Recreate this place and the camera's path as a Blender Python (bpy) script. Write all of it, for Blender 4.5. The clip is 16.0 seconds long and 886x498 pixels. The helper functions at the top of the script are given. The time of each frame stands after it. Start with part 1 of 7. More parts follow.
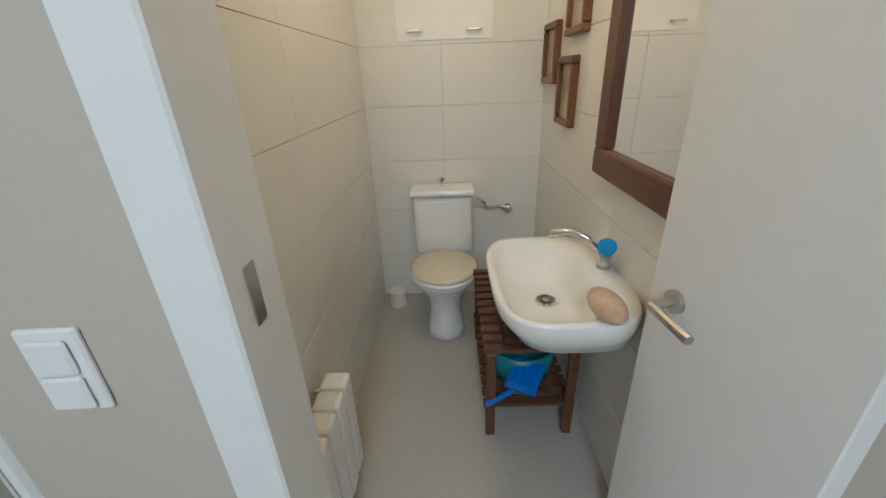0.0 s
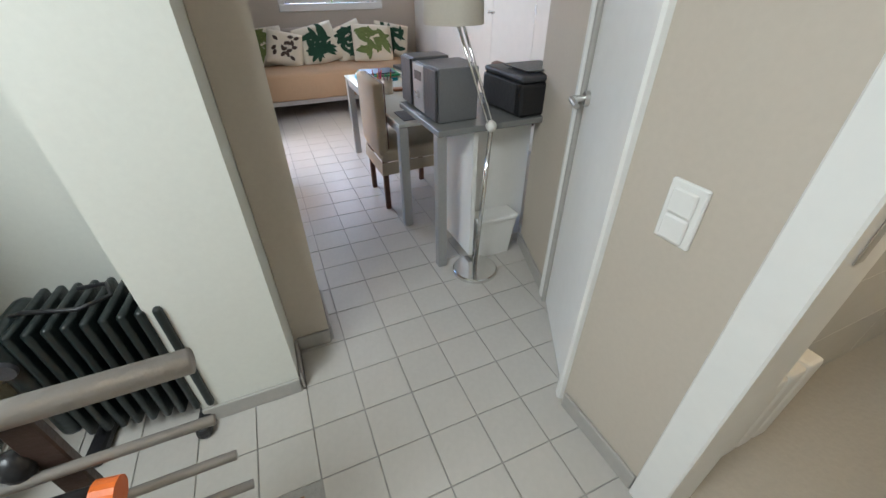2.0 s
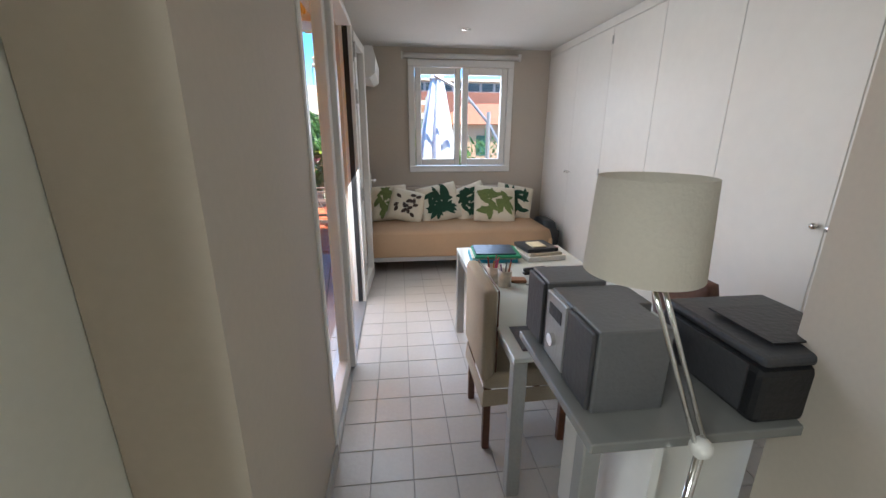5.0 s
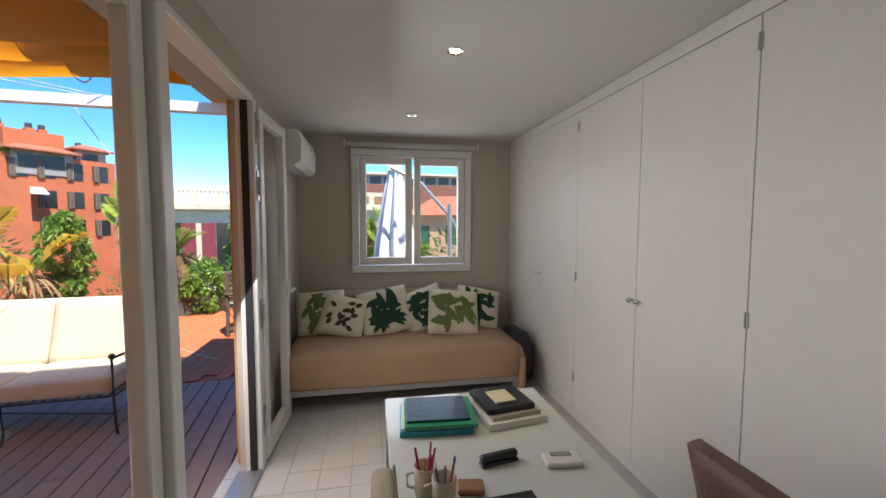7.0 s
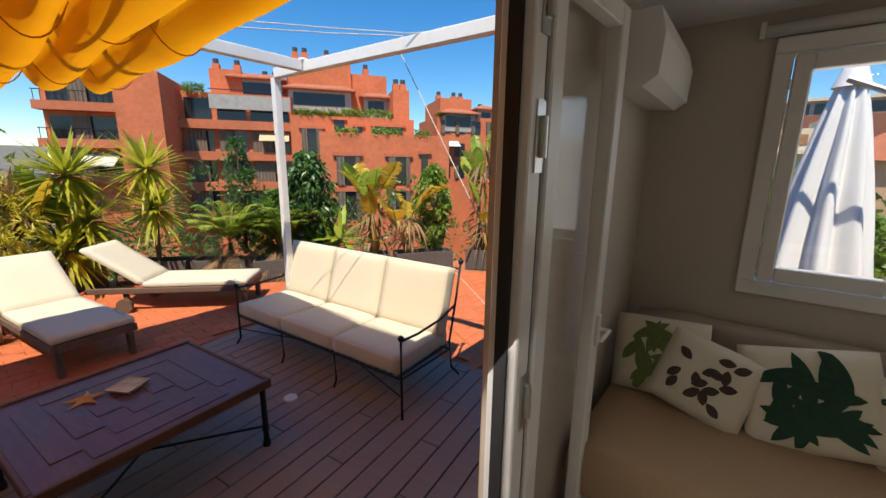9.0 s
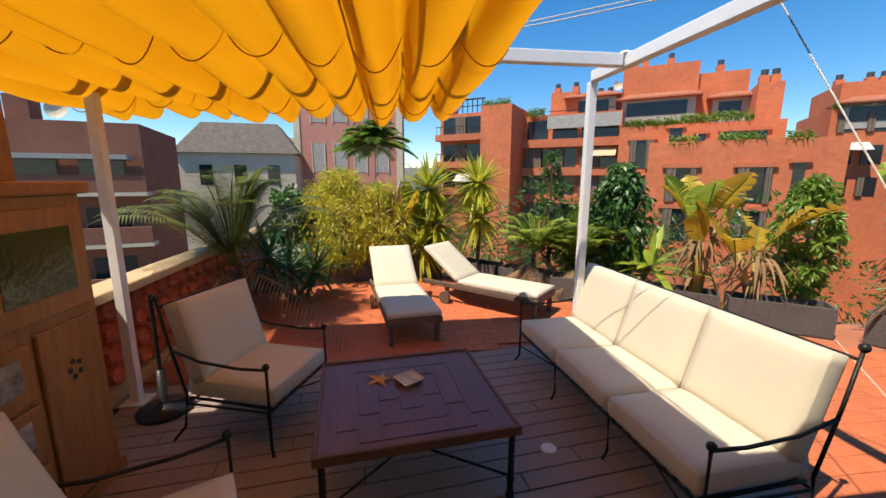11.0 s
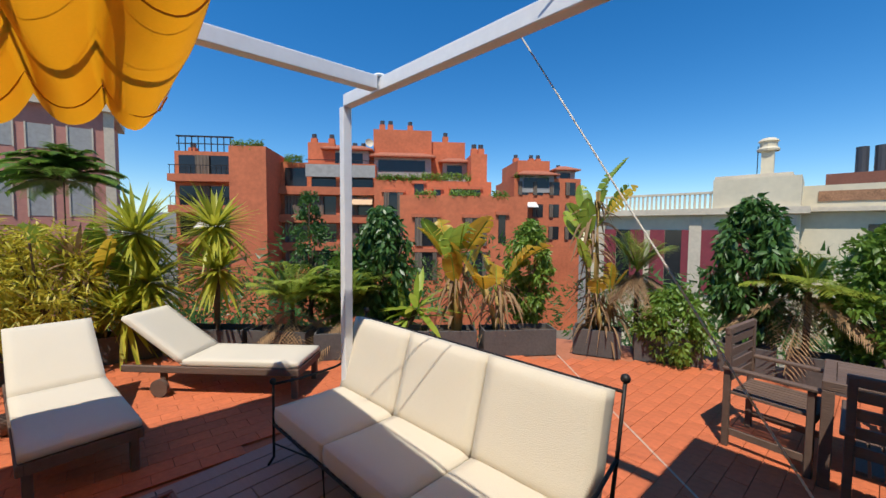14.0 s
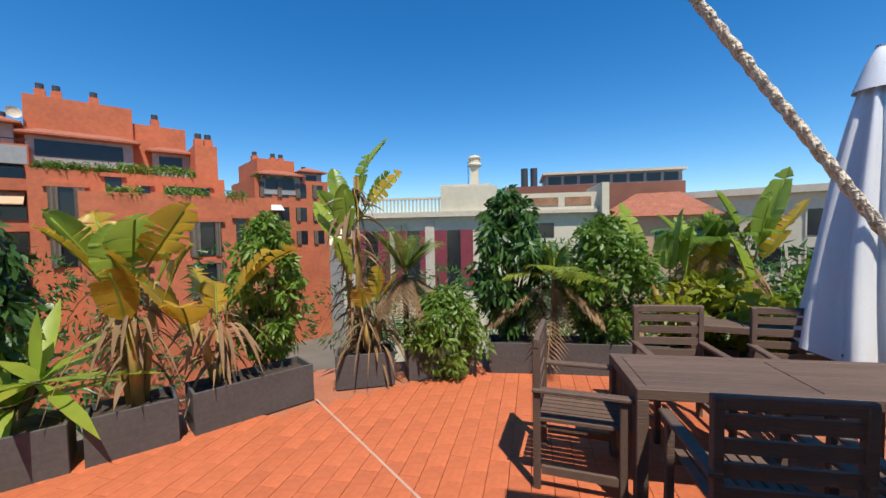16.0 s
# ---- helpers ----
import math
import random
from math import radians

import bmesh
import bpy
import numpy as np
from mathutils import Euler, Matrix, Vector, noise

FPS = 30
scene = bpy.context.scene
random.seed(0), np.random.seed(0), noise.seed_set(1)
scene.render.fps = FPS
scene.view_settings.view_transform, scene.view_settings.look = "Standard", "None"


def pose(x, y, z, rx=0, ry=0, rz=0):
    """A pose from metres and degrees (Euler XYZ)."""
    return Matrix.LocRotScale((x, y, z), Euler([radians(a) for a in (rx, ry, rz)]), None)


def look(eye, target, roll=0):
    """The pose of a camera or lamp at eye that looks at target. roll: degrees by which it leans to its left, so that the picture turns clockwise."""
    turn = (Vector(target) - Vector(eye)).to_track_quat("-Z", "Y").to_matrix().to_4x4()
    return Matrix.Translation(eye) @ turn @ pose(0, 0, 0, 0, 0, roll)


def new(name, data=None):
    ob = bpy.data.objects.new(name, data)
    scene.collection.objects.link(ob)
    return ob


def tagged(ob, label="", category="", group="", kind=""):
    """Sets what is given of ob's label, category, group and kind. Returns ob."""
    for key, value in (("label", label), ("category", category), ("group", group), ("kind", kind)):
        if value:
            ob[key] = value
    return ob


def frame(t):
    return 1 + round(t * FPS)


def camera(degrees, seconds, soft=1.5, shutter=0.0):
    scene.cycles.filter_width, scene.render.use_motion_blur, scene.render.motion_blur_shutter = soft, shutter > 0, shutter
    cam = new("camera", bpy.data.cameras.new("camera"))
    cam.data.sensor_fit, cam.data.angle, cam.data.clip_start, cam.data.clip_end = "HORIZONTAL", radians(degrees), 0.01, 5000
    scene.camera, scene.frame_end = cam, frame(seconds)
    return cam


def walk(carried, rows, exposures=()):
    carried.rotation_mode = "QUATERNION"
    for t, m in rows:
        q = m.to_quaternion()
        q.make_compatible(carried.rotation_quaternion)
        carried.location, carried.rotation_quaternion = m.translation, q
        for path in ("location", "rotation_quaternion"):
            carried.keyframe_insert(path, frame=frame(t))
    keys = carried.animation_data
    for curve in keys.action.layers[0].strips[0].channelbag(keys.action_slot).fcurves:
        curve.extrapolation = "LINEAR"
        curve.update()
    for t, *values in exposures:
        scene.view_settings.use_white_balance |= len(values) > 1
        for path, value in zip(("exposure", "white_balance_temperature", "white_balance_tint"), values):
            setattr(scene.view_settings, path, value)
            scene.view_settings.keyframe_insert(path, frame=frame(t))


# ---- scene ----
cam = camera(97.6, 16.0)
PATH = [
    (0, (0.88, 0.221, 1.322), (2.702, 0.262, 0.499), -2.3),
    (0.5, (0.716, 0.201, 1.319), (2.439, 0.778, 0.482), -2.6),
    (1, (0.632, 0.266, 1.294), (2.098, 1.303, 0.414), -0.8),
    (1.5, (0.581, 0.263, 1.452), (1.629, 1.588, 0.381), -0.3),
    (2, (0.542, 0.316, 1.376), (1.187, 1.823, 0.23), -0.3),
    (2.5, (0.493, 0.308, 1.393), (0.827, 1.863, 0.181), 1.1),
    (3, (0.513, 0.338, 1.389), (0.593, 1.914, 0.16), 0.3),
    (3.5, (0.554, 0.446, 1.416), (0.543, 2.036, 0.204), 0.9),
    (4, (0.62, 0.63, 1.435), (0.612, 2.35, 0.414), 1.7),
    (4.5, (0.66, 0.871, 1.535), (0.719, 2.708, 0.744), 1.7),
    (5, (0.769, 1.204, 1.512), (0.987, 3.109, 0.944), 0.2),
    (5.2, (0.778, 1.324, 1.517), (1.081, 3.239, 1.025), 0.3),
    (7.3, (1.153, 2.263, 1.579), (1.514, 4.226, 1.457), 0.1),
    (7.5, (1.132, 2.425, 1.582), (1.337, 4.409, 1.437), 0.4),
    (8, (1.071, 2.836, 1.578), (0.855, 4.815, 1.382), 1.0),
    (8.5, (1.077, 3.275, 1.743), (0.286, 5.08, 1.401), 0.6),
    (9, (0.912, 3.633, 1.723), (-0.291, 5.176, 1.308), 0.7),
    (9.5, (0.701, 3.874, 1.699), (-0.816, 5.087, 1.224), 1.3),
    (10, (0.556, 4.033, 1.704), (-1.21, 4.798, 1.161), 1.3),
    (10.2, (0.537, 4.09, 1.716), (-1.295, 4.655, 1.147), 0.6),
    (12.5, (0.377, 3.992, 1.701), (-1.611, 4.095, 1.503), 2.3),
    (13, (0.237, 4.11, 1.673), (-1.716, 4.543, 1.543), 1.7),
    (13.5, (0.066, 4.257, 1.64), (-1.75, 5.088, 1.53), 1.2),
    (14, (-0.156, 4.415, 1.643), (-1.663, 5.73, 1.533), 0.4),
    (14.5, (-0.49, 4.651, 1.647), (-1.676, 6.257, 1.538), -0.3),
    (15, (-0.727, 4.902, 1.638), (-1.656, 6.669, 1.527), 0.2),
    (15.5, (-0.911, 5.27, 1.591), (-1.633, 7.132, 1.487), 0.2),
    (16, (-0.958, 5.677, 1.547), (-1.413, 7.622, 1.454), -1.1),
]

EXPOSURES = [(0, 1.65, 5300, 10), (0.5, 1.4, 5400, 10), (1.0, 1.7, 5500, 10), (2.5, 1.92, 5900, 10), (4.0, 1.85, 5950, 10), (5.2, 1.68, 6000, 10), (7.3, 1.05, 6600, 10), (8.0, 0.8, 6900, 10), (8.6, 0.42, 7100, 10), (9.5, 0.5, 7200, 10), (10.2, 0.5, 7200, 10), (12.5, 0.22, 7000, 10), (14.0, 0.08, 6500, 10), (16.0, 0.15, 6500, 10)]
walk(cam, [(t, look(e, g, r)) for t, e, g, r in PATH], EXPOSURES)

# ---- world, sun, lamps ----
world = bpy.data.worlds.new("sky")
scene.world = world
world.use_nodes = True
wn = world.node_tree
sky = wn.nodes.new("ShaderNodeTexSky")
sky.sky_type = "NISHITA"
sky.sun_disc = False
sky.sun_elevation, sky.sun_rotation = radians(66), radians(167)
sky.altitude, sky.air_density, sky.dust_density, sky.ozone_density = 100, 1.0, 0.0, 6.0
deep = wn.nodes.new("ShaderNodeHueSaturation")
deep.inputs["Saturation"].default_value = 1.3
wn.links.new(sky.outputs[0], deep.inputs["Color"]), wn.links.new(deep.outputs[0], wn.nodes["Background"].inputs[0])
wn.nodes["Background"].inputs[1].default_value = 0.14


def lamp(name, kind, matrix, energy, color=(1, 1, 1), **settings):
    data = bpy.data.lights.new(name, kind)
    data.energy, data.color = energy, color
    ob = new(name, data)
    ob.matrix_world = matrix
    for key, value in settings.items():
        if key == "size":
            data.size = value
        elif key == "size_y":
            data.shape, data.size_y = "RECTANGLE", value
        elif key == "angle":
            data.angle = value
        elif key == "soft":
            data.shadow_soft_size = value
    return ob


lamp("sun", "SUN", look((0.28, -0.47, 1), (0, 0, 0)), 4.6, (1, 0.94, 0.84), angle=radians(0.55))
lamp("terrace_door_daylight", "AREA", look((0.45, 4.1, 1.3), (2.2, 4.0, 0.2)), 8, (0.97, 0.97, 1.0), size=1.0, size_y=2.1)
lamp("window_daylight", "AREA", look((1.59, 6.56, 1.72), (1.6, 4, 1.2)), 3.5, (0.93, 0.96, 1.0), size=1.0, size_y=1.0)
# Unseen area lamp added over the stairwell to brighten the hall.
lamp("stairwell_skylight", "AREA", look((-0.7, 0.3, 2.44), (0.1, 1.0, 0)), 15, (0.97, 1.0, 0.93), size=0.9, size_y=0.6)
lamp("bathroom_ceiling_lamp", "POINT", pose(2.2, 0.2, 2.25), 4.0, (1.0, 0.72, 0.38), soft=0.12)
lamp("study_spot", "SPOT", pose(1.60, 4.23, 2.49), 8, (1.0, 0.75, 0.42), soft=0.03)


# ---- materials ----
def mat(name, color, rough=0.6, metal=0.0, grain=30.0, vary=0.12, bump=0.05, stretch=(1, 1, 1), blotch=2.0, rand=0.0, light=None, sub=0.0):
    m = bpy.data.materials.new(name)
    m.use_nodes = True
    nt = m.node_tree
    b = nt.nodes["Principled BSDF"]
    N, L = nt.nodes.new, nt.links.new
    tc, mp = N("ShaderNodeTexCoord"), N("ShaderNodeMapping")
    mp.inputs["Scale"].default_value = stretch
    L(tc.outputs["Object"], mp.inputs[0])
    fine, big = N("ShaderNodeTexNoise"), N("ShaderNodeTexNoise")
    fine.inputs["Scale"].default_value, big.inputs["Scale"].default_value = grain, blotch
    fine.inputs["Detail"].default_value, big.inputs["Detail"].default_value = 4, 3
    L(mp.outputs[0], fine.inputs[0]), L(mp.outputs[0], big.inputs[0])
    add = N("ShaderNodeMath")
    add.operation = "ADD"
    L(fine.outputs[0], add.inputs[0]), L(big.outputs[0], add.inputs[1])
    src = add.outputs[0]
    lo, hi = 0.6, 1.4
    if rand:
        info, mul, ad2 = N("ShaderNodeObjectInfo"), N("ShaderNodeMath"), N("ShaderNodeMath")
        geo, both = N("ShaderNodeNewGeometry"), N("ShaderNodeMath")
        both.operation = "ADD"
        L(info.outputs["Random"], both.inputs[0]), L(geo.outputs["Random Per Island"], both.inputs[1])
        mul.operation, mul.inputs[1].default_value = "MULTIPLY", rand
        ad2.operation = "ADD"
        L(both.outputs[0], mul.inputs[0]), L(mul.outputs[0], ad2.inputs[0]), L(src, ad2.inputs[1])
        src, hi, lo = ad2.outputs[0], 1.4 + rand * 1.6, 0.6 + rand * 0.4
    mr, mix = N("ShaderNodeMapRange"), N("ShaderNodeMix")
    mr.inputs["From Min"].default_value, mr.inputs["From Max"].default_value = lo, hi
    L(src, mr.inputs[0])
    mix.data_type = "RGBA"
    dark = [c * (1 - vary) for c in color[:3]] + [1]
    lit = list(light) + [1] if light else [min(1, c * (1 + vary)) for c in color[:3]] + [1]
    mix.inputs[6].default_value, mix.inputs[7].default_value = dark, lit
    L(mr.outputs[0], mix.inputs[0]), L(mix.outputs[2], b.inputs["Base Color"])
    b.inputs["Roughness"].default_value, b.inputs["Metallic"].default_value = rough, metal
    if sub:
        b.inputs["Transmission Weight"].default_value = 0
        b.inputs["Subsurface Weight"].default_value = sub
    if bump:
        bp = N("ShaderNodeBump")
        bp.inputs["Strength"].default_value, bp.inputs["Distance"].default_value = min(1, bump * 4), 0.01
        L(fine.outputs[0], bp.inputs["Height"]), L(bp.outputs[0], b.inputs["Normal"])
    return m


def thin(name, color, share=0.45, **kw):
    """A leaf or cloth that lets some light through."""
    m = mat(name, color, **kw)
    nt = m.node_tree
    b = nt.nodes["Principled BSDF"]
    tr, mx = nt.nodes.new("ShaderNodeBsdfTranslucent"), nt.nodes.new("ShaderNodeMixShader")
    mx.inputs[0].default_value = share
    nt.links.new(b.inputs["Base Color"].links[0].from_socket, tr.inputs[0])
    nt.links.new(b.outputs[0], mx.inputs[1]), nt.links.new(tr.outputs[0], mx.inputs[2])
    nt.links.new(mx.outputs[0], nt.nodes["Material Output"].inputs[0])
    return m


def glow(name, color, strength):
    m = bpy.data.materials.new(name)
    m.use_nodes = True
    b = m.node_tree.nodes["Principled BSDF"]
    b.inputs["Emission Color"].default_value = (*color, 1)
    b.inputs["Emission Strength"].default_value = strength
    return m


def glass_mat():
    m = bpy.data.materials.new("clear_glass")
    m.use_nodes = True
    nt = m.node_tree
    gl, tr, mx = (nt.nodes.new(n) for n in ("ShaderNodeBsdfGlossy", "ShaderNodeBsdfTransparent", "ShaderNodeMixShader"))
    gl.inputs["Roughness"].default_value = 0.02
    mx.inputs[0].default_value = 0.05
    nt.links.new(tr.outputs[0], mx.inputs[1]), nt.links.new(gl.outputs[0], mx.inputs[2])
    nt.links.new(mx.outputs[0], nt.nodes["Material Output"].inputs[0])
    return m


GLASS = glass_mat()
WALL_BEIGE = mat("beige_wall_paint", (0.53, 0.47, 0.395), 0.8, grain=60, vary=0.04, bump=0.01)
WALL_PALE = mat("pale_wall_paint", (0.70, 0.70, 0.64), 0.8, grain=60, vary=0.03, bump=0.01)
WALL_OUT = mat("ochre_outdoor_render", (0.60, 0.36, 0.15), 0.85, grain=80, vary=0.12, bump=0.1)
ORANGE = mat("orange_stair_paint", (0.62, 0.20, 0.02), 0.55, grain=40, vary=0.08)
BROWNM = mat("dark_brown_enamel", (0.045, 0.026, 0.02), 0.35, grain=60, vary=0.15)
RAILGREY = mat("grey_enamel", (0.30, 0.285, 0.27), 0.38, 0.3, grain=60, vary=0.06)
CEIL = mat("white_ceiling_paint", (0.72, 0.70, 0.66), 0.85, grain=50, vary=0.03, bump=0.02)
WHITE = mat("white_lacquer", (0.80, 0.79, 0.76), 0.42, grain=20, vary=0.03, bump=0.01)
CREAM = mat("cream_lacquer", (0.79, 0.76, 0.70), 0.45, grain=12, vary=0.03, bump=0.01)
PVC = mat("white_painted_frame", (0.78, 0.76, 0.72), 0.35, grain=15, vary=0.04, bump=0.01)
RUBBER = mat("black_rubber", (0.012, 0.012, 0.013), 0.6, grain=40, vary=0.2)
TILE = mat("grey_floor_tile", (0.50, 0.475, 0.435), 0.30, grain=45, vary=0.06, bump=0.02, rand=0.15)
GROUT = mat("grey_grout", (0.35, 0.335, 0.31), 0.9, grain=80, vary=0.15)
SKIRT = mat("grey_skirting", (0.40, 0.38, 0.35), 0.5, grain=40, vary=0.06)
BATHTILE = mat("glazed_wall_tile", (0.76, 0.74, 0.69), 0.16, grain=10, vary=0.03, bump=0.01, rand=0.05)
BATHGROUT = mat("pale_tile_grout", (0.60, 0.58, 0.53), 0.9, grain=80, vary=0.08)
BATHFLOOR = mat("bathroom_floor", (0.42, 0.40, 0.36), 0.3, grain=50, vary=0.06)
PORC = mat("white_porcelain", (0.82, 0.81, 0.78), 0.09, grain=5, vary=0.02, bump=0)
CHROME = mat("chrome", (0.75, 0.74, 0.72), 0.12, 1.0, grain=60, vary=0.05, bump=0)
STEEL = mat("brushed_steel", (0.55, 0.54, 0.52), 0.33, 1.0, grain=90, vary=0.08, bump=0.02, stretch=(1, 1, 0.1))
WOOD_DARK = mat("dark_brown_wood", (0.115, 0.045, 0.022), 0.42, grain=14, vary=0.35, bump=0.05, stretch=(1, 6, 6))
WOOD_PINE = mat("honey_pine", (0.36, 0.155, 0.045), 0.42, grain=9, vary=0.30, bump=0.04, stretch=(8, 8, 1))
WOOD_GREY = mat("weathered_teak", (0.135, 0.085, 0.06), 0.7, grain=18, vary=0.35, bump=0.12, stretch=(1, 8, 8), rand=0.4)
MIRROR = mat("mirror_silver", (0.9, 0.9, 0.9), 0.01, 1.0, vary=0.0, bump=0)
BLACK = mat("black_plastic", (0.015, 0.015, 0.017), 0.38, grain=60, vary=0.2)
DGREY = mat("dark_grey_plastic", (0.055, 0.055, 0.06), 0.45, grain=60, vary=0.1)
SILVER = mat("silver_grey_cabinet", (0.17, 0.17, 0.175), 0.42, 0.2, grain=70, vary=0.06)
SILVER_L = mat("light_silver_plastic", (0.42, 0.42, 0.42), 0.35, 0.4, grain=60, vary=0.06)
DESKTOP = mat("grey_glass_top", (0.22, 0.22, 0.21), 0.22, grain=20, vary=0.06, bump=0)
MILK = mat("milk_glass_top", (0.60, 0.62, 0.57), 0.1, grain=6, vary=0.03, bump=0)
ALU = mat("grey_aluminium", (0.42, 0.42, 0.41), 0.38, 0.7, grain=60, vary=0.06)
CLOTH = mat("tan_bedspread", (0.40, 0.265, 0.155), 0.92, grain=120, vary=0.10, bump=0.12)
CLOTH_D = mat("grey_beige_headboard", (0.40, 0.34, 0.28), 0.92, grain=120, vary=0.1, bump=0.1)
LINEN = mat("beige_linen_cover", (0.50, 0.42, 0.31), 0.95, grain=160, vary=0.10, bump=0.12)
CUSHION = mat("ecru_canvas", (0.63, 0.565, 0.44), 0.92, grain=170, vary=0.05, bump=0.08)
SHADE = thin("lamp_shade_cloth", (0.74, 0.69, 0.60), 0.35, rough=0.9, grain=120, vary=0.04)
IRON = mat("wrought_iron", (0.030, 0.026, 0.024), 0.5, 0.6, grain=50, vary=0.3, bump=0.1)
TABLETOP = mat("violet_brown_lacquered_wood", (0.13, 0.065, 0.068), 0.33, grain=10, vary=0.30, bump=0.05, stretch=(1, 6, 6), rand=0.08)
TERRA = mat("terracotta_tile", (0.55, 0.145, 0.055), 0.72, grain=22, vary=0.28, bump=0.08, rand=0.25, blotch=1.2)
TERRA_J = mat("terracotta_joint", (0.42, 0.15, 0.075), 0.9, grain=40, vary=0.2)
DECK = mat("grey_brown_composite_deck", (0.30, 0.225, 0.195), 0.6, grain=16, vary=0.16, bump=0.08, stretch=(1, 14, 14), rand=0.25)
DECK_J = mat("deck_gap", (0.015, 0.012, 0.011), 0.9)
PLANTER = mat("dark_grey_planter", (0.085, 0.078, 0.072), 0.8, grain=26, vary=0.25, bump=0.1)
SOIL = mat("planter_soil", (0.06, 0.04, 0.028), 1.0, grain=40, vary=0.4, bump=0.4)
STEELWHITE = mat("white_painted_steel", (0.78, 0.78, 0.76), 0.4, grain=20, vary=0.06, bump=0.02)
AWNING = thin("yellow_awning_cloth", (0.82, 0.36, 0.010), 0.42, rough=0.85, grain=90, vary=0.05, bump=0.04)
ROPE = mat("white_rope", (0.74, 0.70, 0.62), 0.9, grain=200, vary=0.2, bump=0.3)
RED = mat("red_render", (0.54, 0.15, 0.065), 0.88, grain=3, vary=0.20, bump=0.08, blotch=0.4)
RED_D = mat("red_render_band", (0.48, 0.14, 0.065), 0.88, grain=3, vary=0.2, bump=0.08, blotch=0.4)
PINK = mat("pink_render", (0.50, 0.22, 0.17), 0.88, grain=3, vary=0.12, blotch=0.4)
STONE = mat("pale_stone", (0.58, 0.50, 0.38), 0.85, grain=5, vary=0.15, blotch=0.6)
CREAMW = mat("cream_render", (0.62, 0.55, 0.40), 0.88, grain=3, vary=0.10, blotch=0.4)
BROWNB = mat("brown_brick", (0.24, 0.095, 0.06), 0.9, grain=8, vary=0.2, blotch=0.6)
ROOF = mat("clay_roof", (0.38, 0.13, 0.07), 0.85, grain=6, vary=0.3, bump=0.2)
GREYB = mat("grey_facade", (0.34, 0.33, 0.31), 0.85, grain=3, vary=0.15)
WINDARK = mat("dark_window_pane", (0.02, 0.022, 0.025), 0.12, vary=0.2, bump=0)
SHUTTER = mat("grey_wood_shutter", (0.15, 0.115, 0.085), 0.8, grain=4, vary=0.3, stretch=(6, 6, 0.6))
SHUT_RED = mat("dark_red_shutter", (0.22, 0.035, 0.045), 0.7, grain=6, vary=0.15)
CANVASW = mat("white_umbrella_cloth", (0.70, 0.71, 0.72), 0.9, grain=90, vary=0.06)
GROUND = mat("town_ground", (0.16, 0.14, 0.11), 0.95, grain=0.3, vary=0.3, blotch=0.05)
TRUNK = mat("bark", (0.13, 0.085, 0.05), 0.9, grain=30, vary=0.35, bump=0.3, stretch=(1, 1, 4))
DRY = thin("dry_leaf", (0.34, 0.215, 0.11), 0.3, rough=0.9, grain=20, vary=0.3, rand=0.5)
G_LIME = thin("lime_palm_leaf", (0.20, 0.31, 0.035), 0.42, rough=0.42, grain=12, vary=0.3, rand=0.6, light=(0.42, 0.50, 0.07))
G_OLIVE = thin("olive_palm_leaf", (0.14, 0.19, 0.035), 0.4, rough=0.45, grain=14, vary=0.3, rand=0.6, light=(0.34, 0.36, 0.08))
G_DARK = thin("dark_green_leaf", (0.053, 0.128, 0.027), 0.3, rough=0.38, grain=14, vary=0.3, rand=0.6, light=(0.105, 0.225, 0.045))
G_MID = thin("green_leaf", (0.132, 0.256, 0.034), 0.4, rough=0.42, grain=12, vary=0.3, rand=0.6, light=(0.248, 0.388, 0.054))
G_YEL = thin("yellow_green_leaf", (0.330, 0.405, 0.033), 0.45, rough=0.45, grain=10, vary=0.25, rand=0.6, light=(0.600, 0.555, 0.060))
G_BAM = thin("golden_bamboo_leaf", (0.62, 0.56, 0.045), 0.45, rough=0.5, grain=10, vary=0.25, rand=0.6, light=(0.783, 0.648, 0.081))
G_BAN = thin("banana_leaf", (0.29, 0.44, 0.05), 0.5, rough=0.35, grain=6, vary=0.3, rand=0.5, light=(0.50, 0.62, 0.085))
G_GOLD = thin("yellowing_banana_leaf", (0.660, 0.396, 0.030), 0.5, rough=0.4, grain=6, vary=0.3, rand=0.5, light=(0.792, 0.540, 0.060))


# ---- building helpers ----
def part(name, bm, material, parent=None, label="", smooth=False):
    me = bpy.data.meshes.new(name)
    bm.to_mesh(me)
    bm.free()
    me.materials.append(material)
    if smooth:
        for p in me.polygons:
            p.use_smooth = True
    ob = new(name, me)
    if parent:
        ob.parent = parent
    if label:
        tagged(ob, label)
    return ob


def thing(name, base, label, category, group="", rz=0.0, kind=""):
    ob = new(name)
    ob.matrix_world = pose(*base, 0, 0, rz)
    return tagged(ob, label, category, group, kind)


def box(bm, x0, x1, y0, y1, z0, z1, bevel=0.0, seg=1, m=None):
    r = bmesh.ops.create_cube(bm, size=1)
    vs = r["verts"]
    bmesh.ops.transform(bm, verts=vs, matrix=Matrix.Translation(((x0 + x1) / 2, (y0 + y1) / 2, (z0 + z1) / 2)) @ Matrix.Diagonal((abs(x1 - x0), abs(y1 - y0), abs(z1 - z0), 1)))
    if m is not None:
        bmesh.ops.transform(bm, verts=vs, matrix=m)
    if bevel:
        es = list({e for v in vs for e in v.link_edges})
        bmesh.ops.bevel(bm, geom=es, offset=bevel, segments=seg, affect="EDGES", profile=0.5)
    return bm


def B(*args, **kw):
    return box(bmesh.new(), *args, **kw)


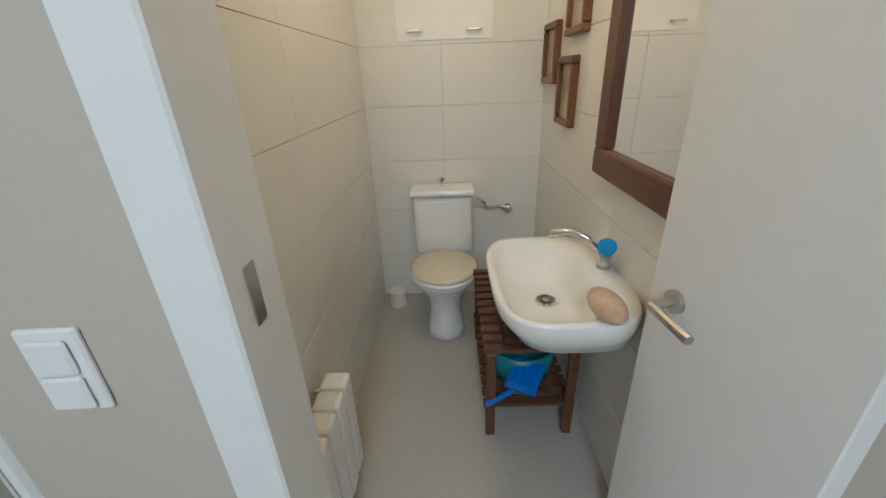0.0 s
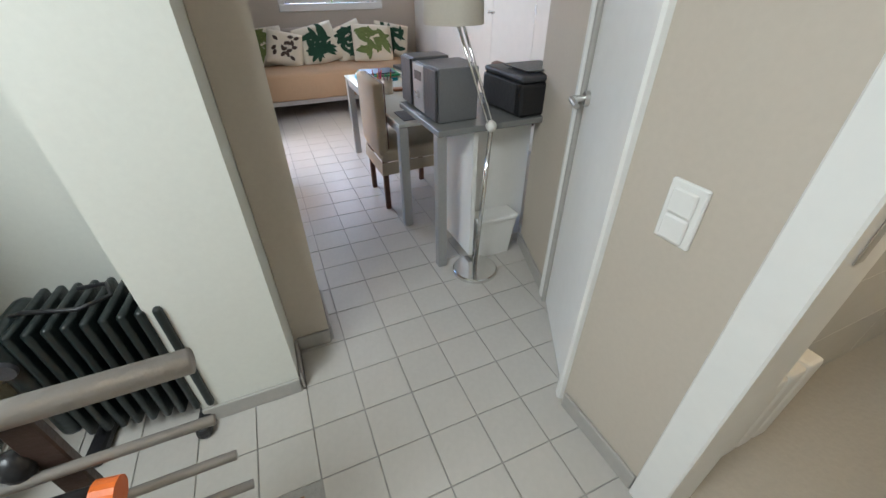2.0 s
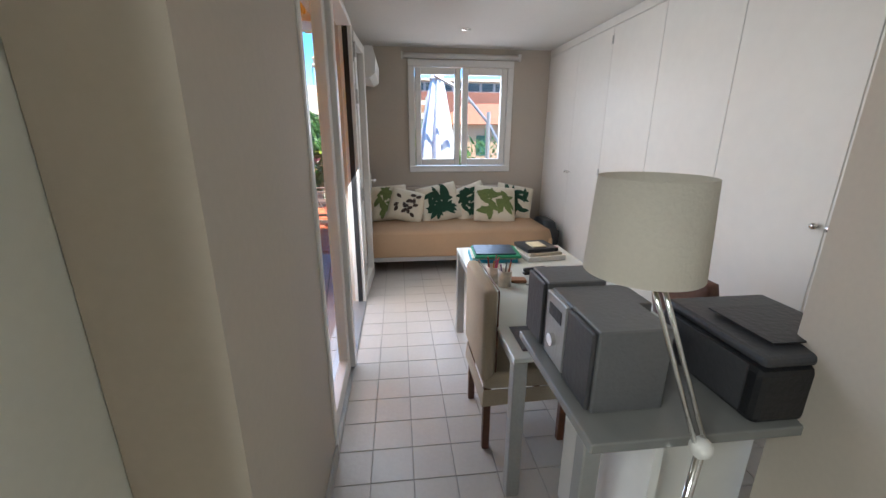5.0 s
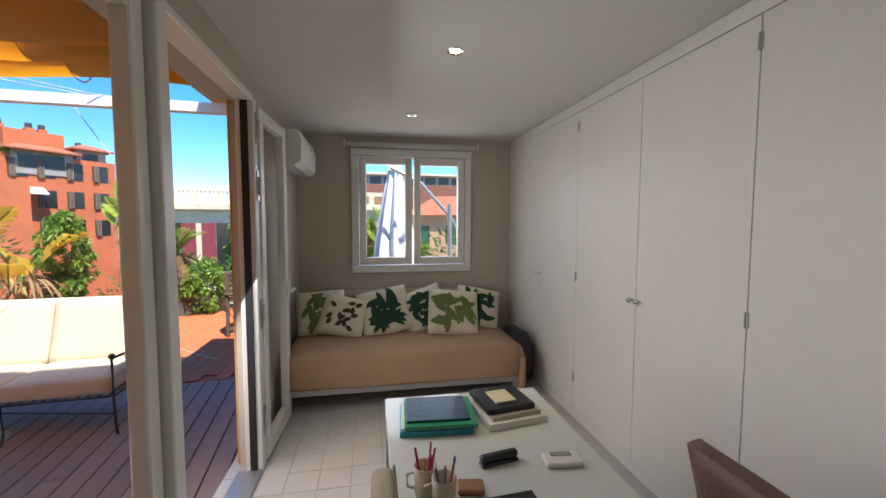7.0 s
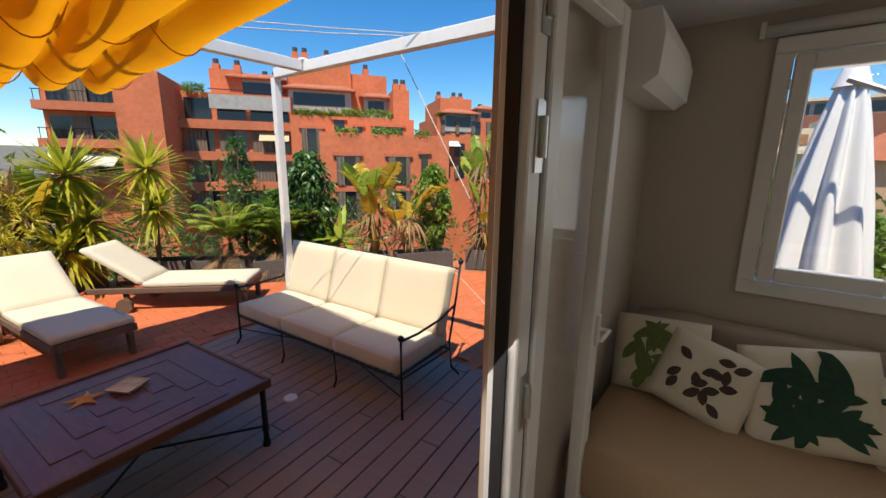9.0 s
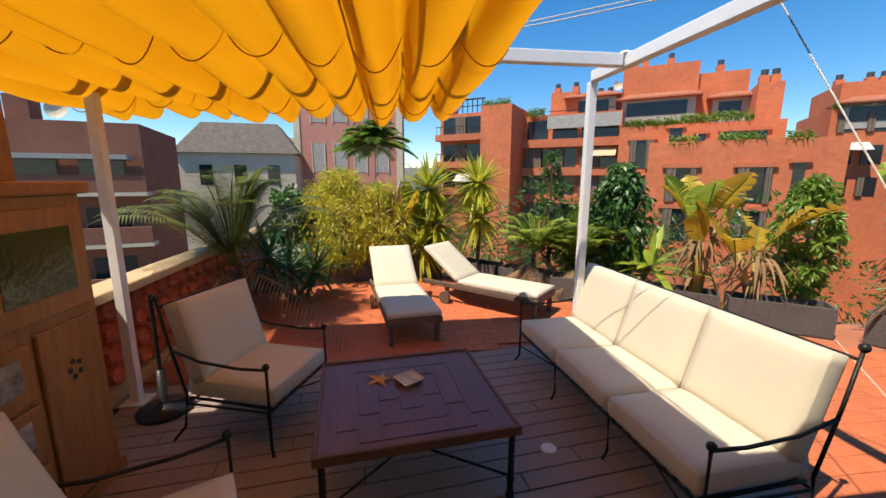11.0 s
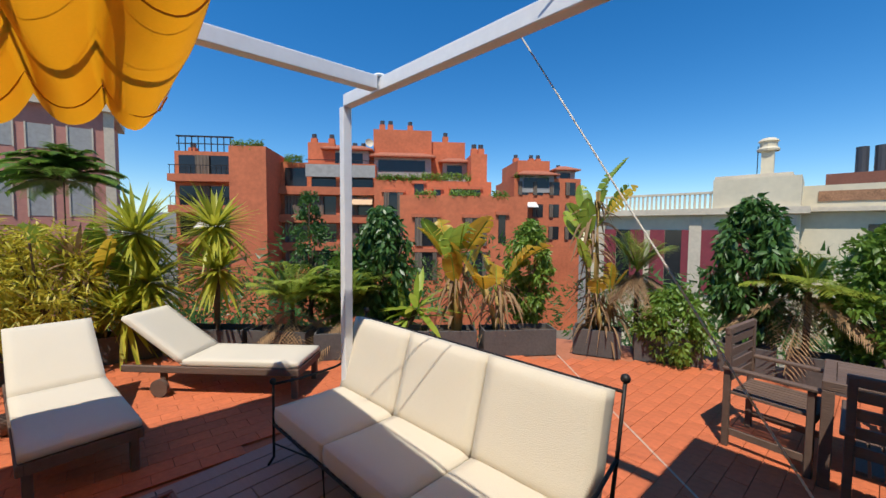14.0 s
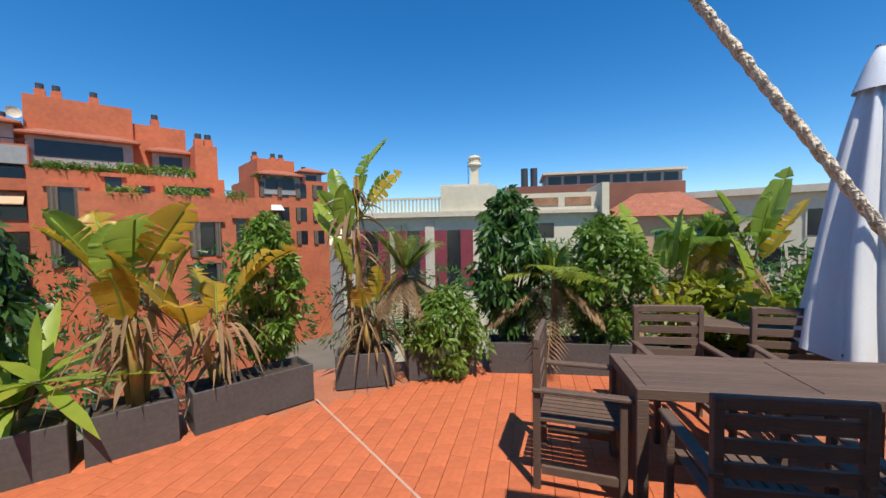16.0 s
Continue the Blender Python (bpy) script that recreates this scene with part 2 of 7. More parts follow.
def cyl(bm, p, q, r, r2=None, seg=12, caps=True):
    p, q = Vector(p), Vector(q)
    d = q - p
    res = bmesh.ops.create_cone(bm, cap_ends=caps, segments=seg, radius1=r, radius2=r if r2 is None else r2, depth=d.length)
    bmesh.ops.transform(bm, verts=res["verts"], matrix=Matrix.Translation((p + q) / 2) @ d.to_track_quat("Z", "Y").to_matrix().to_4x4())
    return bm


def C(*args, **kw):
    return cyl(bmesh.new(), *args, **kw)


def tube(bm, pts, r, seg=8):
    """A round bar swept along points."""
    pts = [Vector(p) for p in pts]
    rings = []
    for i, p in enumerate(pts):
        d = (pts[min(i + 1, len(pts) - 1)] - pts[max(i - 1, 0)]).normalized()
        q = d.to_track_quat("Z", "Y")
        rings.append([bm.verts.new(p + q @ Vector((r * math.cos(a), r * math.sin(a), 0))) for a in [2 * math.pi * k / seg for k in range(seg)]])
    for a, b in zip(rings, rings[1:]):
        for k in range(seg):
            bm.faces.new((a[k], a[(k + 1) % seg], b[(k + 1) % seg], b[k]))
    bm.faces.new(rings[0][::-1]), bm.faces.new(rings[-1])
    return bm


def T(*args, **kw):
    return tube(bmesh.new(), *args, **kw)


def ball(bm, p, r, scale=(1, 1, 1), seg=12):
    res = bmesh.ops.create_uvsphere(bm, u_segments=seg, v_segments=max(6, seg // 2), radius=r)
    bmesh.ops.transform(bm, verts=res["verts"], matrix=Matrix.Translation(p) @ Matrix.Diagonal((*scale, 1)))
    return bm


def lathe(bm, profile, centre=(0, 0), seg=24, sx=1.0, sy=1.0):
    rings = [[bm.verts.new((centre[0] + r * sx * math.cos(2 * math.pi * k / seg), centre[1] + r * sy * math.sin(2 * math.pi * k / seg), z)) for k in range(seg)] for r, z in profile]
    for a, b in zip(rings, rings[1:]):
        for k in range(seg):
            bm.faces.new((a[k], a[(k + 1) % seg], b[(k + 1) % seg], b[k]))
    return bm


def soft_box(bm, sx, sy, sz, m, n=10, puff=0.55, seed=0):
    """A stuffed cushion: a box whose edges are drawn in."""
    before = len(bm.verts)
    res = bmesh.ops.create_cube(bm, size=2)
    es = list({e for v in res["verts"] for e in v.link_edges})
    bmesh.ops.subdivide_edges(bm, edges=es, cuts=n, use_grid_fill=True)
    vs = list(bm.verts)[before:]
    for v in vs:
        x, y, z = v.co
        k = (1 - abs(x) ** 4) * (1 - abs(y) ** 4)
        z *= (1 - puff) + puff * max(0.0, k) ** 0.35
        inset = 1 - 0.03 * abs(z) ** 2
        w = noise.noise(Vector((x * 2 + seed, y * 2, z))) * 0.05
        v.co = m @ Vector((x * sx / 2 * inset, y * sy / 2 * inset, (z + w) * sz / 2))
    return bm


def wall(name, x0, x1, y0, y1, z0, z1, material, kind="structure", label=""):
    ob = part(name, B(x0, x1, y0, y1, z0, z1), material)
    return tagged(ob, label or "plain painted wall", "wall", kind=kind)


def slab(name, a, b, thick, z0, z1, material, label="plain painted wall"):
    """An upright wall along the plan line a to b, growing to its right side."""
    d = Vector((b[0] - a[0], b[1] - a[1], 0))
    ob = part(name, B(0, d.length, -thick, 0, z0, z1), material)
    ob.matrix_world = Matrix.Translation((a[0], a[1], 0)) @ Matrix.Rotation(math.atan2(d.y, d.x), 4, "Z")
    return tagged(ob, label, "wall", kind="structure")


# ---- indoor structure ----
H = 2.53
tagged(part("floor_landing", B(-1.6, 0.289, 1.0, 1.99, -0.2, -0.006), GROUT), "grey grout bed under the landing tiles", "floor", kind="structure")
tagged(part("floor", B(0.29, 2.9, 1.0, 6.45, -0.2, -0.006), GROUT), "grey grout bed under the study tiles", "floor", kind="structure")
tagged(part("floor_hall", B(0.34, 1.42, -1.2, 1.0, -0.2, -0.006), GROUT), "grey grout bed under the hall tiles", "floor", kind="structure")
tagged(part("floor_bathroom", B(1.42, 3.4, -0.30, 0.68, -0.2, -0.002), BATHFLOOR), "smooth grey bathroom floor", "floor", kind="structure")
tagged(part("ceiling_hall", B(-1.7, 3.5, -1.4, 2.0, H, H + 0.15), CEIL), "matt white hall ceiling", "ceiling", kind="structure")
tagged(part("ceiling", B(0.16, 3.5, 2.0, 6.65, H, H + 0.15), CEIL), "matt white ceiling with small recessed spots", "ceiling", kind="structure")
# hall and bathroom
slab("wall_switch", (1.33, 0.97), (1.34, 0.60), -0.12, 0, H, WALL_BEIGE, "beige painted wall with a light switch")
slab("wall_bath_hall", (1.36, -0.38), (1.30, -1.3), -0.12, 0, H, WALL_BEIGE)
wall("wall_over_bath_door", 1.36, 1.46, -0.42, 0.60, 2.10, H, WALL_BEIGE)
wall("wall_behind", 0.2, 1.5, -1.4, -1.3, 0, H, WALL_BEIGE)
wall("wall_stair_side", -1.7, -1.6, -1.4, 2.0, -2.0, H, WALL_PALE)
wall("wall_stair_back", -1.6, 0.34, -1.4, -1.3, -2.0, H, WALL_PALE)
wall("wall_stair_inner", 0.335, 0.345, -1.3, 0.99, -2.0, -0.01, ORANGE, label="orange painted side of the stairwell")
tagged(part("stair_floor", B(-1.6, 0.34, -1.3, 1.0, -2.1, -2.0), SKIRT), "lower landing of the stairwell", "floor", kind="structure")
wall("wall_stair_front", -1.6, 0.335, 0.99, 1.0, -2.0, -0.2, WALL_BEIGE)
wall("wall_niche", -1.6, 0.30, 1.88, 2.0, 0, H, WALL_PALE, label="pale green-white wall behind the heater")
wall("column_white", 0.05, 0.395, 1.44, 1.88, 0, H, WALL_PALE, label="pale painted column")
wall("column_beige", 0.397, 0.55, 1.66, 1.95, 0, H, WALL_BEIGE, label="beige painted wall end")
wall("wall_study_left", 0.22, 0.43, 1.95, 2.78, 0, H, WALL_BEIGE, label="beige wall beside the glass door")
wall("wall_study_left_far", 0.29, 0.36, 4.66, 6.45, -0.2, H, WALL_BEIGE, label="beige wall beyond the glass door")
wall("wall_over_glass_door", 0.18, 0.40, 2.78, 4.66, 2.32, H, WALL_BEIGE)
slab("wall_beige_right", (1.79, 2.0), (1.64, 1.53), -0.10, 0, H, WALL_BEIGE, "beige painted wall beside the white door")
wall("wall_wardrobe_end", 2.02, 2.95, 1.92, 2.02, 0, H, WALL_BEIGE)
wall("wall_wardrobe_back", 3.35, 3.45, 1.9, 6.65, 0, H, WALL_BEIGE)
# window wall, with the opening
wall("wall_window_below", 0.28, 3.45, 6.44, 6.64, -0.2, 1.05, WALL_BEIGE)
wall("wall_window_above", 0.28, 3.45, 6.44, 6.64, 2.37, H, WALL_BEIGE)
wall("wall_window_left", 0.28, 0.94, 6.44, 6.64, 1.05, 2.37, WALL_BEIGE)
wall("wall_window_right", 2.24, 3.45, 6.44, 6.64, 1.05, 2.37, WALL_BEIGE)
# outside skin of the house
wall("wall_outdoor_south", 0.262, 0.289, 4.70, 6.66, -0.2, 2.8, WALL_OUT, label="ochre outdoor render")
wall("wall_outdoor_north", 0.10, 0.215, 2.03, 2.76, -0.2, 2.8, WALL_OUT, label="ochre outdoor render")
wall("wall_outdoor_window_side", 2.3, 3.5, 6.645, 6.67, -0.2, 2.8, WALL_OUT, label="ochre outdoor render")
# Overhang reach is made up to drop a shadow on deck and terracotta.
tagged(part("eave", B(-0.32, 0.239, 2.05, 6.70, 2.70, 2.84), WALL_OUT), "ochre rendered eave over the terrace door, depth set to cast shade", "eave", kind="structure")
tagged(part("roof_edge", B(0.24, 3.6, 2.05, 6.70, 2.69, 2.85), WALL_OUT), "rendered roof edge of the house", "roof", kind="structure")
# bathroom walls, tiled
wall("wall_bath_left", 1.46, 3.4, 0.668, 0.80, 0, H, BATHGROUT)
wall("wall_bath_right", 1.46, 3.4, -0.42, -0.302, 0, H, BATHGROUT)
wall("wall_bath_back", 3.112, 3.25, -0.42, 0.80, 0, H, BATHGROUT)


def skirting(a, b, h=0.075):
    d = Vector((b[0] - a[0], b[1] - a[1], 0))
    ob = part("baseboard", B(0, d.length, 0.001, 0.014, 0, h, bevel=0.003), SKIRT)
    ob.matrix_world = Matrix.Translation((a[0], a[1], 0)) @ Matrix.Rotation(math.atan2(d.y, d.x), 4, "Z")
    tagged(ob, "grey tile skirting at the foot of the wall", "baseboard", kind="structure")


for a, b in (((0.395, 1.44), (0.05, 1.44)), ((0.55, 1.66), (0.41, 1.66)), ((0.55, 1.95), (0.55, 1.66)), ((0.395, 1.65), (0.395, 1.44)), ((0.43, 2.78), (0.43, 1.96)),
             ((1.64, 1.53), (1.79, 2.0)), ((1.34, 0.62), (1.33, 0.96)), ((2.7, 6.44), (0.36, 6.44)), ((0.05, 1.88), (-1.5, 1.88))):
    skirting(a, b)

# door frames
def frame_bar(name, a, b, z0, z1, wide, deep, material=PVC):
    d = Vector((b[0] - a[0], b[1] - a[1], 0))
    ob = part(name, B(0, d.length, -deep, wide, z0, z1, bevel=0.006), material)
    ob.matrix_world = Matrix.Translation((a[0], a[1], 0)) @ Matrix.Rotation(math.atan2(d.y, d.x), 4, "Z")
    return ob


bf = thing("door_frame_1", (1.34, 0.6, 0), "white painted frame of the bathroom door", "door frame", kind="structure")
for bm in (B(-0.02, 0.14, -0.08, 0.015, 0, 2.09, bevel=0.005), B(-0.02, 0.10, -1.03, -0.95, 0, 2.09, bevel=0.005), B(-0.02, 0.14, -0.949, -0.081, 2.03, 2.1, bevel=0.005)):
    part("jamb", bm, WHITE, bf)
part("strike_plate", B(0.03, 0.06, -0.083, -0.081, 0.98, 1.08), STEEL, bf, "small steel strike plate")

# bathroom door leaf, open inward against the basin wall
bd = thing("door_1", (1.24, -0.292, 0), "white flush bathroom door standing open", "door", rz=7.5, kind="structure")
part("leaf", B(0, 0.424, -0.04, 0.0, 0.01, 2.02, bevel=0.003), WHITE, bd)
hd = part("door_handle", C((0.34, 0.001, 0.87), (0.34, 0.012, 0.87), 0.026, seg=20), STEEL, bd, "brushed steel lever handle")
part("lever", T([(0.34, 0.01, 0.87), (0.34, 0.055, 0.87), (0.335, 0.062, 0.87), (0.22, 0.062, 0.868)], 0.010), STEEL, hd)

# ---- bathroom things ----
toilet = thing("toilet", (2.72, 0.26, 0), "white porcelain toilet with closed beige lid", "toilet")
part("foot", lathe(bmesh.new(), [(0.0, 0.0), (0.105, 0.0), (0.10, 0.03), (0.085, 0.16), (0.10, 0.24), (0.16, 0.33), (0.175, 0.36), (0.0, 0.36)], seg=28, sx=1.15), PORC, toilet, smooth=True)
part("seat", lathe(bmesh.new(), [(0.0, 0.362), (0.18, 0.362), (0.185, 0.37), (0.18, 0.383), (0.0, 0.383)], seg=32, sx=1.15), PORC, toilet, smooth=True)
part("lid", lathe(bmesh.new(), [(0.0, 0.385), (0.175, 0.385), (0.182, 0.395), (0.16, 0.408), (0.0, 0.414)], seg=32, sx=1.15), mat("beige_seat", (0.66, 0.59, 0.45), 0.25, vary=0.04, bump=0), toilet, "beige plastic lid", smooth=True)
part("tank", B(0.20, 0.36, -0.165, 0.165, 0.36, 0.71, bevel=0.035, seg=3), PORC, toilet, smooth=True)
tl = part("tank_lid", B(0.185, 0.37, -0.18, 0.18, 0.712, 0.745, bevel=0.012, seg=2), PORC, toilet)
part("flush_knob", cyl(C((0.28, 0, 0.745), (0.28, 0, 0.78), 0.006), (0.28, 0, 0.78), (0.28, 0, 0.80), 0.013), CHROME, tl, "chrome pull knob")
valve = thing("water_valve", (3.10, -0.02, 0.66), "chrome angle valve and bent supply pipe on the wall", "valve")
part("pipe", T([(-0.13, 0.09, 0.02), (-0.13, 0.05, 0.0), (-0.09, 0.03, -0.05), (-0.03, -0.05, -0.06), (-0.02, -0.1, -0.08)], 0.010), CHROME, valve)
part("knob", C((-0.02, -0.1, -0.09), (0.0, -0.12, -0.09), 0.02), CHROME, valve)
# Round chrome plate where the supply pipe meets the wall.
part("foliage", C((0.0, -0.1, -0.08), (0.012, -0.1, -0.08), 0.025), CHROME, valve)
roll = thing("toilet_paper_roll", (2.98, 0.56, 0), "white paper roll on the floor beside the toilet", "paper roll")
part("paper", C((0, 0, 0), (0, 0, 0.1), 0.05, seg=20), mat("tissue", (0.72, 0.70, 0.66), 0.95), roll)
panel = thing("access_panel", (3.108, 0.22, 1.62), "white cistern panel with two small latches", "panel")
part("plate", B(-0.006, 0.0, -0.24, 0.24, -0.14, 0.3), WHITE, panel)
for y in (-0.15, 0.15):
    part("latch", T([(-0.01, y - 0.04, -0.1), (-0.025, y - 0.03, -0.1), (-0.025, y + 0.03, -0.1), (-0.01, y + 0.04, -0.1)], 0.005), CHROME, panel)

basin = thing("wash_basin", (1.96, -0.301, 0), "white porcelain wall basin with rounded rim", "basin")
def rounded(w, d, z, y0, inset=0.0, n=40, p=3.6):
    out = []
    for k in range(n):
        a = 2 * math.pi * k / n
        c, s = math.cos(a), math.sin(a)
        out.append((math.copysign(abs(c) ** (2 / p), c) * (w / 2 - inset), y0 + math.copysign(abs(s) ** (2 / p), s) * (d / 2 - inset), z))
    return out
def loft(bm, loops, close=True):
    rings = [[bm.verts.new(v) for v in l] for l in loops]
    n = len(rings[0])
    for a, b in zip(rings, rings[1:]):
        for k in range(n):
            bm.faces.new((a[k], a[(k + 1) % n], b[(k + 1) % n], b[k]))
    if close:
        bm.faces.new(rings[0][::-1]), bm.faces.new(rings[-1])
    return bm
part("bowl", loft(bmesh.new(), [rounded(0.30, 0.20, 0.59, 0.17), rounded(0.50, 0.35, 0.63, 0.18), rounded(0.57, 0.40, 0.70, 0.20), rounded(0.58, 0.405, 0.735, 0.203), rounded(0.57, 0.395, 0.745, 0.203), rounded(0.53, 0.30, 0.742, 0.235), rounded(0.50, 0.26, 0.72, 0.24), rounded(0.40, 0.20, 0.655, 0.23), rounded(0.10, 0.07, 0.635, 0.22)]), PORC, basin, smooth=True)
part("drain", lathe(bmesh.new(), [(0.012, 0.645), (0.03, 0.645), (0.034, 0.638), (0.034, 0.63), (0.0, 0.63)], centre=(0, 0.22)), CHROME, basin, "chrome drain ring")
# Black plate paints the dark of the overflow opening onto the bowl.
part("overflow", B(-0.012, 0.012, 0.105, 0.112, 0.685, 0.705), BLACK, basin)
part("siphon", lathe(bmesh.new(), [(0.025, 0.64), (0.025, 0.56), (0.042, 0.55), (0.042, 0.48), (0.03, 0.46), (0.0, 0.46)], centre=(0, 0.2)), mat("white_plastic_trap", (0.7, 0.66, 0.56), 0.4), basin, "off-white plastic trap", smooth=True)
tap = thing("basin_tap", (1.98, -0.26, 0.745), "chrome single tap with a blue cap", "tap")
part("body", C((0, 0, 0), (0, 0, 0.06), 0.022, 0.018, seg=18), CHROME, tap, smooth=True)
part("spout", T([(0, 0, 0.04), (0.03, 0.05, 0.09), (0.05, 0.1, 0.105), (0.07, 0.15, 0.095), (0.072, 0.155, 0.08)], 0.012), CHROME, tap, smooth=True)
part("cap", cyl(C((0, 0, 0.055), (-0.03, 0.01, 0.085), 0.024, 0.028, seg=16), (-0.03, 0.01, 0.085), (-0.034, 0.011, 0.089), 0.022), mat("blue_cap", (0.02, 0.25, 0.6), 0.3), tap, "blue tap cap")
soap = thing("sea_shell", (1.72, -0.17, 0.745), "orange and white sea shell lying on the basin", "shell")
part("shell", ball(bmesh.new(), (0, 0, 0.028), 0.07, (1.15, 0.62, 0.42), 16), mat("shell_orange", (0.62, 0.34, 0.16), 0.35, grain=18, vary=0.35, light=(0.8, 0.68, 0.55)), soap, smooth=True)

stool = thing("bench_shelf", (2.0, 0.09, 0), "dark slatted wooden bench with a lower shelf", "bench")
for x in (0.0, 0.62):
    for y in (0.0, -0.30):
        part("leg", B(x - 0.015, x + 0.015, y - 0.02, y + 0.015, 0, 0.40, bevel=0.004), WOOD_DARK, stool)
for z in (0.36, 0.10):
    for y in (0.0, -0.30):
        part("rail", B(0.016, 0.604, y - 0.012, y + 0.012, z, z + 0.035), WOOD_DARK, stool)
    for k in range(11):
        part("slat", B(0.0 + k * 0.06, 0.035 + k * 0.06, -0.325, 0.022, z + 0.036, z + 0.05), WOOD_DARK, stool)
mat_b = thing("folded_bath_mat", (2.06, -0.06, 0.411), "dark brown folded bath mat on the bench", "bath mat")
part("cloth", box(box(bmesh.new(), -0.04, 0.5, -0.13, 0.10, 0, 0.03, bevel=0.012, seg=2), -0.02, 0.3, -0.12, 0.09, 0.031, 0.055, bevel=0.011, seg=2), mat("brown_towel", (0.075, 0.028, 0.022), 0.95, grain=140, bump=0.25), mat_b, smooth=True)
tub = thing("teal_basket", (2.22, -0.06, 0.152), "teal plastic tub on the lower bench shelf", "tub")
part("tub", lathe(bmesh.new(), [(0.0, 0.0), (0.13, 0.0), (0.15, 0.14), (0.14, 0.14), (0.12, 0.01), (0.0, 0.01)]), mat("teal_plastic", (0.02, 0.22, 0.27), 0.4), tub, smooth=True)
scoop = thing("litter_scoop", (2.03, -0.04, 0.155), "bright blue slotted plastic scoop on the shelf", "scoop", rz=-30)
BLUE = mat("blue_plastic", (0.01, 0.16, 0.62), 0.35)
part("handle", T([(-0.12, 0.1, 0.02), (-0.06, 0.05, 0.04), (0, 0, 0.07)], 0.011), BLUE, scoop)
part("blade", box(bmesh.new(), -0.01, 0.12, -0.06, 0.06, 0.07, 0.078, m=Matrix.Rotation(radians(-25), 4, "Y")), BLUE, scoop)
for k in range(4):
    part("slot_rib", box(bmesh.new(), 0.02, 0.11, -0.045 + k * 0.026, -0.037 + k * 0.026, 0.079, 0.086, m=Matrix.Rotation(radians(-25), 4, "Y")), BLUE, scoop)

def picture(name, y, x0, x1, z0, z1, w, label, inner, tilt=0.0, category="picture"):
    """A framed flat thing on the basin wall."""
    f = thing(name, ((x0 + x1) / 2, y, (z0 + z1) / 2), label, category)
    a, c = (x1 - x0) / 2, (z1 - z0) / 2
    for bm in (B(-a, a, 0, 0.035, c - w, c, bevel=0.006), B(-a, a, 0, 0.035, -c, -c + w, bevel=0.006), B(-a, -a + w, 0, 0.034, -c + w, c - w, bevel=0.006), B(a - w, a, 0, 0.034, -c + w, c - w, bevel=0.006)):
        part("frame_bar", bm, WOOD_DARK if category == "mirror" else mat("walnut_frame", (0.16, 0.06, 0.02), 0.4, grain=14, vary=0.35), f)
    part("glass" if category == "mirror" else "print", B(-a + w, a - w, 0.004, 0.016, -c + w, c - w), inner, f)
    return f
picture("mirror", -0.30, 1.62, 2.20, 1.00, 2.05, 0.085, "mirror in a wide dark brown wooden frame", MIRROR, category="mirror")
PRINT = mat("sepia_print", (0.30, 0.23, 0.15), 0.3, grain=9, vary=0.3, light=(0.55, 0.47, 0.34))
picture("framed_print", -0.30, 2.53, 2.75, 1.10, 1.37, 0.03, "small sepia print in a walnut frame", PRINT)
picture("framed_print", -0.30, 2.82, 3.05, 1.26, 1.52, 0.03, "small sepia print in a walnut frame", PRINT)
picture("framed_print", -0.30, 2.45, 2.68, 1.44, 1.72, 0.03, "small sepia print in a walnut frame", PRINT)

rad = thing("radiator", (1.52, 0.66, 0), "white aluminium panel radiator on the bathroom wall", "radiator")
for k in range(4):
    part("fin", B(0.08 * k, 0.08 * k + 0.074, -0.11, -0.03, 0.10, 0.48, bevel=0.012, seg=2), WHITE, rad)
    part("web", B(0.08 * k + 0.03, 0.08 * k + 0.045, -0.028, -0.004, 0.14, 0.44), WHITE, rad)
part("valve", C((-0.05, -0.06, 0.4), (0.0, -0.06, 0.4), 0.018), mat("brass", (0.6, 0.4, 0.12), 0.3, 0.9), rad, "brass valve")

# ---- hall things ----
door2 = thing("door_2", (1.335, 0.975, 0), "white flush door with small glazed pane and lever", "door", rz=math.degrees(math.atan2(0.55, 0.30)), kind="structure")
part("leaf", B(0.045, 0.60, -0.045, -0.005, 0.005, 2.03, bevel=0.002), WHITE, door2)
for a, b in ((0.0, 0.043), (0.602, 0.645)):
    part("jamb", B(a, b, -0.08, 0.022, 0, 2.09, bevel=0.008), WHITE, door2)
part("head", B(0.043, 0.602, -0.08, 0.022, 2.035, 2.09, bevel=0.006), WHITE, door2)
part("stop_bead", T([(0.585, 0.004, 0.0), (0.585, 0.004, 2.03)], 0.012), SKIRT, door2)
fr2 = part("pane_frame", B(0.17, 0.45, -0.004, 0.008, 1.52, 1.95, bevel=0.003), WHITE, door2)
part("pane", B(0.20, 0.42, 0.0085, 0.011, 1.55, 1.92), mat("frosted_pane", (0.5, 0.55, 0.55), 0.2), fr2)
h2 = part("door_handle", C((0.53, -0.005, 1.02), (0.53, 0.012, 1.02), 0.026, seg=18), STEEL, door2, "brushed steel lever")
part("lever", T([(0.53, 0.012, 1.02), (0.53, 0.05, 1.02), (0.52, 0.058, 1.02), (0.42, 0.058, 1.02)], 0.010), STEEL, h2)
slab("wall_over_door", (1.64, 1.53), (1.335, 0.975), -0.10, 2.09, H, WALL_BEIGE)
sw = thing("light_switch", (1.335, 0.80, 0.94), "white double light switch on the wall", "switch", rz=2)
part("plate", B(-0.012, 0.0, -0.045, 0.045, -0.075, 0.075, bevel=0.004), WHITE, sw)
for z in (-0.035, 0.03):
    part("rocker", B(-0.022, -0.0121, -0.03, 0.03, z - 0.03, z + 0.03, bevel=0.004), WHITE, sw)

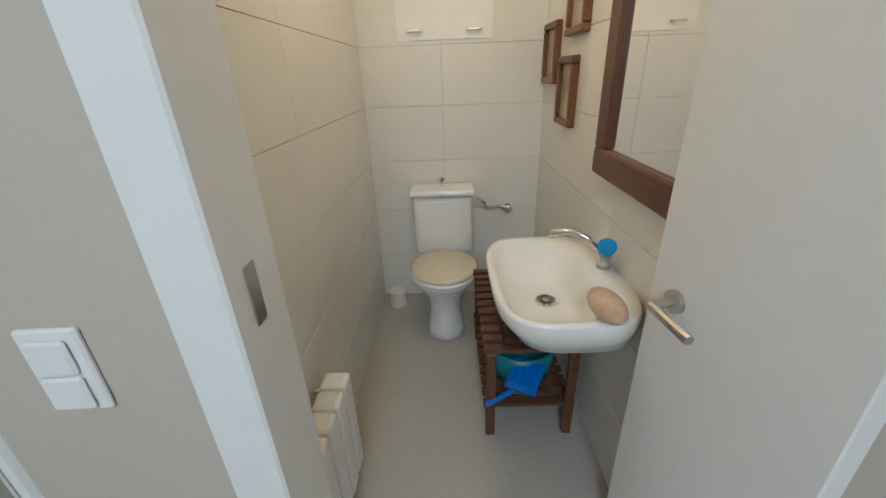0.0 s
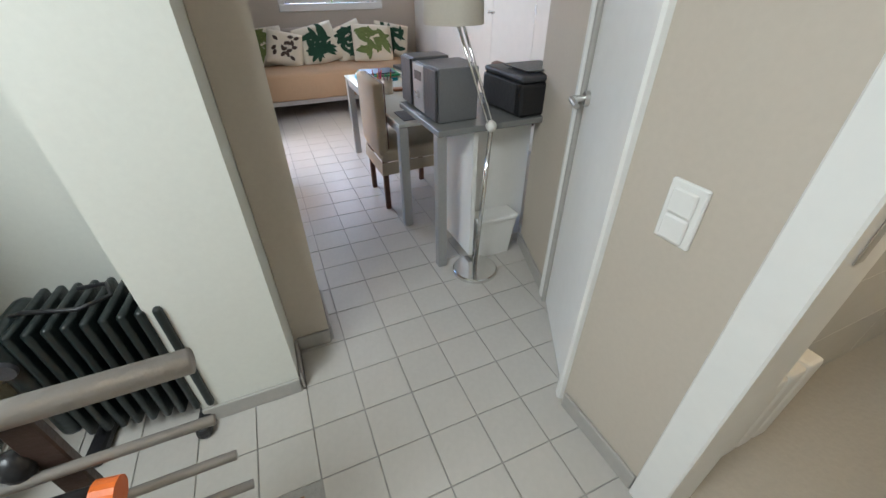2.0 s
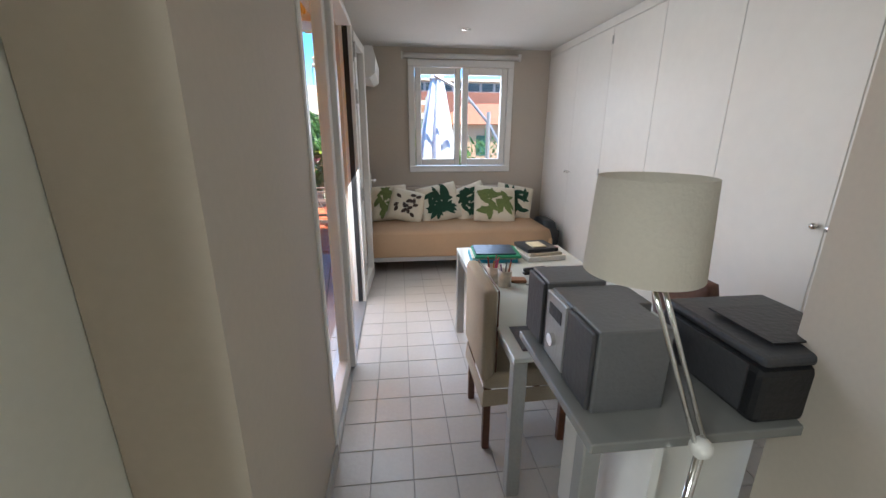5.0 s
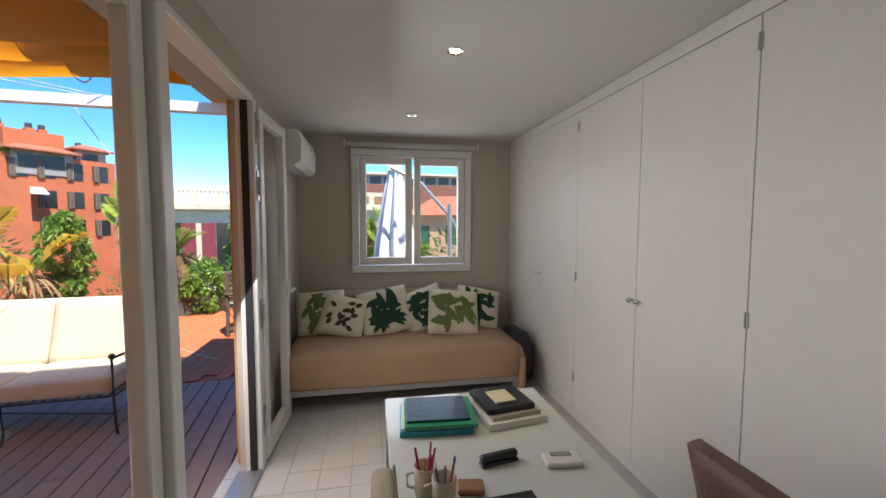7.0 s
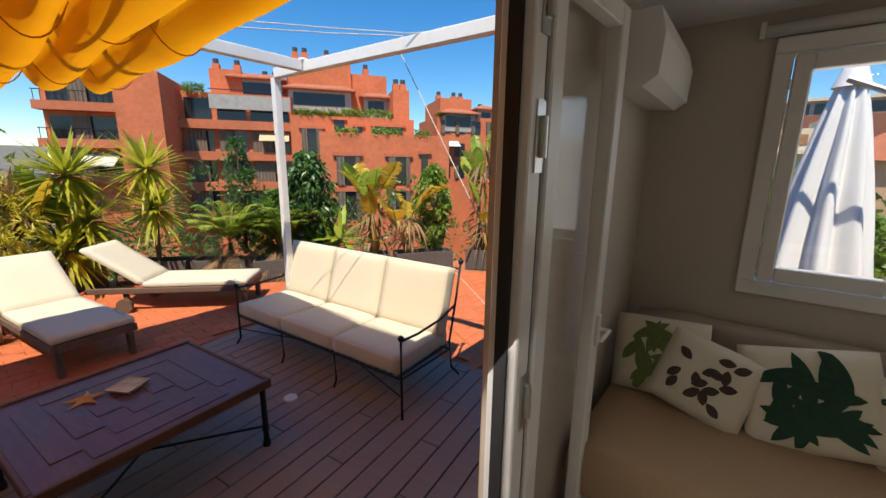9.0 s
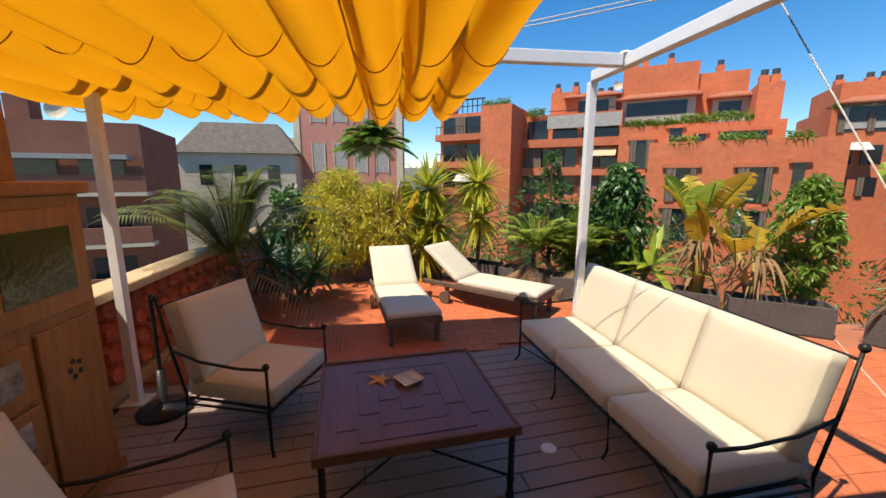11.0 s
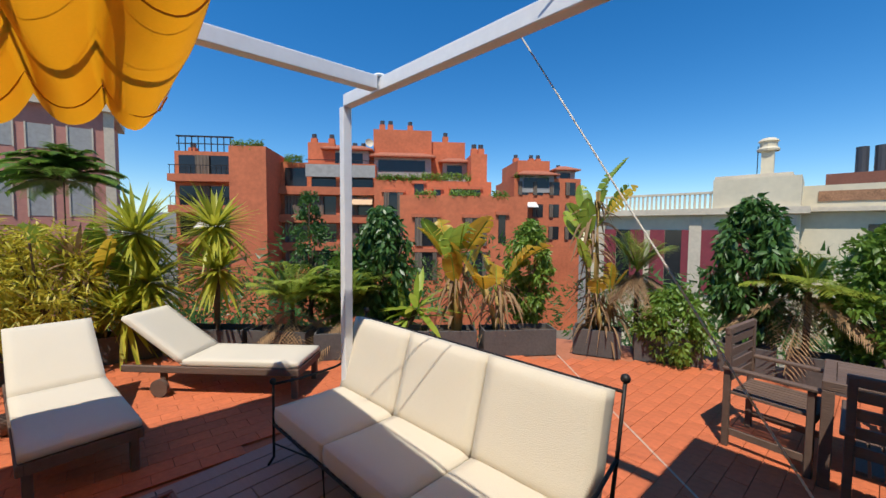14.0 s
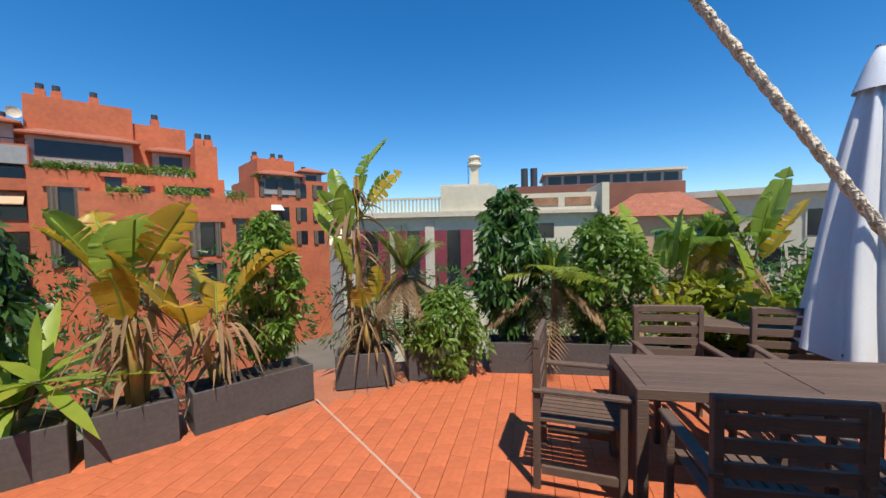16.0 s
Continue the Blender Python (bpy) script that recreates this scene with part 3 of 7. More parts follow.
OIL = mat("green_black_enamel", (0.014, 0.02, 0.02), 0.32, grain=60, vary=0.15)
heater = thing("oil_heater", (-0.09, 1.56, 0), "black oil-filled fin radiator on small feet", "heater", rz=-6)
for k in range(9):
    x = -0.19 + k * 0.046
    part("fin", box(bmesh.new(), x, x + 0.024, -0.12, 0.11, 0.09, 0.575, bevel=0.011, seg=3), OIL, heater, smooth=True)
part("core", B(-0.19, 0.20, -0.04, 0.04, 0.14, 0.50), OIL, heater)
part("control_box", B(-0.265, -0.20, -0.115, 0.105, 0.10, 0.565, bevel=0.03, seg=3), OIL, heater, smooth=True)
part("dial", C((-0.23, -0.115, 0.46), (-0.23, -0.13, 0.46), 0.03, seg=18), DGREY, heater)
part("cord", T([(-0.22, 0.0, 0.56), (-0.15, -0.05, 0.60), (-0.02, -0.06, 0.585), (0.06, -0.03, 0.595), (0.03, 0.03, 0.60), (-0.04, 0.02, 0.605)], 0.007), BLACK, heater, smooth=True)
for x in (-0.21, 0.13):
    part("foot", B(x, x + 0.05, -0.19, 0.17, 0.0, 0.055, bevel=0.018, seg=2), BLACK, heater)
for x in (-0.185, 0.155):
    part("foot_bracket", B(x - 0.012, x + 0.012, -0.05, 0.05, 0.05, 0.15), BLACK, heater)

shelf = thing("wire_shelf", (-0.92, 1.24, 0), "chrome wire shelving unit filled with bags", "shelf")
for x in (0.0, 0.41):
    for y in (0.0, 0.34):
        pp = part("post", C((x, y, 0.03), (x, y, 1.75), 0.0125), CHROME, shelf)
        part("foot", C((x, y, 0.0), (x, y, 0.04), 0.016), BLACK, pp)
for z in (0.12, 0.30, 0.46, 0.78, 1.15, 1.55):
    bm = bmesh.new()
    for y in (0.0, 0.34):
        cyl(bm, (0, y, z), (0.41, y, z), 0.005, seg=6), cyl(bm, (0, y, z + 0.03), (0.41, y, z + 0.03), 0.004, seg=6)
    for x in (0.0, 0.41):
        cyl(bm, (x, 0, z), (x, 0.34, z), 0.005, seg=6)
    for k in range(15):
        cyl(bm, (0.027 * k + 0.015, 0, z + 0.005), (0.027 * k + 0.015, 0.34, z + 0.005), 0.0022, seg=5)
    part("wire_shelf_board", bm, CHROME, shelf)
def bag(x, y, z, sx, sy, sz, seed):
    t = thing("bag", (x, y, z), "black soft travel bag on the wire shelf", "bag", "bags on the shelf")
    bm = bmesh.new()
    soft_box(bm, sx, sy, sz, Matrix.Translation((0, 0, sz / 2)), n=6, puff=0.35, seed=seed)
    part("body", bm, mat("black_nylon", (0.012, 0.012, 0.014), 0.55, grain=60, vary=0.3, bump=0.15), t, smooth=True)
    part("strap", T([(-sx * 0.3, 0, sz * 0.9), (-sx * 0.1, -sy * 0.2, sz + 0.03), (sx * 0.15, -sy * 0.25, sz + 0.03), (sx * 0.3, 0, sz * 0.9)], 0.009), BLACK, t)
bag(-0.72, 1.41, 0.47, 0.38, 0.32, 0.25, 1), bag(-0.72, 1.41, 0.79, 0.38, 0.32, 0.30, 2), bag(-0.72, 1.41, 1.16, 0.36, 0.3, 0.26, 3)
def bottle(x, y, z, colour, cap, name):
    t = thing("wine_bottle", (x, y, z), name, "bottle", "bottles on the wire shelf")
    bm = bmesh.new()
    lathe(bm, [(0.0, 0.0), (0.036, 0.0), (0.038, 0.02), (0.038, 0.18), (0.03, 0.21), (0.014, 0.235), (0.013, 0.25), (0.0, 0.25)], seg=14)
    g = part("bottle_glass", bm, mat("bottle_glass", colour, 0.08), t, smooth=True)
    part("label", C((0, 0, 0.06), (0, 0, 0.14), 0.0388, seg=14, caps=False), WHITE, t)
    part("capsule", C((0, 0, 0.22), (0, 0, 0.30), 0.0155, seg=10), mat("capsule", cap, 0.35), t)
    t.matrix_world = pose(x, y, z, 90, 0, 8)
cols = [((0.25, 0.01, 0.02), (0.5, 0.02, 0.03)), ((0.01, 0.02, 0.015), (0.03, 0.3, 0.6)), ((0.01, 0.015, 0.01), (0.02, 0.35, 0.4)), ((0.02, 0.03, 0.02), (0.6, 0.2, 0.3))]
for k, (c, d) in enumerate(cols):
    bottle(-0.86 + 0.09 * k, 1.52, 0.345, c, d, "dark wine bottle with a coloured capsule")
for k, d in enumerate([(0.7, 0.3, 0.05), (0.6, 0.25, 0.5), (0.7, 0.3, 0.4), (0.05, 0.3, 0.7), (0.03, 0.4, 0.45)]):
    bottle(-0.88 + 0.085 * k, 1.52, 0.165, (0.012, 0.02, 0.012), d, "green wine bottle with a coloured capsule")
pad = thing("folded_mattress", (-0.84, 1.79, 0), "beige quilted mattress standing behind the shelf", "mattress")
QUILT = mat("quilt", (0.50, 0.44, 0.30), 0.9, grain=90, bump=0.15)
for k in range(20):
    bm = bmesh.new()
    soft_box(bm, 0.38 + 0.012 * math.sin(k * 1.9), 0.13, 0.112, Matrix.Translation((0.012 * math.sin(k * 2.3), 0, 0.055 + k * 0.099)), n=5, puff=0.42, seed=k)
    part("quilted_roll", bm, QUILT, pad, smooth=True)
part("piping", T([(0.17, -0.07, 0.01), (0.185, -0.072, 0.6), (0.175, -0.07, 1.2), (0.18, -0.072, 2.0)], 0.007), QUILT, pad)

rail = thing("stair_railing", (0.33, 0.84, 0), "grey enamelled stair railing with round bars", "railing")
part("handrail", T([(0.005, 0, 0.885), (-1.7, -0.01, 0.885)], 0.021, seg=14), RAILGREY, rail, smooth=True)
for z in (0.756, 0.638, 0.523, 0.412):
    part("bar", T([(0.0, -0.02, z), (-1.7, -0.02, z)], 0.0095), RAILGREY, rail, smooth=True)
for x in (-0.225, -1.15):
    part("post", B(x - 0.022, x + 0.022, -0.008, 0.012, -0.15, 0.87, bevel=0.003), BROWNM if x > -1 else RAILGREY, rail)
edge = tagged(part("trim", B(-1.55, 0.35, 0.985, 1.02, -0.03, 0.004), mat("stair_nosing", (0.28, 0.15, 0.06), 0.5), None), "brown wooden edge of the stairwell", "edge trim", kind="structure")
vac = thing("vacuum_hose", (0.0, 0.80, 0.0), "black vacuum cleaner hose with an orange end cap", "vacuum cleaner")
part("hose", T([(-0.50, -0.20, 0.20), (-0.40, -0.12, 0.44), (-0.29, -0.07, 0.59), (-0.16, -0.04, 0.68), (-0.03, -0.03, 0.72), (0.09, -0.03, 0.735), (0.165, -0.03, 0.73)], 0.021, seg=12), BLACK, vac, smooth=True)
part("end_cap", T([(0.160, -0.03, 0.731), (0.192, -0.033, 0.727)], 0.026, seg=18), mat("orange_plastic", (0.62, 0.13, 0.015), 0.4), vac, "orange end cap")
part("second_tube", T([(-0.30, -0.02, 0.44), (-0.18, -0.05, 0.30), (-0.02, -0.06, 0.08)], 0.017, seg=10), BLACK, vac, smooth=True)
part("tube_end", ball(bmesh.new(), (0.07, 0.035, 0.78), 0.024, (1, 1, 1.3)), BLACK, vac, smooth=True)
part("body", B(-0.30, 0.12, -0.25, 0.12, -0.50, -0.20, bevel=0.05, seg=3), ORANGE, vac)

# ---- study things ----
def wardrobe_units():
    ys = [2.03, 2.75, 3.46, 4.18, 4.90, 5.60, 6.43]
    for k in range(6):
        a, b = ys[k], ys[k + 1]
        w = thing("wardrobe", (2.735, (a + b) / 2, 0), "full-height cream lacquered built-in wardrobe with round knobs", "wardrobe", "built-in wardrobes")
        d = (b - a) / 2
        part("carcass", B(0.03, 0.60, -d + 0.001, d - 0.001, 0.0, 2.52), CREAM, w)
        part("plinth", B(0.004, 0.028, -d + 0.001, d - 0.001, 0.0, 0.07), CREAM, w)
        part("header", B(0.0, 0.028, -d, d, 2.45, 2.525), CREAM, w)
        dr = part("door", B(0.0, 0.028, -d + 0.002, d - 0.002, 0.074, 2.444, bevel=0.002), CREAM, w)
        side = 1 if k % 2 else -1
        side = -side
        kn = lathe(bmesh.new(), [(0.0, 0.0), (0.008, 0.0), (0.008, 0.012), (0.017, 0.02), (0.017, 0.028), (0.010, 0.034), (0.0, 0.035)], seg=14)
        bmesh.ops.transform(kn, verts=kn.verts, matrix=Matrix.Translation((0, side * (d - 0.035), 1.10)) @ Matrix.Rotation(radians(-90), 4, "Y"))
        part("knob", kn, CHROME, dr, "nickel knob", smooth=True)
        for z in (0.3, 1.12, 2.3):
            part("hinge", C((-0.003, -side * (d - 0.006), z), (-0.003, -side * (d - 0.006), z + 0.07), 0.005, seg=8), STEEL, dr)
wardrobe_units()

def window_unit():
    w = thing("window_1", (1.59, 6.43, 1.71), "white two-leaf casement window, closed", "window", kind="structure")
    for bm in (B(-0.67, 0.67, -0.03, 0.12, 0.60, 0.68, bevel=0.006), B(-0.67, 0.67, -0.03, 0.12, -0.68, -0.60, bevel=0.006), B(-0.67, -0.59, -0.03, 0.12, -0.60, 0.60, bevel=0.006), B(0.59, 0.67, -0.03, 0.12, -0.60, 0.60, bevel=0.006)):
        part("window_frame", bm, PVC, w)
    for s in (-1, 1):
        a, b = (-0.585, -0.012) if s < 0 else (0.012, 0.585)
        leaf = part("casement", B(a, a + 0.075, -0.04, 0.03, -0.59, 0.59, bevel=0.008), PVC, w)
        part("stile", B(b - 0.075, b, -0.04, 0.03, -0.59, 0.59, bevel=0.008), PVC, leaf)
        part("rail", B(a + 0.076, b - 0.076, -0.04, 0.03, 0.51, 0.59, bevel=0.006), PVC, leaf)
        part("rail", B(a + 0.076, b - 0.076, -0.04, 0.03, -0.59, -0.51, bevel=0.006), PVC, leaf)
        pane = part("pane", B(a + 0.074, b - 0.074, -0.004, 0.004, -0.512, 0.512), GLASS, leaf)
        pane.visible_shadow = False
        for z in (-0.4, 0.42):
            part("hinge", C((s * 0.592, -0.045, z), (s * 0.592, -0.045, z + 0.05), 0.007, seg=8), PVC, leaf)
window_unit()
blind = thing("roller_blind", (1.59, 6.41, 2.43), "rolled-up white roller blind above the window", "blind")
part("roll", C((-0.72, 0, 0), (0.72, 0, 0), 0.032, seg=16), PVC, blind, smooth=True)
for s in (-1, 1):
    part("bracket", B(s * 0.735 - 0.012, s * 0.735 + 0.012, -0.035, 0.02, -0.04, 0.04), PVC, blind)

ac = thing("air_conditioner", (0.362, 5.86, 2.05), "white wall-mounted split air conditioner", "air conditioner")
bm = loft(bmesh.new(), [[(0, y, 0.02), (0.15, y, 0.0), (0.205, y, 0.04), (0.215, y, 0.2), (0.19, y, 0.29), (0, y, 0.29)] for y in (-0.42, 0.42)])
part("case", bm, WHITE, ac)
part("louver", box(bmesh.new(), 0.10, 0.19, -0.38, 0.38, -0.006, 0.008, m=Matrix.Rotation(radians(-20), 4, "Y")), BLACK, ac)

# folding glass door: fixed leaf, post, opening, leaf folded back
def glass_leaf(name, y0, y1, x, label, rz=0.0, handle=False, z0=0.02, z1=2.30, bar=0.075):
    g = thing(name, (x, y0, 0), label, "glass door", rz=rz, kind="structure")
    L = y1 - y0
    for bm in (B(-0.03, 0.03, 0, bar, z0, z1, bevel=0.006), B(-0.03, 0.03, L - bar, L, z0, z1, bevel=0.006)):
        st = part("stile", bm, PVC, g)
    part("top_rail", B(-0.028, 0.028, bar, L - bar, z1 - bar, z1, bevel=0.004), PVC, g)
    part("bottom_rail", B(-0.028, 0.028, bar, L - bar, z0, z0 + 0.11, bevel=0.004), PVC, g)
    p = part("pane", B(-0.004, 0.004, bar - 0.002, L - bar + 0.002, z0 + 0.108, z1 - bar + 0.002), GLASS, g)
    p.visible_shadow = False
    for y in (-0.004, L + 0.004):
        part("rubber_seal", B(-0.012, 0.012, y - 0.004, y + 0.004, z0, z1), RUBBER, g)
    if handle:
        part("handle_plate", B(0.031, 0.042, L - 0.055, L - 0.02, 0.98, 1.12, bevel=0.004), PVC, g)
        part("lever", T([(0.04, L - 0.038, 1.06), (0.085, L - 0.038, 1.06), (0.085, L - 0.14, 1.055)], 0.009), PVC, g)
    return g
glass_leaf("door_3", 2.83, 3.50, 0.39, "closed white-framed glass leaf of the terrace door")
leaf = glass_leaf("door_4", 0.0, 0.60, 0.0, "open white-framed glass leaf folded against the wall", handle=True)
leaf.matrix_world = pose(0.42, 4.70, 0, 0, 0, -3)
fr = thing("door_frame_2", (0.39, 2.80, 0), "white frame of the terrace door with black seals", "door frame", kind="structure")
part("jamb", B(-0.06, 0.05, -0.03, 0.022, 0, 2.33, bevel=0.005), PVC, fr)
part("jamb", B(-0.05, 0.05, 1.80, 1.88, 0, 2.33, bevel=0.005), PVC, fr)
part("head", B(-0.06, 0.05, 0.023, 1.799, 2.305, 2.345, bevel=0.005), PVC, fr)
part("threshold", B(-0.10, 0.05, 0.023, 1.799, -0.02, 0.017, bevel=0.004), ALU, fr)
part("mullion", B(-0.045, 0.06, 0.715, 0.79, 0.018, 2.304, bevel=0.005), PVC, fr)
part("seal", B(-0.02, 0.02, 0.791, 0.803, 0.018, 2.304), RUBBER, fr)
part("seal", B(-0.02, 0.02, 1.786, 1.798, 0.018, 2.304), RUBBER, fr)
for z in (0.25, 0.95, 1.75, 2.1):
    hg = part("hinge", C((0.062, 1.86, z), (0.062, 1.86, z + 0.11), 0.011, seg=10), STEEL, fr)
    part("hinge_plate", B(0.051, 0.056, 1.83, 1.878, z - 0.04, z + 0.15), STEEL, fr)

bed = thing("daybed", (0.42, 5.28, 0), "low daybed with a tan bedspread on a grey frame", "daybed")
part("frame_rail", B(0.0, 2.03, 0.0, 0.03, 0.165, 0.215, bevel=0.004), ALU, bed)
part("frame_rail", B(0.0, 2.03, 0.92, 0.95, 0.165, 0.215, bevel=0.004), ALU, bed)
for x in (0.03, 1.97):
    for y in (0.04, 0.90):
        part("leg", B(x - 0.02, x + 0.02, y - 0.02, y + 0.02, 0, 0.165), ALU, bed)
bm = bmesh.new()
soft_box(bm, 2.06, 1.0, 0.30, Matrix.Translation((1.01, 0.47, 0.355)), n=12, puff=0.10, seed=3)
part("mattress", bm, CLOTH, bed, smooth=True)
part("spread_fall", B(1.99, 2.06, -0.04, 0.5, 0.10, 0.40, bevel=0.03, seg=2), CLOTH, bed, smooth=True)
bm = bmesh.new()
soft_box(bm, 2.0, 0.16, 0.40, Matrix.Translation((1.01, 1.03, 0.66)), n=8, puff=0.15, seed=5)
part("backrest", bm, CLOTH_D, bed, smooth=True)

def pillow(x, y, z, w, rz, tilt, seed, base, leafcol, big):
    t = thing("pillow", (x, y, z), "cream pillow printed with green palm leaves" if big else "cream pillow with fine dark leaf print", "pillow", "leaf-print pillows on the daybed")
    bm = bmesh.new()
    soft_box(bm, w, w * 0.92, 0.15, Matrix.Identity(4), n=9, puff=0.85, seed=seed)
    part("cover", bm, base, t, smooth=True)
    r = random.Random(seed)
    for k in range(24 if big else 16):
        a, cx, cy = r.uniform(0, 6.28), r.uniform(-0.3, 0.3) * w, r.uniform(-0.3, 0.3) * w
        L, wd = (w * r.uniform(0.3, 0.5), w * 0.06) if big else (w * 0.18, w * 0.05)
        lf = bmesh.new()
        pts = []
        n = 8
        for i in range(n + 1):
            u = i / n
            s = math.sin(math.pi * min(1, u * 1.02)) ** 0.7 * wd
            pts.append((u * L - L / 2, s))
        def onto(px, py):
            qx, qy = cx + px * math.cos(a) - py * math.sin(a), cy + px * math.sin(a) + py * math.cos(a)
            ex, ey = min(1, abs(qx) / (w / 2)), min(1, abs(qy) / (w * 0.46))
            kk = max(0.0, (1 - ex ** 4) * (1 - ey ** 4)) ** 0.35
            return (max(-w * 0.47, min(w * 0.47, qx)), max(-w * 0.43, min(w * 0.43, qy)), (0.15 + 0.85 * kk) * 0.0775 + 0.004)
        row = [(lf.verts.new(onto(px, -py)), lf.verts.new(onto(px, 0)), lf.verts.new(onto(px, py))) for px, py in pts]
        for p, q in zip(row, row[1:]):
            lf.faces.new((p[0], q[0], q[1], p[1])), lf.faces.new((p[1], q[1], q[2], p[2]))
        part("leaf_print", lf, leafcol, t)
    t.matrix_world = pose(x, y, z, tilt, 0, 0) @ pose(0, 0, 0, 0, 0, rz)
PIL = mat("cream_pillow_cloth", (0.66, 0.60, 0.47), 0.9, grain=120, vary=0.05, bump=0.06)
PRG = mat("printed_dark_green", (0.012, 0.05, 0.026), 0.9, grain=40, vary=0.3)
PRO = mat("printed_olive", (0.13, 0.17, 0.05), 0.9, grain=40, vary=0.3)
PRD = mat("printed_dark_brown", (0.06, 0.04, 0.03), 0.9, grain=40, vary=0.3)
pillow(0.64, 5.97, 0.70, 0.46, 4, 68, 11, PIL, PRO, True)
pillow(0.86, 5.87, 0.68, 0.42, -14, 62, 12, PIL, PRD, False)
pillow(1.26, 5.93, 0.70, 0.50, 12, 62, 13, PIL, PRG, True)
pillow(1.66, 5.97, 0.70, 0.46, 20, 66, 14, PIL, PRG, True)
pillow(1.93, 5.82, 0.69, 0.50, -6, 58, 15, PIL, PRO, True)
pillow(2.22, 5.98, 0.69, 0.46, -12, 66, 16, PIL, PRG, True)
coat = thing("black_bag", (2.56, 5.75, 0.0), "black cloth bag slumped beside the daybed", "bag")
bm = bmesh.new()
soft_box(bm, 0.18, 0.5, 0.52, Matrix.Translation((0, 0, 0.26)), n=6, puff=0.4, seed=8)
part("cloth", bm, BLACK, coat, smooth=True)

desk = thing("desk", (1.19, 2.47, 0), "milk-glass topped desk with aluminium legs", "desk")
part("tabletop", B(0.0, 0.80, 0.0, 1.53, 0.665, 0.685, bevel=0.003), MILK, desk)
for x in (0.03, 0.77):
    for y in (0.03, 1.49):
        part("leg", B(x - 0.028, x + 0.028, y - 0.028, y + 0.028, 0, 0.664, bevel=0.004), ALU, desk)
for x in (0.03, 0.77):
    part("apron", B(x - 0.015, x + 0.015, 0.06, 1.46, 0.61, 0.663), ALU, desk)
console = thing("side_table", (1.20, 1.90, 0), "narrow grey-topped side table with white panel legs", "table")
part("tabletop", B(0.0, 0.70, 0.0, 0.56, 0.785, 0.814, bevel=0.003), DESKTOP, console)
part("leg", B(0.02, 0.07, 0.06, 0.11, 0, 0.784, bevel=0.004), ALU, console)
part("side_panel", B(0.20, 0.225, 0.04, 0.52, 0.05, 0.784), WHITE, console)
part("back_panel", B(0.226, 0.60, 0.14, 0.16, 0.05, 0.784), WHITE, console)

def speaker(y0, y1, name="loudspeaker"):
    t = thing(name, (1.235, y0, 0.815), "silver-grey bookshelf loudspeaker with dark grille", "loudspeaker", "loudspeakers on the side table")
    L = y1 - y0
    part("cabinet", B(0.012, 0.21, 0, L, 0, 0.235, bevel=0.004), SILVER, t)
    part("grille", B(-0.003, 0.010, 0.006, L - 0.006, 0.006, 0.229, bevel=0.004), DGREY, t)
speaker(2.0, 2.16), speaker(2.335, 2.495)
hifi = thing("hifi_unit", (1.24, 2.172, 0.815), "silver compact hi-fi unit between the loudspeakers", "hi-fi")
part("case", B(0.012, 0.26, 0, 0.15, 0, 0.225, bevel=0.004), SILVER, hifi)
part("front", B(-0.002, 0.0118, 0.003, 0.147, 0.004, 0.221, bevel=0.003), SILVER_L, hifi)
part("display", B(-0.004, -0.0022, 0.03, 0.12, 0.15, 0.19), BLACK, hifi)
part("volume_knob", C((-0.002, 0.075, 0.08), (-0.016, 0.075, 0.08), 0.02, seg=18), CHROME, hifi)
printer = thing("laser_printer", (1.625, 1.915, 0.815), "black and dark grey laser printer", "printer")
part("body", B(0.0, 0.36, 0.0, 0.38, 0, 0.155, bevel=0.018, seg=2), BLACK, printer)
part("top_cover", B(0.005, 0.355, 0.005, 0.375, 0.156, 0.185, bevel=0.012, seg=2), DGREY, printer)
part("paper_tray", box(bmesh.new(), 0.06, 0.30, 0.05, 0.26, 0.196, 0.200), BLACK, printer)
part("front_flap", B(-0.006, -0.001, 0.04, 0.34, 0.02, 0.15), DGREY, printer)
part("sticker", B(0.27, 0.31, -0.003, -0.001, 0.09, 0.115), mat("sticker", (0.6, 0.45, 0.05), 0.5), printer, "small yellow and white sticker")

lampo = thing("floor_lamp", (1.40, 1.86, 0), "chrome floor lamp with a cream drum shade", "lamp")
part("base", lathe(bmesh.new(), [(0.0, 0.0), (0.125, 0.0), (0.125, 0.018), (0.118, 0.024), (0.0, 0.028)], seg=40), CHROME, lampo, smooth=False)
part("pole", T([(0, 0, 0.02), (0.045, 0.0, 0.80)], 0.011, seg=12), CHROME, lampo, smooth=True)
part("joint", ball(bmesh.new(), (0.045, 0.0, 0.82), 0.026), PVC, lampo, smooth=True)
for s in (-0.012, 0.012):
    part("arm", T([(0.045 + s, 0.0, 0.82), (-0.09 + s, 0.09, 1.255)], 0.006), CHROME, lampo, smooth=True)
part("socket", C((-0.09, 0.09, 1.215), (-0.105, 0.095, 1.31), 0.018), PVC, lampo)
part("knob", T([(-0.12, 0.07, 1.225), (-0.06, 0.11, 1.245)], 0.007), CHROME, lampo)
shd = bmesh.new()
lathe(shd, [(0.122, 1.225), (0.112, 1.43), (0.1105, 1.43), (0.1205, 1.225)], centre=(-0.105, 0.095), seg=48)
part("shade", shd, SHADE, lampo, "cream fabric shade", smooth=True)

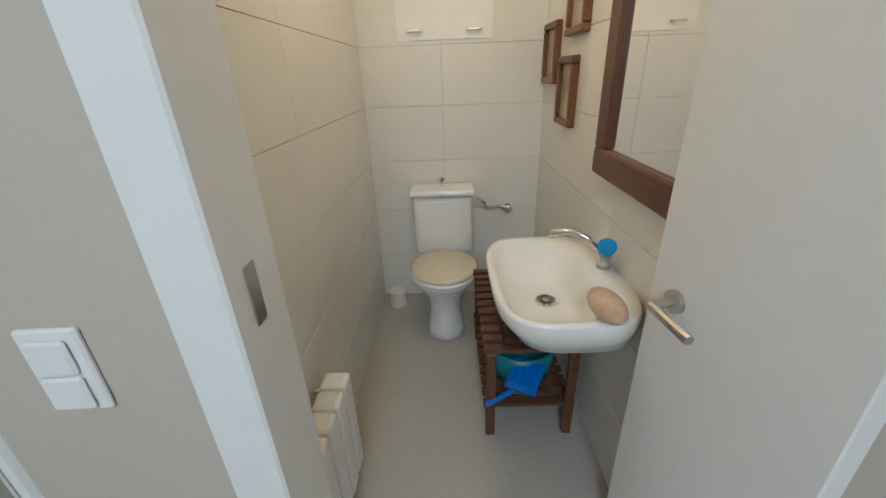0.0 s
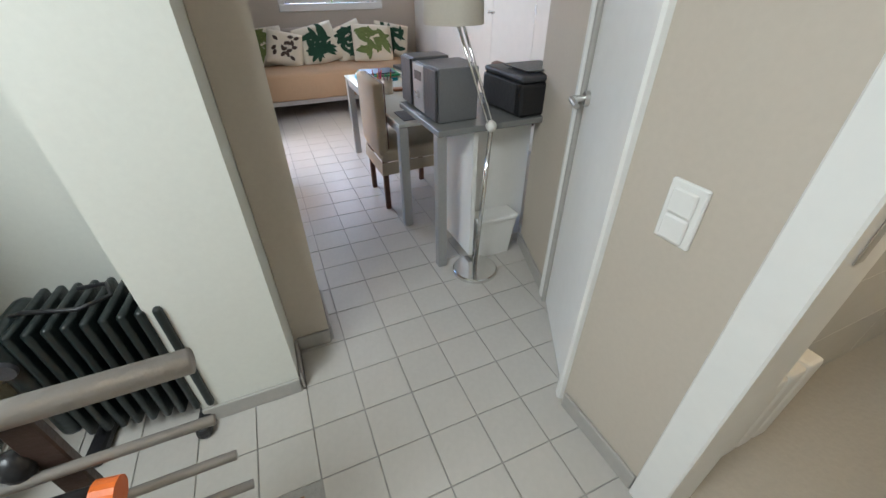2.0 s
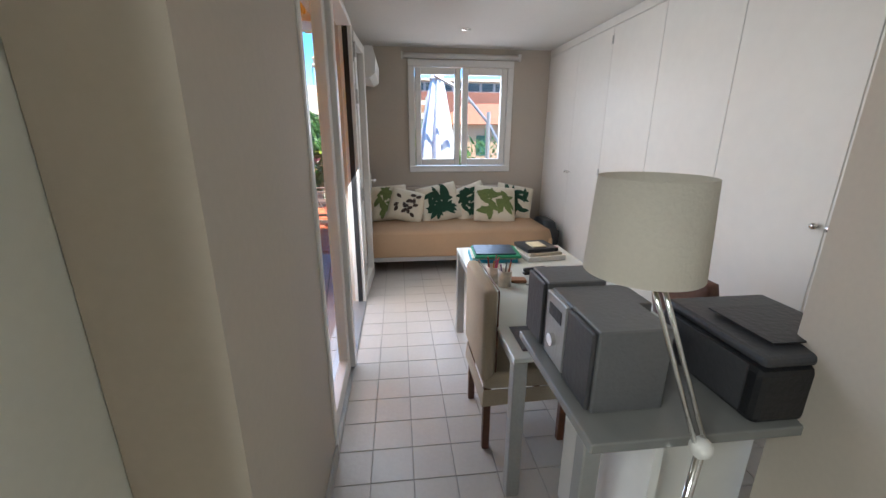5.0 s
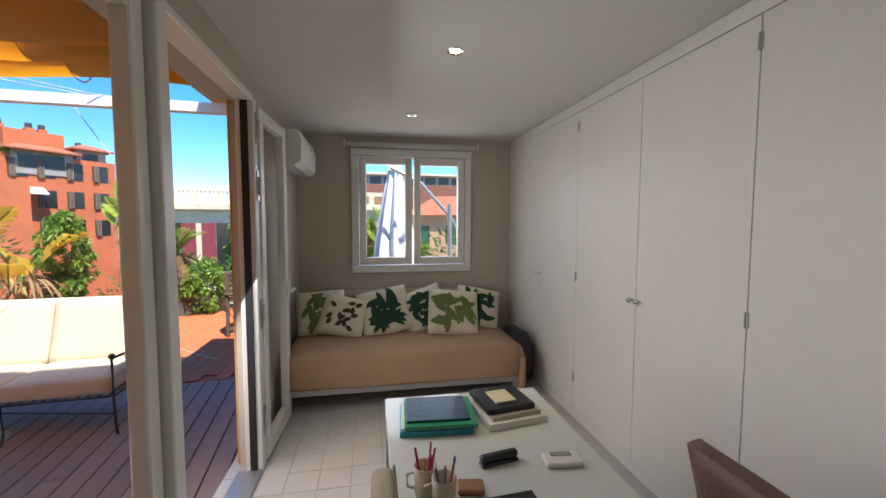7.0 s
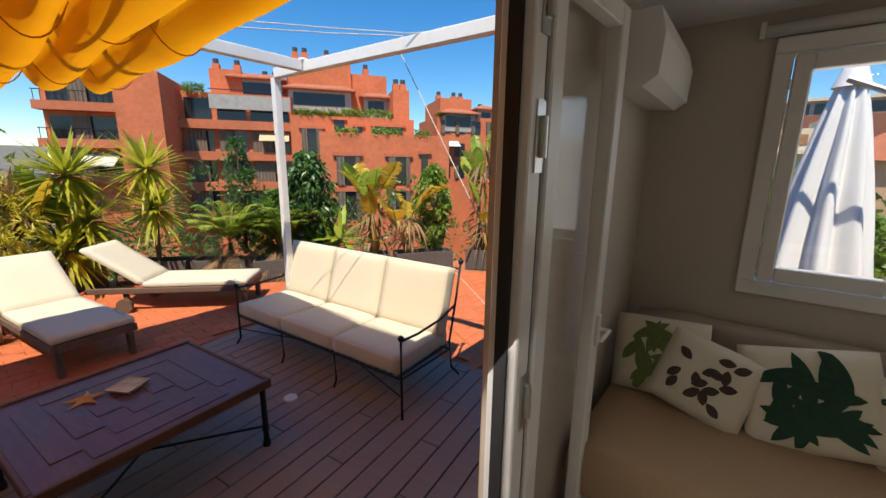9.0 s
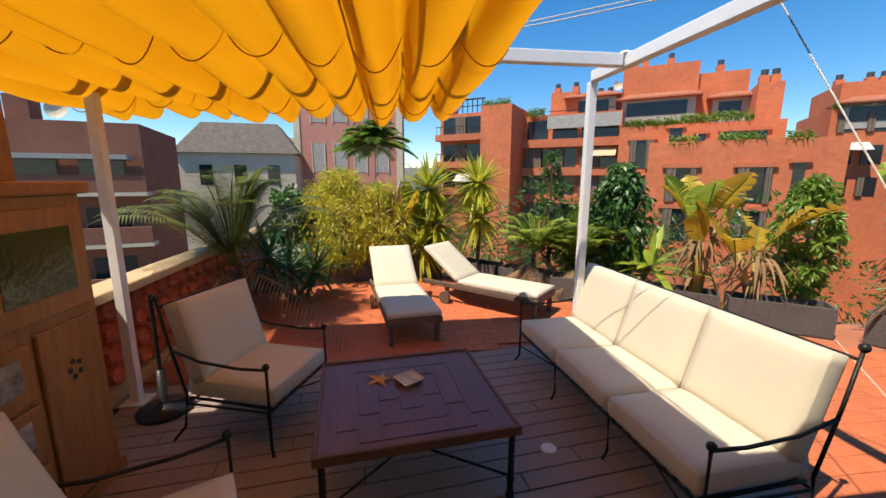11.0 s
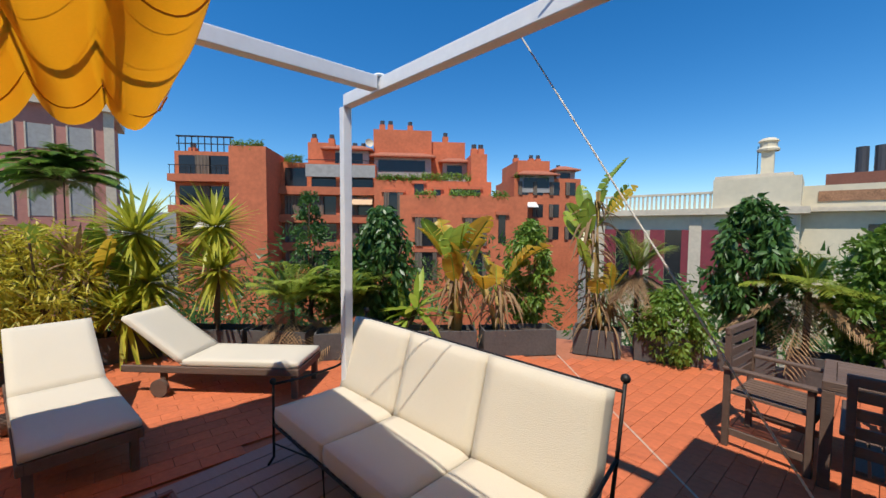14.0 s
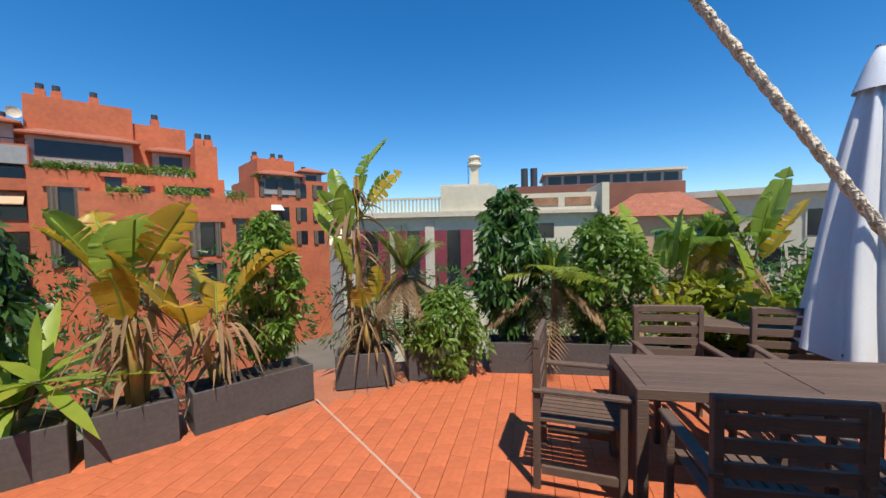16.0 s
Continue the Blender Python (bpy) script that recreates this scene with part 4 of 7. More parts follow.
bin_ = thing("storage_box", (1.46, 1.93, 0), "white plastic storage box with a lid", "box")
part("tub", loft(bmesh.new(), [[(0.02, 0.02, 0), (0.21, 0.02, 0), (0.21, 0.26, 0), (0.02, 0.26, 0)], [(0.0, 0.0, 0.24), (0.23, 0.0, 0.24), (0.23, 0.28, 0.24), (0.0, 0.28, 0.24)]]), WHITE, bin_)
part("lid", B(-0.012, 0.242, -0.012, 0.292, 0.241, 0.27, bevel=0.006), WHITE, bin_)

chair = thing("dining_chair", (1.16, 2.76, 0), "beige linen-covered chair with dark wooden legs", "chair")
part("leg", B(-0.015, 0.02, -0.015, 0.02, 0, 0.36, bevel=0.004), WOOD_DARK, chair)
part("leg", B(-0.015, 0.02, 0.37, 0.405, 0, 0.36, bevel=0.004), WOOD_DARK, chair)
part("leg", B(0.38, 0.415, 0.0, 0.035, 0, 0.36, bevel=0.004), WOOD_DARK, chair)
part("leg", B(0.38, 0.415, 0.36, 0.395, 0, 0.36, bevel=0.004), WOOD_DARK, chair)
part("seat", B(-0.02, 0.43, -0.03, 0.42, 0.355, 0.45, bevel=0.02, seg=2), LINEN, chair, smooth=True)
part("skirt", loft(bmesh.new(), [[(-0.03, -0.035, 0.27), (0.44, -0.035, 0.29), (0.44, 0.425, 0.29), (-0.03, 0.425, 0.27)], [(-0.022, -0.03, 0.36), (0.432, -0.03, 0.36), (0.432, 0.42, 0.36), (-0.022, 0.42, 0.36)]], close=False), LINEN, chair)
part("backrest", box(bmesh.new(), -0.035, 0.03, -0.03, 0.42, 0.40, 0.86, bevel=0.02, seg=2), LINEN, chair, smooth=True)
part("piping", T([(0.032, -0.025, 0.45), (0.032, -0.025, 0.855), (0.032, 0.415, 0.855), (0.032, 0.415, 0.45)], 0.004), WOOD_DARK, chair)
ch2 = thing("armchair", (2.02, 2.92, 0), "brown leather tub chair behind the desk", "chair")
BRL = mat("brown_leather", (0.16, 0.085, 0.06), 0.5, grain=60, vary=0.2, bump=0.1)
bm = bmesh.new()
soft_box(bm, 0.42, 0.42, 0.12, Matrix.Translation((0.02, 0, 0.44)), n=6, puff=0.3)
part("seat", bm, BRL, ch2, smooth=True)
bm = bmesh.new()
soft_box(bm, 0.40, 0.44, 0.09, pose(0.21, 0, 0.66, 0, 76, 0), n=8, puff=0.4)
part("backrest", bm, BRL, ch2, smooth=True)
for x in (-0.15, 0.18):
    for y in (-0.17, 0.17):
        part("leg", C((x, y, 0), (x, y, 0.40), 0.015), BLACK, ch2)

def desk_item(name, label, cat, x, y, pieces, rz=0.0, z=0.686):
    t = thing(name, (x, y, z), label, cat, rz=rz)
    for n, bm, m in pieces:
        part(n, bm, m, t)
    return t
PAPER, GREENF, BLUEF = mat("white_paper", (0.72, 0.70, 0.66), 0.8), mat("green_folder", (0.01, 0.25, 0.11), 0.4), mat("blue_folder", (0.02, 0.30, 0.45), 0.4)
desk_item("folder_stack", "stack of blue and green folders on the desk", "folders", 1.24, 3.62, [("folder", B(0, 0.31, 0, 0.26, 0, 0.022), BLUEF), ("papers", B(0.005, 0.3, 0.01, 0.25, 0.0225, 0.035), PAPER), ("folder_green", B(0.02, 0.33, -0.01, 0.25, 0.0355, 0.05), GREENF), ("folder_dark", B(0.03, 0.30, 0.02, 0.24, 0.0505, 0.06), mat("dark_blue_folder", (0.012, 0.035, 0.07), 0.3))], -4)
desk_item("book_stack", "stack of notebooks and papers on the desk", "books", 1.62, 3.62, [("papers", B(0, 0.28, -0.02, 0.22, 0, 0.03), PAPER), ("notebook", B(0.02, 0.26, 0.0, 0.22, 0.0305, 0.05), mat("pale_book", (0.5, 0.45, 0.36), 0.6)), ("notebook_black", B(0.01, 0.24, 0.02, 0.24, 0.0505, 0.075), BLACK), ("note", B(0.07, 0.17, 0.06, 0.18, 0.0755, 0.083), mat("cream_note", (0.62, 0.55, 0.36), 0.8))], 8)
CUP = mat("printed_mug", (0.62, 0.55, 0.45), 0.3, grain=30, vary=0.3)
for cx, cy, sd in ((1.30, 3.28, 1), (1.35, 3.21, 2)):
    r = random.Random(sd)
    t = thing("pen_mug", (cx, cy, 0.686), "printed mug full of pens", "mug", "pen mugs on the desk")
    part("mug", lathe(bmesh.new(), [(0, 0), (0.036, 0), (0.04, 0.095), (0.036, 0.095), (0.033, 0.005), (0, 0.005)], seg=20), CUP, t, smooth=True)
    part("mug_handle", T([(-0.036, 0, 0.075), (-0.06, 0, 0.07), (-0.06, 0, 0.03), (-0.037, 0, 0.02)], 0.006), CUP, t)
    for k in range(6):
        a = r.uniform(0, 6.28)
        part("pen", T([(0.01 * math.cos(a), 0.01 * math.sin(a), 0.01), (0.034 * math.cos(a), 0.034 * math.sin(a), 0.13 + r.uniform(0, 0.03))], 0.004, seg=6), mat("pen", (r.uniform(0.02, 0.6), r.uniform(0.02, 0.3), r.uniform(0.02, 0.3)), 0.4), t)
desk_item("stapler", "small black stapler on the desk", "stapler", 1.52, 3.36, [("base", B(0, 0.15, 0, 0.035, 0, 0.012, bevel=0.003), BLACK), ("arm", box(bmesh.new(), 0.0, 0.15, 0.003, 0.032, 0.016, 0.04, bevel=0.006), BLACK)], 10)
desk_item("calculator", "cream plastic desk calculator", "calculator", 1.75, 3.32, [("case", B(0, 0.14, 0, 0.08, 0, 0.02, bevel=0.005), PAPER), ("screen", B(0.03, 0.11, 0.045, 0.07, 0.0203, 0.022), mat("lcd", (0.25, 0.28, 0.2), 0.3))], -6)
desk_item("comb", "black plastic comb on the desk", "comb", 1.48, 3.20, [("spine", B(0, 0.17, 0, 0.012, 0, 0.004), BLACK), ("teeth", B(0.04, 0.17, -0.022, -0.0005, 0, 0.003), BLACK)], 4)
desk_item("wallet", "brown leather wallet on the desk", "wallet", 1.40, 3.24, [("leather", B(0, 0.09, 0, 0.07, 0, 0.018, bevel=0.006), mat("tan_leather", (0.3, 0.13, 0.05), 0.5))], -10)
desk_item("toy_car", "small silver toy car model", "toy car", 1.40, 2.86, [("body", B(0, 0.085, 0, 0.04, 0.008, 0.024, bevel=0.006), SILVER_L), ("cabin", B(0.02, 0.065, 0.004, 0.036, 0.0245, 0.038, bevel=0.007), DGREY)], 15)
desk_item("mouse_pad", "thin black mouse pad on the desk", "mouse pad", 1.24, 2.52, [("mat", B(0, 0.2, 0, 0.2, 0, 0.004), BLACK)])
desk_item("blue_book", "blue book lying on the desk", "book", 1.62, 2.60, [("cover", B(0, 0.2, 0, 0.26, 0, 0.03, bevel=0.003), mat("blue_cover", (0.03, 0.09, 0.35), 0.4))], 20)
for x, y, on in ((1.60, 4.23, True), (1.49, 5.53, False)):
    s = thing("ceiling_spot", (x, y, H), "small round recessed ceiling spot", "ceiling light", "ceiling spots")
    part("ring", lathe(bmesh.new(), [(0.030, -0.004), (0.045, -0.008), (0.05, -0.002), (0.05, 0.0)], seg=24), CHROME, s)
    part("bulb", C((0, 0, -0.003), (0, 0, -0.001), 0.029, seg=20), glow("lit_bulb", (1.0, 0.72, 0.35), 14) if on else PORC, s)

# ---- terrace structure ----
ZT = -0.09
tagged(part("ground", B(-400, 400, -400, 400, -12.2, -12.0), GROUND), "town ground far below the terrace", "ground", kind="structure")
def terrace_base():
    bm = bmesh.new()
    loop = [(0.12, 1.6), (-6.9, 1.6), (-6.9, 5.2), (-5.4, 6.6), (-4.5, 8.2), (-3.6, 9.8), (-1.5, 10.9), (3.5, 10.9), (3.5, 6.66), (0.12, 6.66)]
    lo, hi = [bm.verts.new((x, y, -0.6)) for x, y in loop], [bm.verts.new((x, y, ZT - 0.022)) for x, y in loop]
    bm.faces.new(hi[::-1]), bm.faces.new(lo)
    for k in range(len(loop)):
        bm.faces.new((lo[k], hi[k], hi[(k + 1) % len(loop)], lo[(k + 1) % len(loop)]))
    bmesh.ops.recalc_face_normals(bm, faces=bm.faces)
    return tagged(part("terrace_floor", bm, TERRA_J), "terracotta tiled terrace floor", "floor", kind="structure")
TERRACE = terrace_base()
tagged(part("house_block", B(-3.4, 3.4, 1.7, 8.6, -12, -0.601), CREAMW), "lower storeys of the house under the terrace", "building", kind="structure")
DECKBED = tagged(part("deck", B(-2.72, 1.25, -5.2, 0.0, ZT - 0.020, ZT - 0.013), DECK_J), "grey-brown composite decking", "decking", kind="structure")
DECKM = pose(-0.72, 6.43, 0, 0, 0, 7)
DECKBED.matrix_world = DECKM
DECKI = DECKM.inverted()

# pergola
pg = thing("pergola", (-2.98, 5.86, ZT), "white painted steel pergola frame", "pergola")
def beam(a, b, w=0.045, h=0.075):
    a, b = Vector(a), Vector(b)
    d = b - a
    bm = B(-w, w, -0.0, d.length, -h, h, bevel=0.004)
    bmesh.ops.transform(bm, verts=bm.verts, matrix=Matrix.Translation(a) @ d.to_track_quat("Y", "Z").to_matrix().to_4x4())
    return bm
part("post", B(-0.035, 0.035, -0.035, 0.035, 0, 2.66, bevel=0.004), STEELWHITE, pg)
part("foot_plate", B(-0.08, 0.08, -0.08, 0.08, 0, 0.01), STEELWHITE, pg)
part("beam", beam((0.036, 0.0, 2.70), (3.15, 0.14, 2.70), 0.04, 0.045), STEELWHITE, pg)
part("cross_beam", beam((0.50, -0.041, 2.70), (0.50, -4.2, 2.70), 0.04, 0.045), STEELWHITE, pg)
part("bracket", ball(bmesh.new(), (0.5, 0.0, 2.755), 0.05, (1, 1, 0.4)), STEELWHITE, pg)
part("post", B(0.24, 0.31, -3.95, -3.88, 0, 2.60, bevel=0.004), STEELWHITE, pg)
part("foot_plate", B(0.18, 0.37, -4.0, -3.82, 0, 0.012), STEELWHITE, pg)

def awning():
    a = thing("awning", (0.1, 1.45, 2.43), "yellow cloth awning hanging in deep folds", "awning")
    bm = bmesh.new()
    nx, folds, ny = 30, 11, 110
    X0, X1, W = -3.62, 0.0, 3.28
    grid = []
    for i in range(nx + 1):
        u = i / nx
        row = []
        for j in range(ny + 1):
            v = j / ny
            ph = v * folds
            f = ph - math.floor(ph)
            sag = -(1 - abs(2 * f - 1) ** 2.2) * (0.17 + 0.03 * math.sin(ph * 1.7))
            sag += 0.012 * math.sin(u * 21 + math.floor(ph) * 2.1) * (1 - abs(2 * f - 1))
            end = 0.06 * (1 - abs(2 * f - 1) ** 2) * (1 - u) ** 6
            row.append(bm.verts.new((X0 + (X1 - X0) * u - end, v * W + 0.02 * math.sin(u * 9 + v * 30), sag + 0.10 * u + 0.015 * noise.noise(Vector((u * 6, v * 20, 0))))))
        grid.append(row)
    for i in range(nx):
        for j in range(ny):
            bm.faces.new((grid[i][j], grid[i + 1][j], grid[i + 1][j + 1], grid[i][j + 1]))
    part("cloth", bm, AWNING, a, smooth=True)
    for k in range(folds + 1):
        y = W * k / folds
        part("batten", T([(X0, y, 0.012), (X1, y, 0.112)], 0.008, seg=6), STEELWHITE, a)
    for u in (0.12, 0.5, 0.85):
        pts = []
        for j in range(0, ny + 1):
            p = grid[0]
            v = j / ny
            ph = v * folds
            f = ph - math.floor(ph)
            pts.append((X0 + (X1 - X0) * u, v * W, -(1 - abs(2 * f - 1) ** 2.2) * (0.17 + 0.03 * math.sin(ph * 1.7)) + 0.10 * u - 0.014))
        part("guide_cord", T(pts, 0.004, seg=4), mat("awning_seam", (0.5, 0.2, 0.015), 0.9), a)
awning()
for a, b, sag in (((-1.2, 5.85, 2.66), (-4.6, 1.2, 2.9), 0.12), ((-1.2, 5.85, 2.64), (-3.4, 1.2, 2.6), 0.15), ((-1.2, 5.86, 2.66), (0.5, 6.6, 2.75), 0.03)):
    r = thing("clothes_line", a, "thin white line strung from the pergola beam", "rope")
    d = Vector(b) - Vector(a)
    part("cord", T([d * (k / 10) + Vector((0, 0, -sag * 4 * (k / 10) * (1 - k / 10))) for k in range(11)], 0.004, seg=5), ROPE, r)
rp = thing("guy_rope", (-1.43, 6.04, 2.62), "white twisted rope from the pergola down to the house wall", "rope")
RD = Vector((1.67, -0.08, -2.55))
RQ = RD.to_track_quat("Z", "Y")
for k in range(3):
    part("strand", T([RD * (i / 420) + RQ @ Vector((0.0022 * math.cos(i * 1.0 + k * 2.094), 0.0022 * math.sin(i * 1.0 + k * 2.094), 0)) for i in range(421)], 0.0024, seg=5), ROPE, rp, smooth=True)

# wrought iron seats
def iron_seat(name, w, n, at, rz, label, cat, group):
    t = thing(name, at, label, cat, group, rz=rz)
    # local: x across, y towards the back
    D, ZS = 0.68, 0.30
    for s in (-1, 1):
        x = s * w / 2
        part("front_leg", T([(x + s * 0.03, -0.03, 0), (x + s * 0.005, 0.0, 0.06), (x, 0.0, 0.30), (x, 0.0, 0.60)], 0.010), IRON, t, smooth=True)
        part("back_leg", T([(x + s * 0.03, D + 0.08, 0), (x, D, 0.10), (x, D - 0.04, 0.35), (x, D + 0.06, 0.72), (x, D + 0.12, 1.00)], 0.010), IRON, t, smooth=True)
        part("arm", T([(x, 0.0, 0.60), (x, 0.2, 0.585), (x, 0.5, 0.60), (x, D + 0.05, 0.66)], 0.010), IRON, t, smooth=True)
        part("finial", ball(bmesh.new(), (x, 0, 0.62), 0.024, seg=12), IRON, t, smooth=True)
        part("finial", ball(bmesh.new(), (x, D + 0.125, 1.02), 0.024, seg=12), IRON, t, smooth=True)
        part("side_rail", T([(x, 0, ZS), (x, D - 0.03, ZS - 0.02)], 0.009), IRON, t)
    part("front_rail", T([(-w / 2, 0, ZS), (w / 2, 0, ZS)], 0.009), IRON, t)
    part("back_rail", T([(-w / 2, D - 0.03, ZS - 0.02), (w / 2, D - 0.03, ZS - 0.02)], 0.009), IRON, t)
    part("top_rail", T([(-w / 2, D + 0.11, 0.96), (w / 2, D + 0.11, 0.96)], 0.009), IRON, t)
    part("stretcher", T([(-w / 2, 0.0, 0.16), (0, D / 2, 0.13), (w / 2, 0.0, 0.16)], 0.006), IRON, t)
    for k in range(1, n):
        x = -w / 2 + w * k / n
        part("mid_leg", T([(x, -0.02, 0), (x, 0.01, 0.06), (x, 0.0, ZS)], 0.009), IRON, t)
    bm = bmesh.new()
    m = max(6, int(w / 0.07))
    for k in range(m):
        x = -w / 2 + w * (k + 0.5) / m
        box(bm, x - 0.014, x + 0.014, 0.0, D - 0.03, ZS + 0.004, ZS + 0.008)
    part("seat_straps", bm, IRON, t)
    cw = (w - 0.06) / n
    for k in range(n):
        x = -w / 2 + 0.03 + cw * (k + 0.5)
        bm = bmesh.new()
        soft_box(bm, cw - 0.006, 0.66, 0.15, Matrix.Translation((x, 0.32, ZS + 0.085)), n=9, puff=0.22, seed=k + w)
        part("seat_cushion", bm, CUSHION, t, "ecru canvas seat cushion", smooth=True)
        bm = bmesh.new()
        soft_box(bm, cw - 0.004, 0.58, 0.16, pose(x, D - 0.03, ZS + 0.40, 74, 0, 0), n=9, puff=0.25, seed=k + 5 + w)
        part("back_cushion", bm, CUSHION, t, "ecru canvas back cushion", smooth=True)
    return t
iron_seat("garden_sofa", 2.14, 3, (-1.95, 5.38, ZT), 4.5, "black wrought-iron sofa with three ecru cushions", "sofa", "")
iron_seat("garden_armchair", 0.72, 1, (-2.25, 3.36, ZT), 160, "black wrought-iron armchair with ecru cushions", "armchair", "iron armchairs")
iron_seat("garden_armchair", 0.72, 1, (-0.92, 3.42, ZT), 205, "black wrought-iron armchair with ecru cushions", "armchair", "iron armchairs")

tab = thing("coffee_table", (-1.78, 4.135, ZT), "low square table with violet-brown parquet top on iron legs", "table", rz=6.5)
part("tabletop", B(-0.49, 0.49, -0.53, 0.53, 0.435, 0.465), TABLETOP, tab)
for s in (-1, 1):
    part("edge_rail", B(s * 0.5 - 0.015, s * 0.5 + 0.015, -0.55, 0.55, 0.42, 0.478, bevel=0.005), WOOD_DARK, tab)
    part("edge_rail", B(-0.484, 0.484, s * 0.54 - 0.012, s * 0.54 + 0.012, 0.42, 0.477, bevel=0.005), WOOD_DARK, tab)
    for q in (-1, 1):
        part("leg", lathe(bmesh.new(), [(0.0, 0), (0.025, 0), (0.025, 0.03), (0.018, 0.05), (0.018, 0.10), (0.024, 0.12), (0.018, 0.14), (0.018, 0.42)], centre=(s * 0.47, q * 0.51), seg=12), IRON, tab, smooth=True)
    part("stretcher", T([(s * 0.47, -0.51, 0.14), (0, 0, 0.10), (-s * 0.47, 0.51, 0.14)], 0.008), IRON, tab)
for k in range(4):
    for j in range(3):
        bm = bmesh.new()
        o = 0.07 + j * 0.125
        L = 2 * o - 0.004
        box(bm, -L / 2, L / 2, o, o + 0.118, 0.466, 0.470, bevel=0.0015, m=Matrix.Rotation(radians(90 * k), 4, "Z"))
        part("plank", bm, TABLETOP, tab)
star = thing("starfish", (-1.945, 3.95, ZT + 0.470), "dried pale orange starfish on the table", "starfish", rz=20)
bm = bmesh.new()
c = bm.verts.new((0, 0, 0.028))
ring = [bm.verts.new(((0.11 if k % 2 == 0 else 0.035) * math.cos(k * math.pi / 5), (0.11 if k % 2 == 0 else 0.035) * math.sin(k * math.pi / 5), 0.003)) for k in range(10)]
for k in range(10):
    bm.faces.new((c, ring[k], ring[(k + 1) % 10]))
bm.faces.new(ring[::-1])
part("body", bm, mat("dried_starfish", (0.60, 0.36, 0.16), 0.8, grain=60, bump=0.3), star)
dish = thing("shell_dish", (-1.905, 4.145, ZT + 0.470), "square painted dish beside the starfish", "dish", rz=30)
part("dish", loft(bmesh.new(), [[(-0.06, -0.06, 0), (0.06, -0.06, 0), (0.06, 0.06, 0), (-0.06, 0.06, 0)], [(-0.08, -0.08, 0.025), (0.08, -0.08, 0.025), (0.08, 0.08, 0.025), (-0.08, 0.08, 0.025)], [(-0.065, -0.065, 0.02), (0.065, -0.065, 0.02), (0.065, 0.065, 0.02), (-0.065, 0.065, 0.02)]]), mat("painted_dish", (0.55, 0.33, 0.10), 0.4, grain=22, vary=0.5, light=(0.75, 0.65, 0.45)), dish)
lid = thing("deck_cap", (-1.725, 5.075, ZT + 0.003), "round white plastic cap on the deck", "cap")
part("cap", lathe(bmesh.new(), [(0.0, 0.012), (0.05, 0.012), (0.055, 0.0)], seg=24), WHITE, lid)

def lounger(at, rz, label):
    t = thing("sun_lounger", at, label, "sun lounger", "sun loungers", rz=rz)
    # local: foot at the origin, head along +x
    for s in (-1, 1):
        part("side_rail", B(0.0, 1.85, s * 0.29 - 0.02, s * 0.29 + 0.02, 0.24, 0.31, bevel=0.006), WOOD_GREY, t)
        part("leg", B(0.03, 0.09, s * 0.26 - 0.025, s * 0.26 + 0.025, 0, 0.24, bevel=0.005), WOOD_GREY, t)
        part("leg", B(1.40, 1.46, s * 0.26 - 0.02, s * 0.26 + 0.02, 0.08, 0.24, bevel=0.005), WOOD_GREY, t)
        part("wheel", C((1.43, s * 0.30, 0.09), (1.43, s * 0.34, 0.09), 0.09, seg=24), WOOD_GREY, t)
    part("end_rail", B(0.0, 0.03, -0.27, 0.27, 0.24, 0.31), WOOD_GREY, t)
    for k in range(9):
        part("slat", B(0.06 + k * 0.13, 0.15 + k * 0.13, -0.268, 0.268, 0.285, 0.305), WOOD_GREY, t)
    part("back_board", box(bmesh.new(), 0, 0.72, -0.26, 0.26, 0, 0.02, m=pose(1.22, 0, 0.31, 0, -36, 0)), WOOD_GREY, t)
    bm = bmesh.new()
    soft_box(bm, 1.22, 0.60, 0.075, Matrix.Translation((0.62, 0, 0.345)), n=9, puff=0.25)
    part("cushion", bm, CUSHION, t, "ecru canvas cushion", smooth=True)
    bm = bmesh.new()
    soft_box(bm, 0.76, 0.60, 0.075, pose(1.24, 0, 0.345, 0, -36, 0) @ pose(0.36, 0, 0.02), n=9, puff=0.25)
    part("back_cushion", bm, CUSHION, t, "ecru canvas cushion", smooth=True)
lounger((-3.50, 4.28, ZT), 189, "weathered wooden sun lounger with ecru cushion and wheels")
lounger((-4.17, 6.04, ZT), 226, "weathered wooden sun lounger with ecru cushion and wheels")

# pine cabinet beside the house
cab = thing("pine_cabinet", (-1.90, 2.33, ZT), "honey pine cabinet with glazed door and glass-fronted drawers", "cabinet")
part("body", B(0.0, 1.0, -0.45, 0.0, 0.0, 1.72, bevel=0.004), WOOD_PINE, cab)
part("cornice", B(-0.04, 1.04, -0.47, 0.04, 1.721, 1.79, bevel=0.015, seg=2), WOOD_PINE, cab)
part("base", B(-0.02, 1.02, -0.46, 0.02, 0.0, 0.08), WOOD_PINE, cab)
GREENGLASS = mat("dark_display_glass", (0.05, 0.06, 0.02), 0.03, vary=0.3)
dr = part("door", B(0.05, 0.62, 0.001, 0.022, 1.12, 1.66, bevel=0.004), WOOD_PINE, cab)
part("pane", B(0.13, 0.54, 0.0225, 0.026, 1.22, 1.56), GREENGLASS, dr)
dr2 = part("door", B(0.05, 0.42, 0.001, 0.022, 0.10, 1.06, bevel=0.004), WOOD_PINE, cab)
# Black discs on the uncut door give the dark inside of its cutouts.
for k in range(5):
    a = 2 * math.pi * k / 5
    part("cutout", C((0.235 + 0.035 * math.cos(a), 0.0215, 0.80 + 0.045 * math.sin(a)), (0.235 + 0.035 * math.cos(a), 0.0245, 0.80 + 0.045 * math.sin(a)), 0.016, seg=10), BLACK, dr2)
